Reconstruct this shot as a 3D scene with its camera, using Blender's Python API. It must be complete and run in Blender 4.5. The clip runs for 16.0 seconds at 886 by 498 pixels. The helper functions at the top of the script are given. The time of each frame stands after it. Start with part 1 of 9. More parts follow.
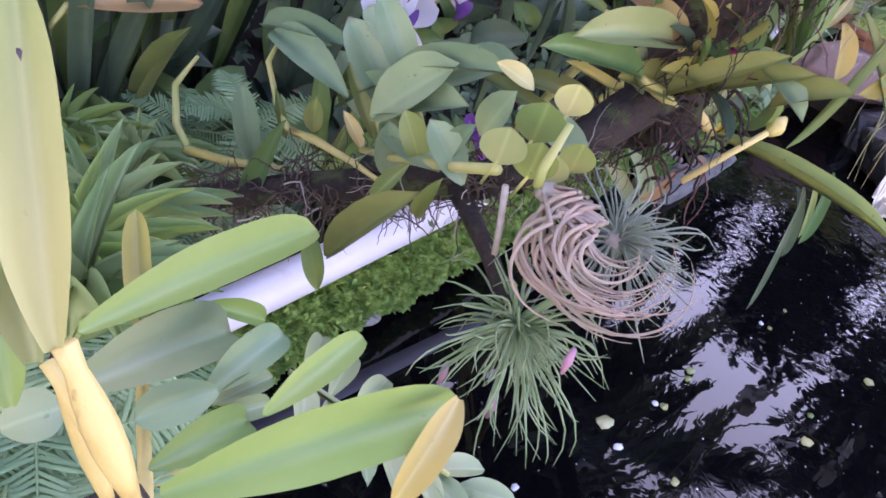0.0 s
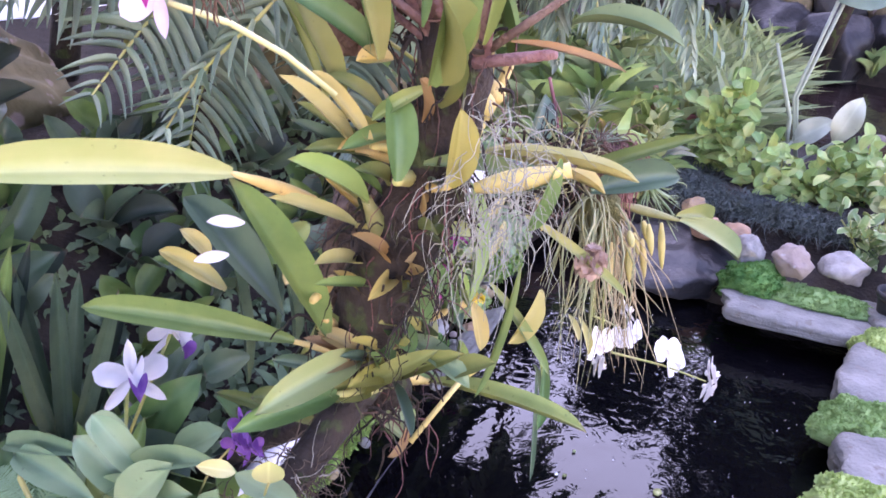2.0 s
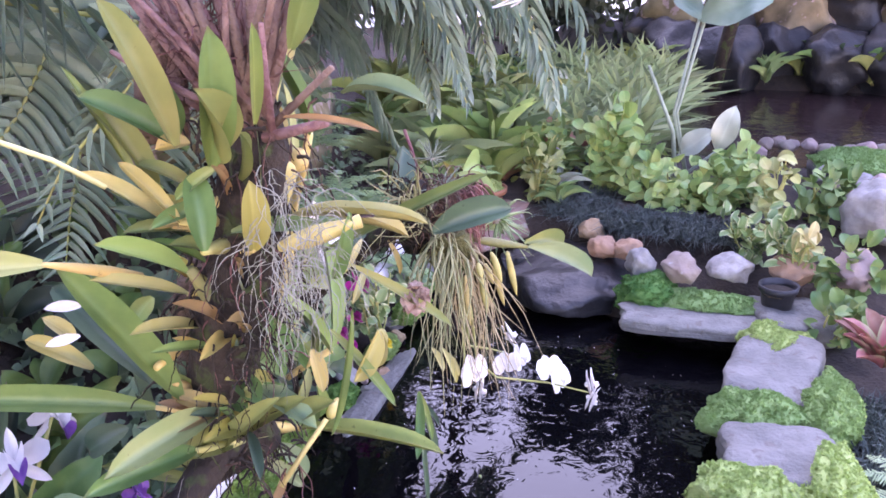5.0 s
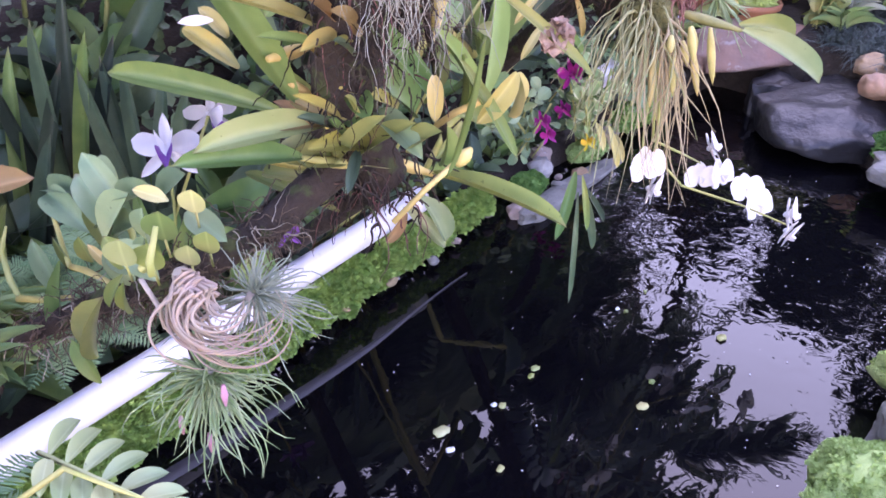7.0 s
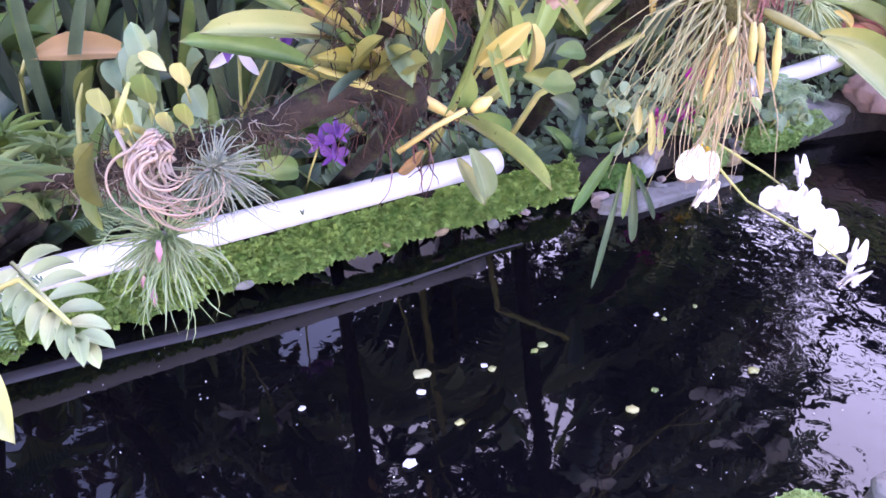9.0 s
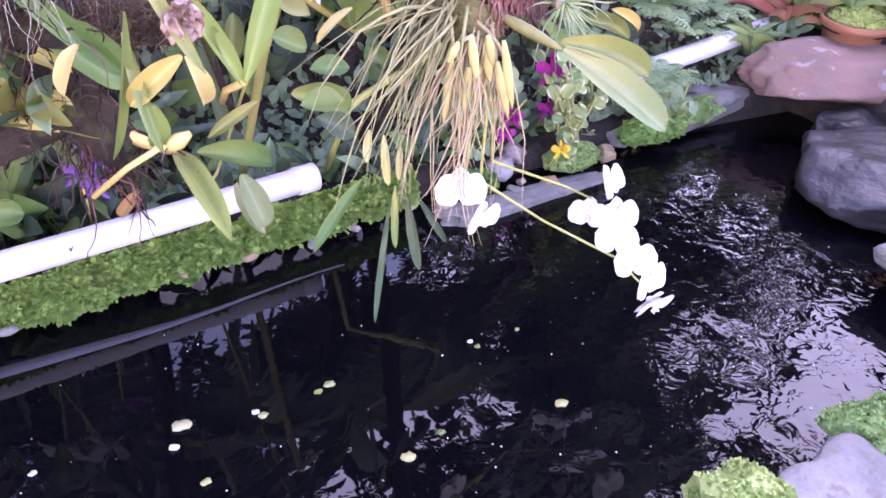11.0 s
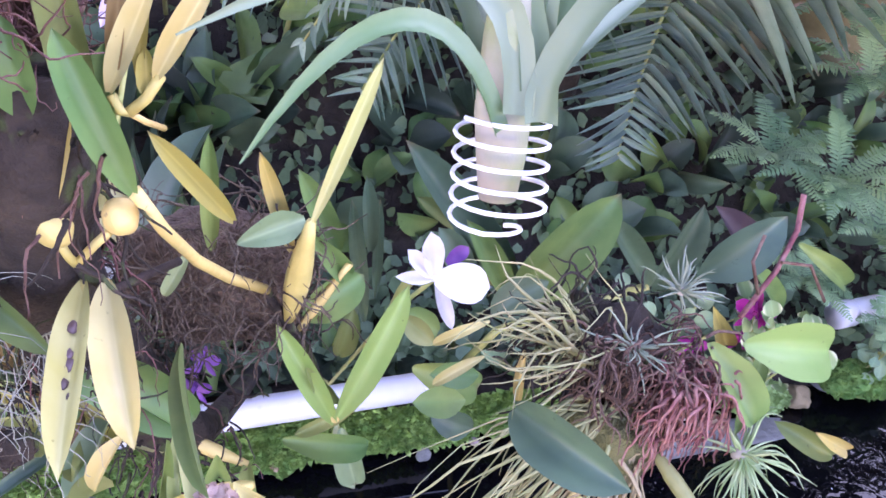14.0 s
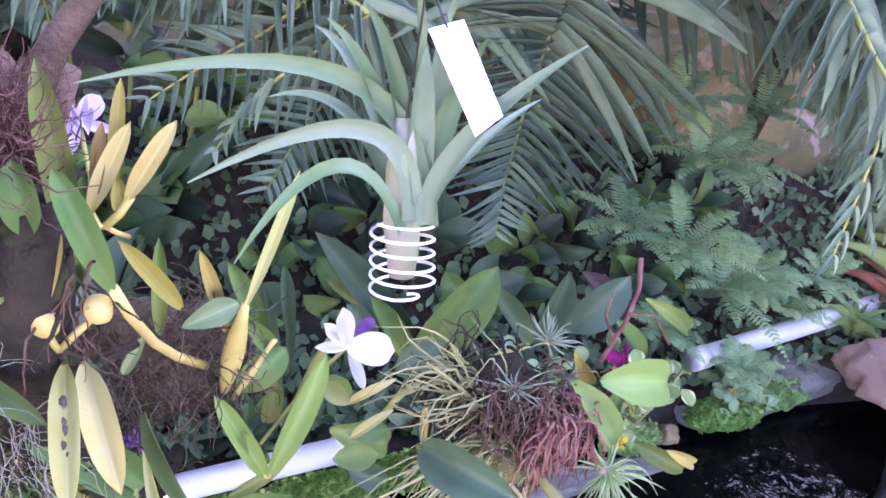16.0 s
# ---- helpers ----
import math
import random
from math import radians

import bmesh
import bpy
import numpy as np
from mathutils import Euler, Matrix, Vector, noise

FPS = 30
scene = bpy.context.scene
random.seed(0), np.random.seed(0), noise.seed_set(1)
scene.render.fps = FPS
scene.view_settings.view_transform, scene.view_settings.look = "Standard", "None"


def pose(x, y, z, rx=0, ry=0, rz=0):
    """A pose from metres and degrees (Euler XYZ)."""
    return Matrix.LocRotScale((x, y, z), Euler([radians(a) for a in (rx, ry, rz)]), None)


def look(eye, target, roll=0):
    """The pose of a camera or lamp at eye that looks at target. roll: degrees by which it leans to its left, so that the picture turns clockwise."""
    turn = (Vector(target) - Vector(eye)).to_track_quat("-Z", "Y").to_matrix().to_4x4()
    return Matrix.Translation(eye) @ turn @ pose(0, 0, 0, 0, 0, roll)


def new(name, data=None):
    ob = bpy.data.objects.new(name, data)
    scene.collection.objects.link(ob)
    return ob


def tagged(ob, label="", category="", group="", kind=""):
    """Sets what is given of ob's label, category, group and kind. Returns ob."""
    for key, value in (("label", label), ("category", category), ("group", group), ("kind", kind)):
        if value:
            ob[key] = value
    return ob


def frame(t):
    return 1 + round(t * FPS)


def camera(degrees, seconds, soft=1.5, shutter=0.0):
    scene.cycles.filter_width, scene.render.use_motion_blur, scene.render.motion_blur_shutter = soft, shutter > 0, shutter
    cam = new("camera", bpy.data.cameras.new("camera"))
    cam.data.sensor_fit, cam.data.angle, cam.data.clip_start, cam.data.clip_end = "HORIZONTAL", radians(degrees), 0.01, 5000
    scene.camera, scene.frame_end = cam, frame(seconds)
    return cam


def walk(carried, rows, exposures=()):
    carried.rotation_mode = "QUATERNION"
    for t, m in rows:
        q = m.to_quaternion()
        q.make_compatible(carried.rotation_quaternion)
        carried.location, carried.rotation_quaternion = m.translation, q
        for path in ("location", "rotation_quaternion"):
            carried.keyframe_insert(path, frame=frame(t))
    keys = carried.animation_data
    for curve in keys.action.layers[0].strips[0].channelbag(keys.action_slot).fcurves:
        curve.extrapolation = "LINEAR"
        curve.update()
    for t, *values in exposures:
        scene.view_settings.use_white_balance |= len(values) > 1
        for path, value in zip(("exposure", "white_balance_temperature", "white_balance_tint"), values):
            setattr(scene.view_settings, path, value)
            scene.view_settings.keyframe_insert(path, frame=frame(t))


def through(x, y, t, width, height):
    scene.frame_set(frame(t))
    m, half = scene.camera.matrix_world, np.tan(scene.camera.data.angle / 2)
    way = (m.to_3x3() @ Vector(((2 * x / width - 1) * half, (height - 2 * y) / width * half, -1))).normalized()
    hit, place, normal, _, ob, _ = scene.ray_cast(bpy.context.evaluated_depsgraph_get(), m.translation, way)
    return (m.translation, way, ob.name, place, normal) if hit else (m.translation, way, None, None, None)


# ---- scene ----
cam = camera(55.0, 16.0, soft=1.6, shutter=0.12)
PATH = [
    (0, (-0.136, -0.952, 1.127), (1.29, -0.076, 0.031), 20.8),
    (0.5, (-0.175, -1.106, 1.234), (1.246, -0.185, 0.169), 16.0),
    (1, (-0.194, -1.185, 1.37), (1.28, -0.304, 0.344), 13.9),
    (1.5, (-0.149, -1.151, 1.463), (1.445, -0.361, 0.549), 8.4),
    (2, (-0.105, -1.108, 1.548), (1.593, -0.389, 0.773), 5.4),
    (2.5, (-0.121, -1.127, 1.609), (1.61, -0.39, 0.93), 2.9),
    (3, (-0.147, -1.149, 1.643), (1.587, -0.353, 1.045), 2.0),
    (3.2, (-0.163, -1.153, 1.659), (1.58, -0.35, 1.096), 1.0),
    (5.3, (-0.125, -1.409, 1.593), (1.637, -0.786, 0.883), -0.6),
    (5.5, (-0.109, -1.411, 1.578), (1.618, -0.774, 0.796), 0.0),
    (6, (-0.097, -1.405, 1.524), (1.563, -0.705, 0.657), 1.6),
    (6.5, (-0.044, -1.438, 1.444), (1.476, -0.57, 0.476), 2.0),
    (7, (0.075, -1.576, 1.388), (1.391, -0.471, 0.364), 1.7),
    (7.5, (0.189, -1.685, 1.335), (1.38, -0.535, 0.213), 5.6),
    (8, (0.204, -1.729, 1.308), (1.36, -0.495, 0.239), 8.4),
    (8.2, (0.246, -1.761, 1.34), (1.327, -0.475, 0.256), 8.6),
    (10.3, (0.608, -2.04, 1.329), (1.483, -0.569, 0.294), 6.0),
    (10.5, (0.808, -2.047, 1.39), (1.618, -0.592, 0.283), 5.2),
    (11, (0.96, -2.0, 1.412), (1.868, -0.621, 0.283), 4.8),
    (11.5, (1.081, -1.846, 1.502), (1.804, -0.537, 0.175), 4.6),
    (12, (1.204, -1.708, 1.592), (1.938, -0.472, 0.201), 9.6),
    (12.5, (1.311, -1.629, 1.692), (1.805, -0.4, 0.193), 11.4),
    (13, (1.353, -1.541, 1.783), (1.782, -0.201, 0.361), 9.1),
    (13.5, (1.328, -1.436, 1.832), (1.73, 0.006, 0.504), 8.5),
    (14, (1.306, -1.362, 1.866), (1.769, 0.075, 0.554), 10.4),
    (14.5, (1.298, -1.374, 1.91), (1.795, 0.106, 0.66), 10.8),
    (15, (1.275, -1.424, 1.937), (1.798, 0.103, 0.756), 11.3),
    (15.5, (1.256, -1.492, 1.97), (1.833, 0.024, 0.8), 11.4),
    (16, (1.213, -1.564, 2.03), (1.924, -0.076, 0.898), 11.5),
]
EXPOSURES = [(0, 2.54, 7250, 50), (0.5, 2.62, 7250, 50), (1, 2.8, 7250, 51), (1.5, 2.98, 7250, 51), (2.5, 3.0, 7250, 52), (3, 2.98, 7250, 52), (6, 2.94, 7250, 53), (8, 3.14, 7250, 55), (10.5, 3.34, 7300, 65), (12.5, 3.24, 7130, 63), (13.5, 3.12, 6880, 53), (14.5, 2.98, 6880, 48), (16, 2.96, 6830, 47)]
walk(cam, [(t, look(eye, target, roll)) for t, eye, target, roll in PATH], EXPOSURES)

# ---- world, sun, exposure ----
world = bpy.data.worlds.new("sky")
scene.world = world
world.use_nodes = True
wn, wl = world.node_tree.nodes, world.node_tree.links
sky = wn.new("ShaderNodeTexSky")
sky.sky_type, sky.sun_disc = 'NISHITA', False
sky.sun_elevation, sky.sun_rotation = radians(51), radians(72)
sky.air_density, sky.dust_density, sky.ozone_density = 1.0, 0.1, 1.5
wn["Background"].inputs["Strength"].default_value = 0.15
wl.new(sky.outputs[0], wn["Background"].inputs[0])
sun = new("sun", bpy.data.lights.new("sun", 'SUN'))
sun.data.energy, sun.data.angle, sun.data.color = 0.80, radians(66), (0.62, 0.77, 1.0)
sun.matrix_world = look((6.6, 2.1, 8.6), (0.0, 0.0, 0.0))

# ---- small tools ----
RNG = random.Random(7)


def mesh_from(verts, faces, material=None, smooth=True):
    me = bpy.data.meshes.new("shape")
    me.from_pydata([tuple(v) for v in verts], [], faces)
    me.update()
    if smooth:
        me.polygons.foreach_set("use_smooth", [True] * len(me.polygons))
    if material:
        me.materials.append(material)
    return me


def thing(name, at, label, category, group="", kind=""):
    ob = new(name)
    ob.location = at
    ob.empty_display_size = 0.05
    return tagged(ob, label, category, group, kind)


def part(name, me, parent, m=None, label=""):
    """A mesh under a thing; m is its pose in the world."""
    ob = new(name, me)
    ob.parent = parent
    root = parent
    at = Vector(parent.location)
    while root.parent:
        root = root.parent
        at = at + Vector(root.location)
    ob.matrix_basis = Matrix.Translation(-at) @ (m if m is not None else Matrix())
    if label:
        tagged(ob, label)
    return ob


def solo(name, me, label, category, group="", kind="", m=None):
    ob = new(name, me)
    if m is not None:
        ob.matrix_basis = m
    return tagged(ob, label, category, group, kind)


class Soup:
    """Gathers verts and faces of one mesh."""

    def __init__(self):
        self.v, self.f = [], []

    def add(self, verts, faces):
        k = len(self.v)
        self.v += [tuple(p) for p in verts]
        self.f += [tuple(i + k for i in q) for q in faces]
        return self

    def mesh(self, material, smooth=True):
        return mesh_from(self.v, self.f, material, smooth)


def frame_of(direction, face):
    """Axes x across, y along the direction, z towards face."""
    y = Vector(direction).normalized()
    x = y.cross(Vector(face))
    if x.length < 1e-4:
        x = y.cross(Vector((1, 0.3, 0.2)))
    x.normalize()
    return x, y, x.cross(y)


def tube(points, radii, sides=8, cap=True):
    pts = [Vector(p) for p in points]
    if not isinstance(radii, (list, tuple)):
        radii = [radii] * len(pts)
    verts, faces = [], []
    ref = Vector((0.21, 0.37, 0.9))
    for i, p in enumerate(pts):
        d = pts[min(i + 1, len(pts) - 1)] - pts[max(i - 1, 0)]
        x, y, z = frame_of(d, ref)
        ref = z
        for k in range(sides):
            a = 2 * math.pi * k / sides
            verts.append(p + radii[i] * (math.cos(a) * x + math.sin(a) * z))
    for i in range(len(pts) - 1):
        for k in range(sides):
            a, b = i * sides + k, i * sides + (k + 1) % sides
            faces.append((a, b, b + sides, a + sides))
    if cap:
        faces.append(tuple(range(sides))[::-1])
        faces.append(tuple((len(pts) - 1) * sides + k for k in range(sides)))
    return verts, faces


def bend(a, b, sag, n=8, wobble=0.0):
    """Points from a to b on an arc that swells by the vector sag."""
    a, b, s = Vector(a), Vector(b), Vector(sag)
    out = []
    for i in range(n + 1):
        t = i / n
        w = Vector((RNG.uniform(-1, 1), RNG.uniform(-1, 1), RNG.uniform(-1, 1))) * wobble if 0 < i < n else Vector()
        out.append(a.lerp(b, t) + s * (4 * t * (1 - t)) + w)
    return out


def blade(n=9, bow=0.15, fold=0.18, peak=0.5, blunt=0.6, thick=0.03, twist=0.0, stem=0.06, wave=0.0):
    """A unit leaf: along y from 0 to 1, one wide, arched by bow, with a keel; an upper and a lower skin meet at the rim."""
    top, low = [], []
    for i in range(n + 1):
        t = i / n
        if t < peak:
            w = stem + (1 - stem) * math.sin(0.5 * math.pi * (t / peak)) ** 0.9
        else:
            w = max(0.02, (1 - ((t - peak) / (1 - peak)) ** (1.0 + 2.2 * blunt)) ** 0.75)
        w *= 0.5
        zc = bow * (4 * t * (1 - t)) * 0.5
        for u, dz in ((-1, 1), (-0.5, 0.46), (0, 0), (0.5, 0.46), (1, 1)):
            x, z = u * w, fold * w * 1.6 * dz + wave * math.sin(9 * t + u * 2) * w
            c, s_ = math.cos(twist * t), math.sin(twist * t)
            top.append((x * c - z * s_, t, zc + x * s_ + z * c))
            low.append((x * c - z * s_, t, zc + x * s_ + z * c - thick * (1 - u * u)))
    k = len(top)
    faces = []
    for i in range(n):
        for j in range(4):
            q = i * 5 + j
            faces.append((q, q + 1, q + 6, q + 5))
            faces.append((k + q, k + q + 5, k + q + 6, k + q + 1))
    return top + low, faces


def blade_pose(base, tip, width, face, lift=9.0):
    d = Vector(tip) - Vector(base)
    x, y, z = frame_of(d, face)
    m = Matrix((x * width, y * d.length, z * min(d.length, lift))).transposed().to_4x4()
    m.translation = Vector(base)
    return m


def chipped(p, planes):
    """Cuts a point back to random planes, as a broken stone is."""
    for n, d in planes:
        k = p.dot(n) - d
        if k > 0:
            p = p - n * k
    return p


def chips(seed, count, near, far):
    rng = random.Random(seed)
    out = []
    for _ in range(count):
        n = Vector((rng.gauss(0, 1), rng.gauss(0, 1), rng.gauss(0, 1))).normalized()
        out.append((n, rng.uniform(near, far)))
    return out


def rough_ball(at, size, seed=0, rough=0.18, cuts=3, flat=0.0, scale=1.6, planes=()):
    """A lump of stone: an icosphere, uneven, flattened below."""
    bm = bmesh.new()
    bmesh.ops.create_icosphere(bm, subdivisions=cuts, radius=1.0)
    off = Vector((seed * 3.17, seed * 1.31, seed * 0.7))
    for v in bm.verts:
        p = chipped(v.co.copy(), planes)
        k = 1 + rough * noise.noise(p * scale + off) + rough * 0.45 * noise.noise(p * scale * 2.7 + off)
        v.co = Vector((p.x * size[0], p.y * size[1], max(p.z, -1 + flat) * size[2])) * k + Vector(at)
    verts = [v.co.copy() for v in bm.verts]
    faces = [tuple(v.index for v in f.verts) for f in bm.faces]
    bm.free()
    return verts, faces


# ---- materials ----
def mat(name, colour, rough=0.6, second=None, scale=8.0, bump=0.15, bump_scale=60.0, metal=0.0, vary=0.12, through=0.0, spots=None, coat=0.0, specular=0.5, mid=0.5):
    m = bpy.data.materials.new(name)
    m.use_nodes = True
    n, l = m.node_tree.nodes, m.node_tree.links
    b = n["Principled BSDF"]
    tc = n.new("ShaderNodeTexCoord")
    geo = n.new("ShaderNodeNewGeometry")
    tex = n.new("ShaderNodeTexNoise")
    tex.inputs["Scale"].default_value, tex.inputs["Detail"].default_value = scale, 5.0
    l.new(geo.outputs["Position"], tex.inputs["Vector"])
    ramp = n.new("ShaderNodeValToRGB")
    ramp.color_ramp.elements[0].position, ramp.color_ramp.elements[1].position = mid - 0.17, mid + 0.17
    ramp.color_ramp.elements[0].color = (*colour, 1)
    ramp.color_ramp.elements[1].color = (*(second or [c * 0.75 for c in colour]), 1)
    l.new(tex.outputs["Fac"], ramp.inputs["Fac"])
    col = ramp.outputs["Color"]
    if spots:
        sc, amount, tint = spots
        t2 = n.new("ShaderNodeTexNoise")
        t2.inputs["Scale"].default_value, t2.inputs["Detail"].default_value = sc, 3.0
        l.new(geo.outputs["Position"], t2.inputs["Vector"])
        r2 = n.new("ShaderNodeValToRGB")
        r2.color_ramp.elements[0].position, r2.color_ramp.elements[1].position = 1 - amount, 1 - amount + 0.06
        l.new(t2.outputs["Fac"], r2.inputs["Fac"])
        mx = n.new("ShaderNodeMixRGB")
        mx.inputs["Color2"].default_value = (*tint, 1)
        l.new(r2.outputs["Color"], mx.inputs["Fac"])
        l.new(col, mx.inputs["Color1"])
        col = mx.outputs["Color"]
    info = n.new("ShaderNodeObjectInfo")
    hsv = n.new("ShaderNodeHueSaturation")
    mr = n.new("ShaderNodeMapRange")
    mr.inputs["To Min"].default_value, mr.inputs["To Max"].default_value = 1 - vary, 1 + vary
    l.new(info.outputs["Random"], mr.inputs["Value"])
    l.new(mr.outputs["Result"], hsv.inputs["Value"])
    mr2 = n.new("ShaderNodeMapRange")
    mr2.inputs["To Min"].default_value, mr2.inputs["To Max"].default_value = 0.5 + vary * 0.12, 0.5 - vary * 0.12
    l.new(info.outputs["Random"], mr2.inputs["Value"])
    l.new(mr2.outputs["Result"], hsv.inputs["Hue"])
    l.new(col, hsv.inputs["Color"])
    l.new(hsv.outputs["Color"], b.inputs["Base Color"])
    b.inputs["Roughness"].default_value, b.inputs["Metallic"].default_value = rough, metal
    b.inputs["Specular IOR Level"].default_value = specular
    b.inputs["Coat Weight"].default_value = coat
    if bump:
        t3 = n.new("ShaderNodeTexNoise")
        t3.inputs["Scale"].default_value, t3.inputs["Detail"].default_value = bump_scale, 4.0
        l.new(geo.outputs["Position"], t3.inputs["Vector"])
        bp = n.new("ShaderNodeBump")
        bp.inputs["Strength"].default_value, bp.inputs["Distance"].default_value = bump, 0.01
        l.new(t3.outputs["Fac"], bp.inputs["Height"])
        l.new(bp.outputs["Normal"], b.inputs["Normal"])
    if through:
        tr = n.new("ShaderNodeBsdfTranslucent")
        l.new(hsv.outputs["Color"], tr.inputs["Color"])
        ms = n.new("ShaderNodeMixShader")
        ms.inputs["Fac"].default_value = through
        l.new(b.outputs[0], ms.inputs[1])
        l.new(tr.outputs[0], ms.inputs[2])
        l.new(ms.outputs[0], n["Material Output"].inputs["Surface"])
    return m


def leaf_mat(name, colour, second, rough=0.42, through=0.22, vary=0.2, veins=1.0, rim=None, aged=None):
    """A leaf: colour drifts across the blade, with a paler keel, fine veins along it, and small blemishes."""
    m = mat(name, colour, rough, second, scale=14.0, bump=0.0, vary=vary, through=through, spots=(70.0, 0.3, [c * 0.55 for c in second]))
    n, l = m.node_tree.nodes, m.node_tree.links
    tc = n["Texture Coordinate"]
    sep = n.new("ShaderNodeSeparateXYZ")
    l.new(tc.outputs["Object"], sep.inputs[0])
    ab = n.new("ShaderNodeMath")
    ab.operation = 'ABSOLUTE'
    l.new(sep.outputs["X"], ab.inputs[0])
    kr = n.new("ShaderNodeMapRange")
    kr.inputs["From Min"].default_value, kr.inputs["From Max"].default_value = 0.0, 0.07
    kr.inputs["To Min"].default_value, kr.inputs["To Max"].default_value = 0.5, 0.0
    l.new(ab.outputs[0], kr.inputs["Value"])
    old = n["Hue/Saturation/Value"]
    src = old.inputs["Color"].links[0].from_socket
    mx = n.new("ShaderNodeMixRGB")
    mx.inputs["Color2"].default_value = (*[min(0.8, c * 1.3 + 0.02) for c in colour], 1)
    l.new(kr.outputs["Result"], mx.inputs["Fac"])
    l.new(src, mx.inputs["Color1"])
    # some leaves yellow from one end, each by its own amount, and brown at the tip
    info = n["Object Info"]
    for lo, hi, tint, most, pick in ((0.9, 0.15, aged or [min(0.62, colour[0] * 1.6 + 0.05), min(0.56, colour[1] * 1.25 + 0.04), min(0.3, colour[2] * 1.2 + 0.01)], 0.55, 7.0), (0.93, 1.0, (0.20, 0.13, 0.08), 0.7, 13.0)):
        er = n.new("ShaderNodeMapRange")
        er.interpolation_type = 'SMOOTHSTEP'
        er.inputs["From Min"].default_value, er.inputs["From Max"].default_value = lo, hi
        l.new(sep.outputs["Y"], er.inputs["Value"])
        rm = n.new("ShaderNodeMath")
        rm.operation = 'MULTIPLY'
        rm.inputs[1].default_value = pick
        l.new(info.outputs["Random"], rm.inputs[0])
        fr_ = n.new("ShaderNodeMath")
        fr_.operation = 'FRACT'
        l.new(rm.outputs[0], fr_.inputs[0])
        pw = n.new("ShaderNodeMath")
        pw.operation = 'MULTIPLY'
        l.new(er.outputs["Result"], pw.inputs[0])
        l.new(fr_.outputs[0], pw.inputs[1])
        p2 = n.new("ShaderNodeMath")
        p2.operation = 'MULTIPLY'
        p2.inputs[1].default_value = most
        l.new(pw.outputs[0], p2.inputs[0])
        m3 = n.new("ShaderNodeMixRGB")
        m3.inputs["Color2"].default_value = (*tint, 1)
        l.new(p2.outputs[0], m3.inputs["Fac"])
        l.new(mx.outputs["Color"], m3.inputs["Color1"])
        mx = m3
    last = mx
    if rim:
        er = n.new("ShaderNodeMapRange")
        er.inputs["From Min"].default_value, er.inputs["From Max"].default_value = 0.3, 0.47
        l.new(ab.outputs[0], er.inputs["Value"])
        m2 = n.new("ShaderNodeMixRGB")
        m2.inputs["Color2"].default_value = (*rim, 1)
        l.new(er.outputs["Result"], m2.inputs["Fac"])
        l.new(mx.outputs["Color"], m2.inputs["Color1"])
        last = m2
    l.new(last.outputs["Color"], old.inputs["Color"])
    wv = n.new("ShaderNodeTexWave")
    wv.inputs["Scale"].default_value, wv.inputs["Distortion"].default_value = 16.0, 1.5
    l.new(tc.outputs["Object"], wv.inputs["Vector"])
    bp = n.new("ShaderNodeBump")
    bp.inputs["Strength"].default_value, bp.inputs["Distance"].default_value = 0.05 * veins, 0.003
    l.new(wv.outputs["Fac"], bp.inputs["Height"])
    l.new(bp.outputs["Normal"], n["Principled BSDF"].inputs["Normal"])
    return m


GREEN = leaf_mat("leaf_green", (0.11, 0.23, 0.07), (0.19, 0.32, 0.10), aged=(0.36, 0.40, 0.12))
LIME = leaf_mat("leaf_lime", (0.27, 0.35, 0.10), (0.18, 0.28, 0.08), aged=(0.47, 0.45, 0.16))
SPRING = leaf_mat("leaf_spring_green", (0.21, 0.35, 0.09), (0.27, 0.40, 0.12), aged=(0.33, 0.44, 0.14), vary=0.1)
OLIVE = leaf_mat("leaf_olive", (0.16, 0.23, 0.07), (0.26, 0.30, 0.10), aged=(0.43, 0.39, 0.13))
YELLOW = leaf_mat("leaf_yellow", (0.54, 0.44, 0.12), (0.46, 0.39, 0.13), through=0.25, aged=(0.60, 0.50, 0.21))
CREAM = leaf_mat("leaf_cream", (0.62, 0.54, 0.26), (0.56, 0.47, 0.17), through=0.2, aged=(0.72, 0.68, 0.36))
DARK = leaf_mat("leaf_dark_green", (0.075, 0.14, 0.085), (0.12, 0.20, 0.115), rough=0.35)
BLUE = leaf_mat("leaf_blue_green", (0.21, 0.35, 0.19), (0.30, 0.42, 0.23))
GREY = leaf_mat("leaf_grey_green", (0.29, 0.38, 0.20), (0.21, 0.31, 0.15))
# shaded copy of the leaf green: the shade is put into the colour
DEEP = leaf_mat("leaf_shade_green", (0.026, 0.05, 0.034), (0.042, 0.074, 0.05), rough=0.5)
BROWN = leaf_mat("leaf_brown", (0.30, 0.19, 0.08), (0.42, 0.28, 0.13), rough=0.7)
PALM = leaf_mat("palm_green", (0.18, 0.29, 0.21), (0.31, 0.42, 0.33), rough=0.34, vary=0.25)
SILVER = leaf_mat("leaf_silver", (0.48, 0.55, 0.47), (0.56, 0.62, 0.52), rough=0.55)
FRESH = leaf_mat("leaf_fresh_green", (0.32, 0.48, 0.16), (0.23, 0.40, 0.12))
FERN = leaf_mat("fern_green", (0.17, 0.33, 0.15), (0.26, 0.43, 0.22))
VARIEG = leaf_mat("leaf_variegated", (0.20, 0.33, 0.12), (0.26, 0.38, 0.15), rim=(0.75, 0.74, 0.45))
CROTON = leaf_mat("leaf_red", (0.36, 0.13, 0.11), (0.48, 0.29, 0.21), rim=(0.42, 0.44, 0.22))
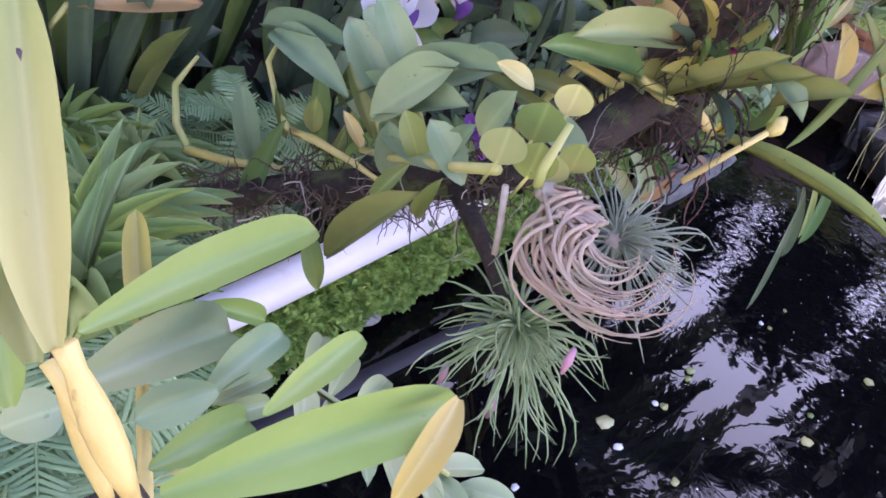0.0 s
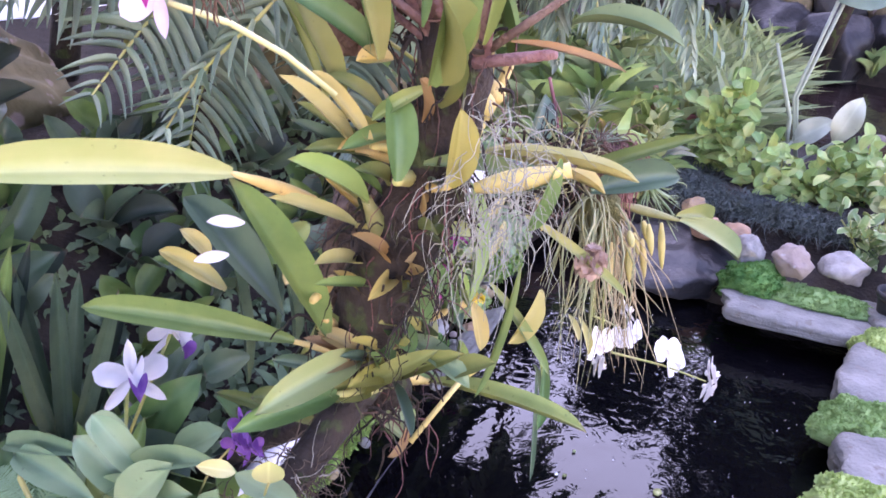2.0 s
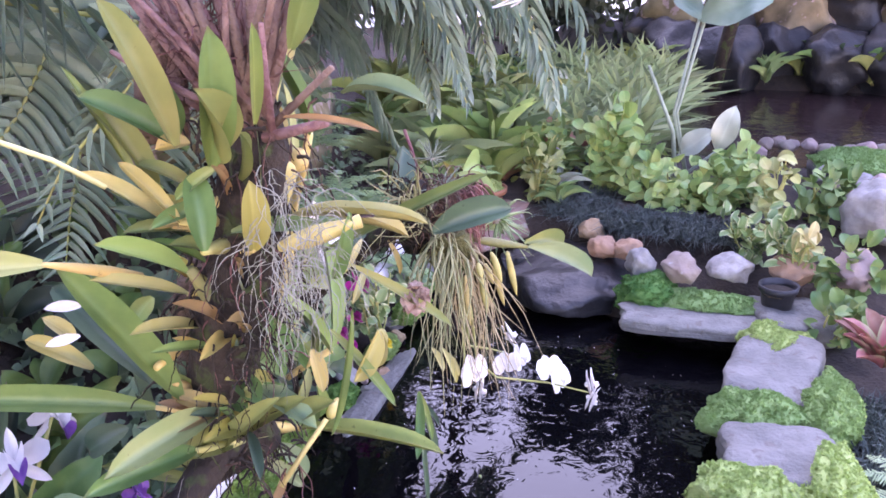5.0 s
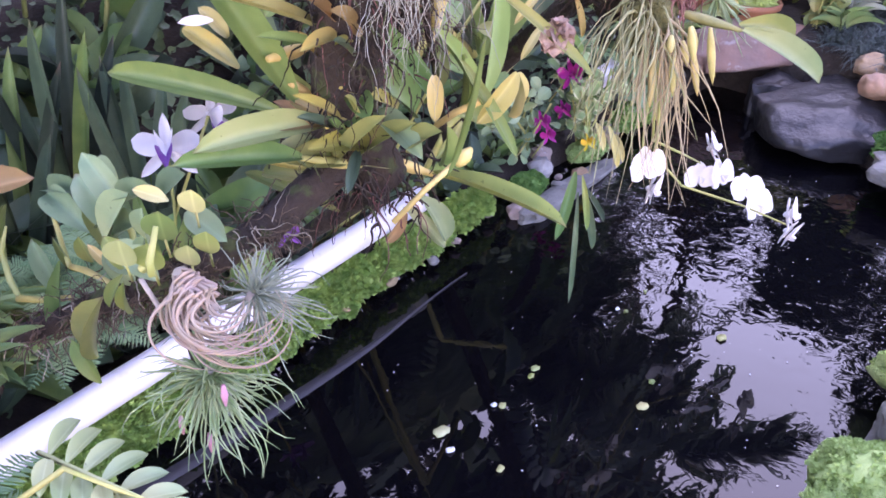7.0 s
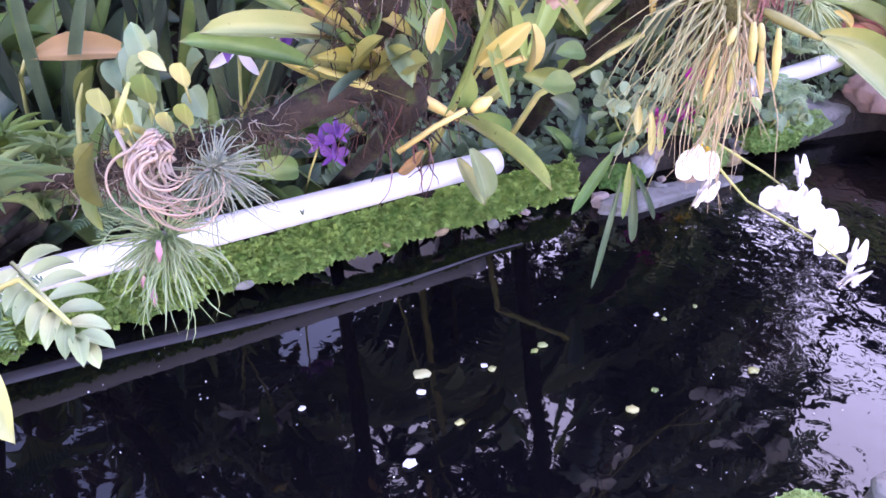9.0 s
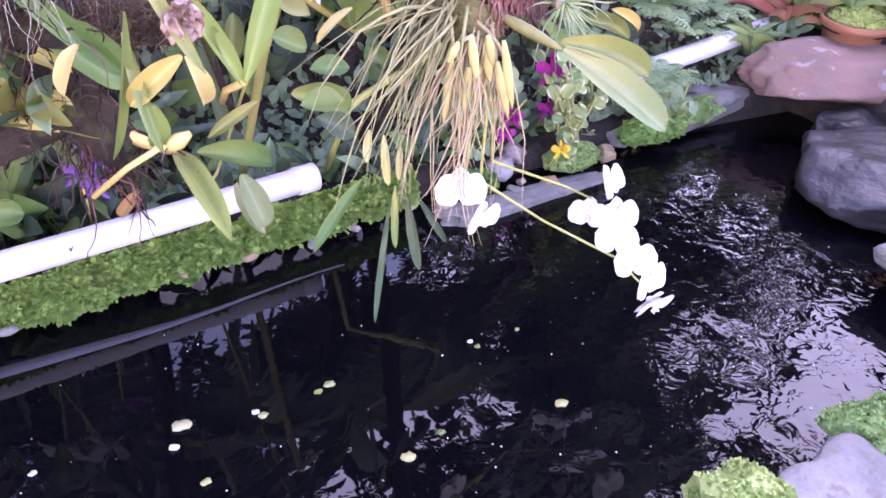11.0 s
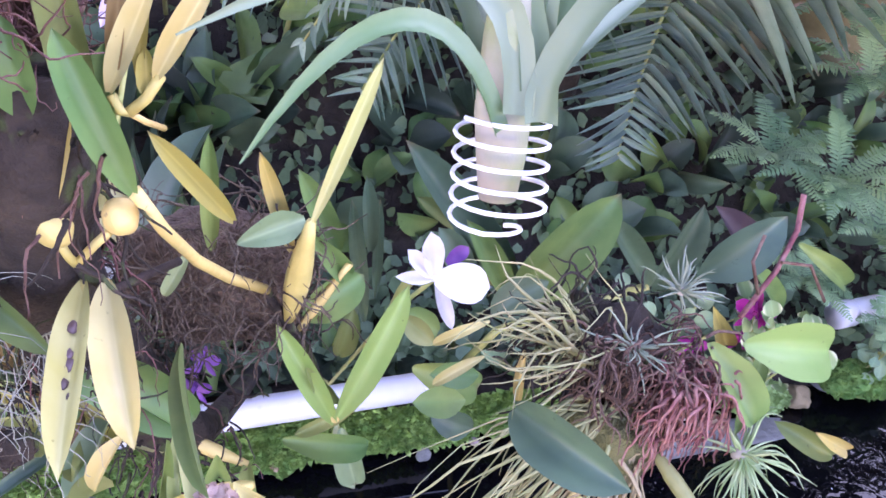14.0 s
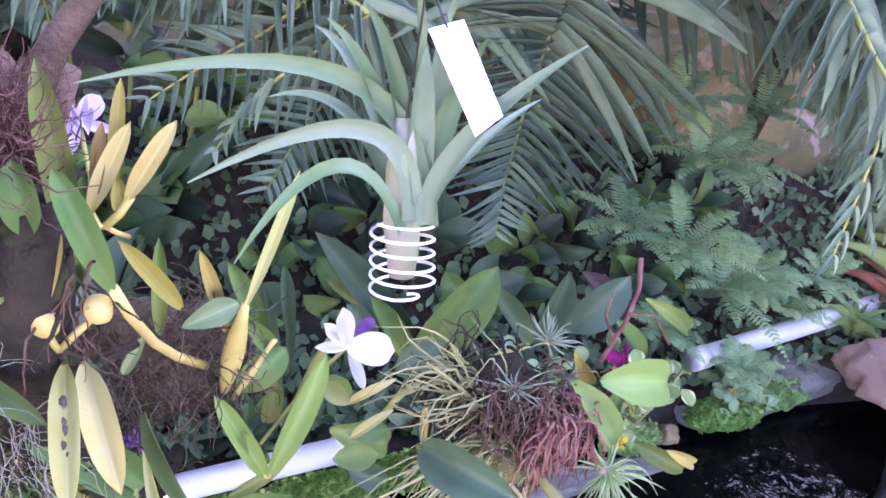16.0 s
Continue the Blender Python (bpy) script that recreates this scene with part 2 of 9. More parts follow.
RUSTLEAF = leaf_mat("bromeliad_red", (0.36, 0.14, 0.10), (0.50, 0.26, 0.17), rough=0.6)
WHITE = mat("petal_white", (0.92, 0.90, 0.89), 0.55, (0.86, 0.84, 0.84), 20, bump=0.05, vary=0.03, through=0.3)
LILAC = mat("petal_lilac", (0.80, 0.70, 0.84), 0.55, (0.72, 0.58, 0.78), 20, bump=0.05, vary=0.05, through=0.3)
PURPLE = mat("petal_purple", (0.20, 0.06, 0.32), 0.5, (0.34, 0.14, 0.45), 25, bump=0.05, through=0.2)
MAGENTA = mat("petal_magenta", (0.55, 0.03, 0.25), 0.5, (0.40, 0.02, 0.22), 25, bump=0.05, through=0.2)
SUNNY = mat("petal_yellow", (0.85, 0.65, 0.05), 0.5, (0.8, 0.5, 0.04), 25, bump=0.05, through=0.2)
WITHERED = mat("petal_withered", (0.50, 0.36, 0.29), 0.85, (0.34, 0.21, 0.17), 60, bump=0.6, bump_scale=120, vary=0.1, through=0.1)
BULB = mat("pseudobulb_yellow", (0.66, 0.51, 0.18), 0.5, (0.54, 0.42, 0.14), 18, bump=0.2, bump_scale=90, vary=0.15, spots=(50, 0.3, (0.30, 0.20, 0.08)))
GBULB = mat("pseudobulb_green", (0.34, 0.38, 0.11), 0.5, (0.45, 0.42, 0.15), 18, bump=0.2, bump_scale=90, vary=0.15)
ROOT = mat("root_grey", (0.42, 0.38, 0.32), 0.85, (0.30, 0.26, 0.20), 40, bump=0.3, vary=0.2)
TILL = mat("tillandsia_silver", (0.27, 0.31, 0.24), 0.75, (0.20, 0.25, 0.16), 30, bump=0.2, bump_scale=300, vary=0.15)
TILLP = mat("tillandsia_pink", (0.46, 0.31, 0.26), 0.75, (0.38, 0.30, 0.22), 25, bump=0.2, bump_scale=300, vary=0.15)
MOSSGREY = mat("hanging_moss_grey", (0.36, 0.36, 0.31), 0.85, (0.26, 0.27, 0.22), 40, bump=0.1, vary=0.1)
SPINE = mat("thin_leaf_green", (0.25, 0.28, 0.12), 0.6, (0.36, 0.31, 0.16), 25, bump=0.1, vary=0.25)
BARK = mat("bark_dark", (0.020, 0.014, 0.011), 0.95, (0.048, 0.032, 0.023), 22, bump=1.0, bump_scale=70, spots=(16, 0.42, (0.05, 0.065, 0.02)))
FIBRE = mat("fern_fibre_red", (0.11, 0.05, 0.04), 0.9, (0.19, 0.10, 0.08), 35, bump=0.8, bump_scale=160, vary=0.2)
MAUVE = mat("old_stalk_mauve", (0.17, 0.085, 0.075), 0.85, (0.30, 0.18, 0.15), 30, bump=0.8, bump_scale=120, vary=0.2)
MOSS = mat("moss_green", (0.09, 0.26, 0.055), 0.9, (0.24, 0.43, 0.11), 30, bump=0.8, bump_scale=150, vary=0.25, through=0.15)
MOSSL = mat("moss_light", (0.38, 0.54, 0.20), 0.9, (0.28, 0.45, 0.14), 30, bump=0.8, bump_scale=150, vary=0.25, through=0.15)
GRASS = mat("mondo_grass", (0.05, 0.08, 0.068), 0.5, (0.09, 0.125, 0.105), 20, bump=0.1, vary=0.3)
SLATE = mat("slab_grey", (0.155, 0.15, 0.135), 0.9, (0.25, 0.24, 0.215), 9, bump=0.9, bump_scale=55, vary=0.15, spots=(23, 0.40, (0.17, 0.15, 0.13)))
DROCK = mat("rock_wet_dark", (0.016, 0.016, 0.019), 0.45, (0.042, 0.040, 0.042), 6, bump=0.8, bump_scale=28, vary=0.15)
RROCK = mat("rock_red_brown", (0.25, 0.15, 0.11), 0.85, (0.18, 0.13, 0.11), 7, bump=0.7, bump_scale=32, vary=0.1, spots=(12, 0.38, (0.30, 0.26, 0.24)))
PINK = mat("stone_pink", (0.36, 0.275, 0.23), 0.85, (0.30, 0.22, 0.20), 15, bump=0.5, bump_scale=60, vary=0.2, spots=(25, 0.35, (0.38, 0.34, 0.32)))
PALE = mat("stone_pale", (0.34, 0.325, 0.30), 0.9, (0.23, 0.215, 0.20), 22, bump=0.5, bump_scale=60, vary=0.2)
OCHRE = mat("stone_ochre", (0.42, 0.27, 0.15), 0.8, (0.30, 0.20, 0.12), 15, bump=0.5, bump_scale=60, vary=0.2)
CLIFF = mat("cliff_lichen", (0.30, 0.24, 0.14), 0.95, (0.13, 0.11, 0.06), 4.2, bump=0.9, bump_scale=22, spots=(9.0, 0.42, (0.42, 0.31, 0.29)))
SOIL = mat("soil_dark", (0.025, 0.019, 0.015), 0.98, (0.05, 0.037, 0.028), 14, bump=1.0, bump_scale=60)
PVC = mat("pipe_white", (0.76, 0.74, 0.77), 0.4, (0.68, 0.66, 0.69), 9, bump=0.05, vary=0.0, spots=(13, 0.33, (0.62, 0.60, 0.58)))
LINER = mat("liner_black", (0.030, 0.027, 0.034), 0.7, (0.03, 0.028, 0.034), 9, bump=0.3, bump_scale=30, vary=0.0)
PLASTIC = mat("plastic_black", (0.02, 0.02, 0.023), 0.45, (0.035, 0.035, 0.04), 12, bump=0.1, vary=0.0)
CLAY = mat("terracotta", (0.42, 0.17, 0.09), 0.85, (0.33, 0.14, 0.08), 14, bump=0.3, vary=0.0)
WIRE = mat("wire_white", (0.84, 0.83, 0.87), 0.4, (0.75, 0.74, 0.78), 30, bump=0.05, vary=0.0)
STEEL = mat("wire_steel", (0.35, 0.35, 0.36), 0.4, metal=1.0, vary=0.0)
CARD = mat("tag_white", (0.88, 0.87, 0.90), 0.5, (0.82, 0.81, 0.84), 12, bump=0.02, vary=0.0)
FRAME = mat("glasshouse_white", (0.75, 0.75, 0.77), 0.5, vary=0.0)
PANEL = mat("panel_milky", (0.85, 0.86, 0.88), 0.35, (0.8, 0.81, 0.83), 1.0, bump=0.03, vary=0.0, through=0.85)
BEAD = mat("foam_white", (0.8, 0.82, 0.82), 0.5, vary=0.05)
PURPLELEAF = leaf_mat("leaf_purple_dark", (0.09, 0.06, 0.08), (0.13, 0.09, 0.10))
SLATELEAF = leaf_mat("leaf_slate_green", (0.15, 0.26, 0.18), (0.23, 0.34, 0.26))
OCHLEAF = leaf_mat("leaf_ochre", (0.46, 0.33, 0.11), (0.36, 0.27, 0.10), aged=(0.52, 0.38, 0.14))
CREAMG = leaf_mat("leaf_cream_green", (0.47, 0.50, 0.21), (0.38, 0.44, 0.16))

WATER = bpy.data.materials.new("pond_water")
WATER.use_nodes = True
_n, _l = WATER.node_tree.nodes, WATER.node_tree.links
_b = _n["Principled BSDF"]
_b.inputs["Base Color"].default_value = (0.002, 0.002, 0.003, 1)
_b.inputs["Roughness"].default_value, _b.inputs["IOR"].default_value = 0.02, 1.33
_g = _n.new("ShaderNodeNewGeometry")
_t1, _t2 = _n.new("ShaderNodeTexNoise"), _n.new("ShaderNodeTexNoise")
_t1.inputs["Scale"].default_value, _t1.inputs["Detail"].default_value, _t1.inputs["Distortion"].default_value = 16.0, 2.0, 0.6
_t2.inputs["Scale"].default_value, _t2.inputs["Detail"].default_value = 2.5, 2.0
for _t in (_t1, _t2):
    _l.new(_g.outputs["Position"], _t.inputs["Vector"])
_a = _n.new("ShaderNodeMath")
_a.operation = 'MULTIPLY_ADD'
_a.inputs[1].default_value = 4.0
_l.new(_t2.outputs["Fac"], _a.inputs[0])
_l.new(_t1.outputs["Fac"], _a.inputs[2])
# the inflow at the far end ruffles the water there most
_sx = _n.new("ShaderNodeSeparateXYZ")
_l.new(_g.outputs["Position"], _sx.inputs[0])
_mr = _n.new("ShaderNodeMapRange")
_mr.inputs["From Min"].default_value, _mr.inputs["From Max"].default_value = 1.75, 2.9
_mr.inputs["To Min"].default_value, _mr.inputs["To Max"].default_value = 0.13, 1.4
_l.new(_sx.outputs["X"], _mr.inputs["Value"])
_h = _n.new("ShaderNodeMath")
_h.operation = 'MULTIPLY'
_l.new(_a.outputs[0], _h.inputs[0])
_l.new(_mr.outputs["Result"], _h.inputs[1])
_bp = _n.new("ShaderNodeBump")
_bp.inputs["Strength"].default_value, _bp.inputs["Distance"].default_value = 0.35, 0.006
_l.new(_h.outputs[0], _bp.inputs["Height"])
_l.new(_bp.outputs["Normal"], _b.inputs["Normal"])

# the upper pond is murky brown over its red bottom
POOL = WATER.copy()
POOL.name = "pool_water"
POOL.node_tree.nodes["Principled BSDF"].inputs["Base Color"].default_value = (0.026, 0.015, 0.015, 1)

# ---- ground, water, enclosure ----
def smooth(a, b, x):
    t = min(1, max(0, (x - a) / (b - a)))
    return t * t * (3 - 2 * t)


def land(x, y):
    """Height of the ground: a long pond, planted banks, an upper pond at the end."""
    bank = 0.06 + 0.05 * noise.noise((x * 1.3, y * 1.3, 0)) + 0.02 * noise.noise((x * 5, y * 5, 3))
    back = bank + 0.55 * smooth(0.25, 1.3, y)
    end = 0.08 + 0.22 * smooth(3.4, 4.2, x) + 0.04 * noise.noise((x * 2, y * 2, 5))
    h = back if y > -0.5 else bank
    k = smooth(3.2, 3.7, x)
    h = h * (1 - k) + max(end, h) * k
    d = min(y + 1.42, -0.02 - y, 3.42 + 0.5 * smooth(-0.85, -0.6, y) - x, x + 2.6)
    h = h - 0.75 * smooth(-0.06, 0.1, d)
    u = min(x - 5.5, 9.2 - x, y + 4.2, -0.62 - y)
    return h - 0.5 * smooth(0.0, 0.4, u)


def ground():
    xs = np.concatenate([np.arange(-4, -0.5, 0.2), np.arange(-0.5, 5.0, 0.06), np.arange(5.0, 12.01, 0.2)])
    ys = np.concatenate([np.arange(-6, -2.2, 0.2), np.arange(-2.2, 1.6, 0.06), np.arange(1.6, 5.2, 0.2)])
    v = [(x, y, land(x, y)) for y in ys for x in xs]
    w = len(xs)
    f = [(j * w + i, j * w + i + 1, j * w + w + i + 1, j * w + w + i) for j in range(len(ys) - 1) for i in range(w - 1)]
    return mesh_from(v, f, SOIL)


solo("ground", ground(), "dark damp planting soil round the pond", "ground", kind="structure")


def sheet(x0, x1, y0, y1, z, material, n=2):
    v = [(x0 + (x1 - x0) * i / n, y0 + (y1 - y0) * j / n, z) for j in range(n + 1) for i in range(n + 1)]
    f = [(j * (n + 1) + i, j * (n + 1) + i + 1, (j + 1) * (n + 1) + i + 1, (j + 1) * (n + 1) + i) for j in range(n) for i in range(n)]
    return mesh_from(v, f, material)


solo("water", sheet(-2.7, 4.05, -1.55, 0.05, 0.0, WATER), "dark rippled pond water mirroring the sky", "water", kind="structure")
solo("upper_water", sheet(5.3, 9.4, -4.4, -0.45, 0.17, POOL), "dark brown still water of the upper pond", "water", kind="structure")


def box(x0, x1, y0, y1, z0, z1):
    v = [(x, y, z) for x in (x0, x1) for y in (y0, y1) for z in (z0, z1)]
    return v, [(0, 1, 3, 2), (4, 6, 7, 5), (0, 4, 5, 1), (2, 3, 7, 6), (0, 2, 6, 4), (1, 5, 7, 3)]


# a low fold of black liner along the planted bank
s = Soup()
pts = []
for i in range(61):
    x = -2.6 + 4.40 * i / 60
    y = -0.274 + 0.045 * smooth(1.2, 1.8, x) + 0.005 * noise.noise((x * 2.5, 0, 4))
    w = 0.026 * (1 - smooth(0.80, 1.0, i / 60)) + 0.003 * noise.noise((x * 6, 1, 4))
    pts += [(x, y - w, -0.006), (x, y - w * 0.7, 0.004), (x, y - w * 0.1, 0.006), (x, y + w * 0.6, 0.001), (x, y + w * 1.3, -0.008)]
s.add(pts, [(5 * i + j, 5 * i + 5 + j, 5 * i + 6 + j, 5 * i + 1 + j) for i in range(60) for j in range(4)])
s.add(*box(-2.6, 3.3, -0.13, -0.08, -0.4, -0.01))
solo("pond_liner", s.mesh(LINER), "black rubber pond liner folded along the bank", "pond liner", kind="structure")

# milky glasshouse wall behind the planting
def glass_wall(name, x0, x1, y0, y1, z1, n):
    wall = thing(name, ((x0 + x1) / 2, (y0 + y1) / 2, 0), "milky white greenhouse wall with white framing", "wall", kind="structure")
    a, b = Vector((x0, y0, 0)), Vector((x1, y1, 0))
    d = (b - a).normalized()
    side = Vector((-d.y, d.x, 0)) * 0.03
    for i in range(n + 1):
        p = a.lerp(b, i / n)
        q = d * 0.025
        v = [p - q - side, p + q - side, p + q + side, p - q + side]
        v += [w + Vector((0, 0, z1)) for w in v]
        part("post", mesh_from(v, [(0, 1, 5, 4), (1, 2, 6, 5), (2, 3, 7, 6), (3, 0, 4, 7), (4, 5, 6, 7)], FRAME, False), wall)
        if i < n:
            p2 = a.lerp(b, (i + 1) / n) - d * 0.027
            p = p + d * 0.027
            t = side * 0.2
            v = [p - t, p2 - t, p2 + t, p + t]
            v += [w + Vector((0, 0, z1)) for w in v]
            part("panel", mesh_from(v, [(0, 1, 5, 4), (1, 2, 6, 5), (2, 3, 7, 6), (3, 0, 4, 7), (4, 5, 6, 7)], PANEL, False), wall)


glass_wall("wall_back", -4.0, 12.0, 3.4, 3.4, 2.9, 12)
glass_wall("wall_end", 11.0, 11.0, 3.35, -6.0, 2.9, 7)

# the white pipe along the bank, in two lengths
def pipe(a, b, sag, label):
    s = Soup()
    pts = bend(a, b, sag, 10)
    s.add(*tube(pts, 0.037, 20))
    for e, q in ((pts[0], pts[1]), (pts[-1], pts[-2])):
        d = (Vector(q) - Vector(e)).normalized()
        s.add(*tube([Vector(e), Vector(e) + d * 0.06], 0.041, 20))
    return solo("water_pipe", s.mesh(PVC), label, "pipe", "water pipes")


pipe((-1.2, -0.317, 0.146), (1.80, -0.028, 0.184), (0, 0, 0), "white plastic water pipe lying along the mossy bank")
pipe((3.0, 0.087, 0.235), (4.9, 0.37, 0.31), (0, 0, 0), "white plastic water pipe lying behind the ferns")

# ---- stones and moss of the banks ----
def stone(name, at, size, material, label, seed, turn=0, rough=0.18, cuts=3, group="", flat=0.25):
    me = mesh_from(*rough_ball((0, 0, 0), size, seed, rough * 0.6, cuts + 1, flat, 2.2, chips(seed, 16, 0.66, 0.9)), material)
    return solo(name, me, label, "stone", group, m=pose(*at, 0, 0, turn))


def slab(at, size, turn, seed, label, material=SLATE):
    """A flat split stone: a worn block with broken, layered sides."""
    bm = bmesh.new()
    bmesh.ops.create_icosphere(bm, subdivisions=5, radius=1.0)
    off = Vector((seed * 2.3, seed * 1.7, seed * 0.9))
    verts = []
    planes = chips(seed, 18, 0.75, 1.05)
    for v in bm.verts:
        p = v.co
        cut = 1.0 if material is SLATE else 0.5
        k = (abs(p.x) ** 7 + abs(p.y) ** 7 + abs(p.z) ** 7) ** (-1 / 7)
        q = p * k if material is SLATE else chipped(p * k, planes)
        edge = 1 + 0.13 * noise.noise(Vector((p.x, p.y, 0)) * 1.7 + off) + 0.06 * noise.noise(Vector((p.x, p.y, 0)) * 5 + off)
        layer = 0.022 * cut * noise.noise(Vector((q.x * 2.2, q.y * 2.2, q.z * 3.0)) + off) + 0.025 * noise.noise(q * 7 + off)
        tip = 0.10 * noise.noise(Vector((q.x, q.y, 3)) * 1.1 + off) + 0.05 * noise.noise(Vector((q.x, q.y, 7)) * 3.5 + off)
        verts.append((q.x * size[0] * 0.5 * (edge + layer), q.y * size[1] * 0.5 * (edge + layer), (q.z + (tip * 2 if q.z > 0.3 else 0)) * size[2] * 0.5))
    faces = [tuple(v.index for v in f.verts) for f in bm.faces]
    bm.free()
    rng = random.Random(seed)
    return solo("stone_slab" if material is SLATE else "boulder", mesh_from(verts, faces, material), label, "stone",
                "edging slabs" if material is SLATE else "boulders", m=pose(*at, rng.uniform(-4, 4), rng.uniform(-4, 4), turn))


def moss_tuft(rng, s, p, n, h):
    """One small sprig: a few tiny round leaves."""
    p, n = Vector(p), Vector(n)
    for _ in range(3):
        d = (n + Vector((rng.uniform(-1, 1), rng.uniform(-1, 1), rng.uniform(-0.6, 1))) * 0.9).normalized()
        x, y, z = frame_of(d, (rng.uniform(-1, 1), rng.uniform(-1, 1), 1))
        w = h * rng.uniform(0.35, 0.55)
        tip = p + d * h * rng.uniform(0.7, 1.3)
        mid = p.lerp(tip, 0.6)
        s.add([p, mid + x * w + z * w * 0.3, tip, mid - x * w + z * w * 0.3, mid - z * w * 0.2], [(0, 1, 4), (1, 2, 4), (2, 3, 4), (3, 0, 4)])


def moss_cushion(at, size, material, label, seed, tufts=700, h=0.016, turn=0):
    tufts, h = int(tufts * 2.2), h * 0.68
    rng = random.Random(seed)
    v, f = rough_ball((0, 0, 0), [c * 0.9 for c in size], seed, 0.35, 3, 0.55, 2.4)
    s = Soup()
    s.add(v, f)
    for _ in range(tufts):
        fc = f[rng.randrange(len(f))]
        a, b, c = (Vector(v[i]) for i in fc)
        u, w = rng.random(), rng.random()
        if u + w > 1:
            u, w = 1 - u, 1 - w
        p = a + (b - a) * u + (c - a) * w
        n = (b - a).cross(c - a).normalized()
        if n.z < -0.3:
            continue
        moss_tuft(rng, s, p, n, h)
    return solo("moss_cushion", s.mesh(material), label, "moss", "moss cushions", "stuff", pose(*at, 0, 0, turn))


def moss_fringe(x0, x1, seed):
    """The long ragged fringe of moss that hangs from the bank below the pipe."""
    rng = random.Random(seed)
    s = Soup()
    n = int((x1 - x0) / 0.03)
    rows, prev = 7, None
    grid = []
    for i in range(n + 1):
        x = x0 + (x1 - x0) * i / n
        hang = 0.035 + 0.04 * noise.noise((x * 5, 0, seed)) + 0.035 * noise.noise((x * 17, 2, seed))
        for j in range(rows):
            t = j / (rows - 1)
            y = -0.160 + 0.092 * (min(x, 2.3) - 0.6) - 0.055 * math.sin(t * 1.45)
            z = 0.135 - 0.065 * t ** 1.8 - hang * t + 0.022 * noise.noise((x * 14, t * 5, 1))
            grid.append(Vector((x, y + 0.028 * noise.noise((x * 16, t * 6, 4)), z)))
    f = [(i * rows + j, i * rows + j + 1, (i + 1) * rows + j + 1, (i + 1) * rows + j) for i in range(n) for j in range(rows - 1)]
    s.add(grid, f)
    for _ in range(int((x1 - x0) * 9500)):
        i, j = rng.randrange(n), rng.random() * (rows - 1.001)
        a = grid[i * rows + int(j)].lerp(grid[i * rows + int(j) + 1], j - int(j))
        b = grid[(i + 1) * rows + int(j)].lerp(grid[(i + 1) * rows + int(j) + 1], j - int(j))
        moss_tuft(rng, s, a.lerp(b, rng.random()), (0, -0.55, 0.6 - 0.9 * j / rows), rng.uniform(0.006, 0.012) * (1.8 if rng.random() < 0.12 else 1))
    return solo("moss_fringe", s.mesh(MOSS), "bright green moss hanging in a ragged fringe below the pipe", "moss", kind="stuff")


moss_fringe(-0.6, 2.12, 3)
moss_cushion((2.33, -0.06, 0.045), (0.10, 0.06, 0.05), MOSS, "bright green moss on the bank below the flowers", 40, 700, 0.011)
moss_cushion((2.74, -0.05, 0.050), (0.12, 0.06, 0.05), MOSSL, "light green moss on the bank below the ferns", 41, 800, 0.011)
for k, (x, y, z, r, mt) in enumerate([(2.20, -0.115, 0.02, 0.045, PINK), (2.46, -0.02, 0.06, 0.06, PALE), (2.55, 0.04, 0.07, 0.055, PINK), (2.47, -0.11, 0.015, 0.035, SLATE), (2.62, -0.10, 0.01, 0.04, OCHRE), (2.90, -0.04, 0.03, 0.05, OCHRE), (3.0, 0.01, 0.05, 0.05, PALE)]):
    stone("cobble", (x, y, z), (r, r * 0.8, r * 0.7), mt, "small rounded stone in the mossy bank", 440 + k, k * 47, 0.25, 3, "stones in the moss")
slab((2.55, -0.135, -0.005), (0.75, 0.10, 0.05), 4, 8, "thin wet grey stone along the water's edge")
moss_cushion((3.35, 0.02, 0.08), (0.18, 0.07, 0.05), MOSSL, "light green moss on the bank beside the red rock", 42, 500)

_p = random.Random(9)
for k in range(13):
    x = 0.4 + k * 0.19 + _p.uniform(-0.03, 0.03)
    stone("pebble", (x, -0.205 + 0.073 * (min(x, 2.3) - 0.6) + _p.uniform(-0.015, 0.02), 0.02 + _p.uniform(0, 0.03)), (_p.uniform(0.012, 0.03), _p.uniform(0.012, 0.024), 0.012), _p.choice([PINK, OCHRE, SLATE]), "small pebble caught in the moss fringe", 400 + k, k * 61, 0.2, 2, "pebbles in the moss")
# edging of the near side
slab((1.30, -1.56, 0.09), (0.36, 0.34, 0.13), 8, 1, "grey split stone slab edging the pond")
slab((1.86, -1.56, 0.10), (0.28, 0.33, 0.13), -6, 2, "grey split stone slab edging the pond between moss")
slab((2.27, -1.58, 0.10), (0.34, 0.34, 0.13), 9, 3, "grey split stone slab edging the pond between moss")
slab((2.86, -1.55, 0.10), (0.50, 0.33, 0.13), -4, 4, "pale grey split stone slab edging the pond")
slab((3.28, -1.27, 0.115), (0.30, 0.66, 0.065), 6, 5, "grey split stone slab at the pond's end")
slab((3.36, -1.62, 0.12), (0.36, 0.30, 0.11), 20, 6, "grey split stone slab at the pond's corner")
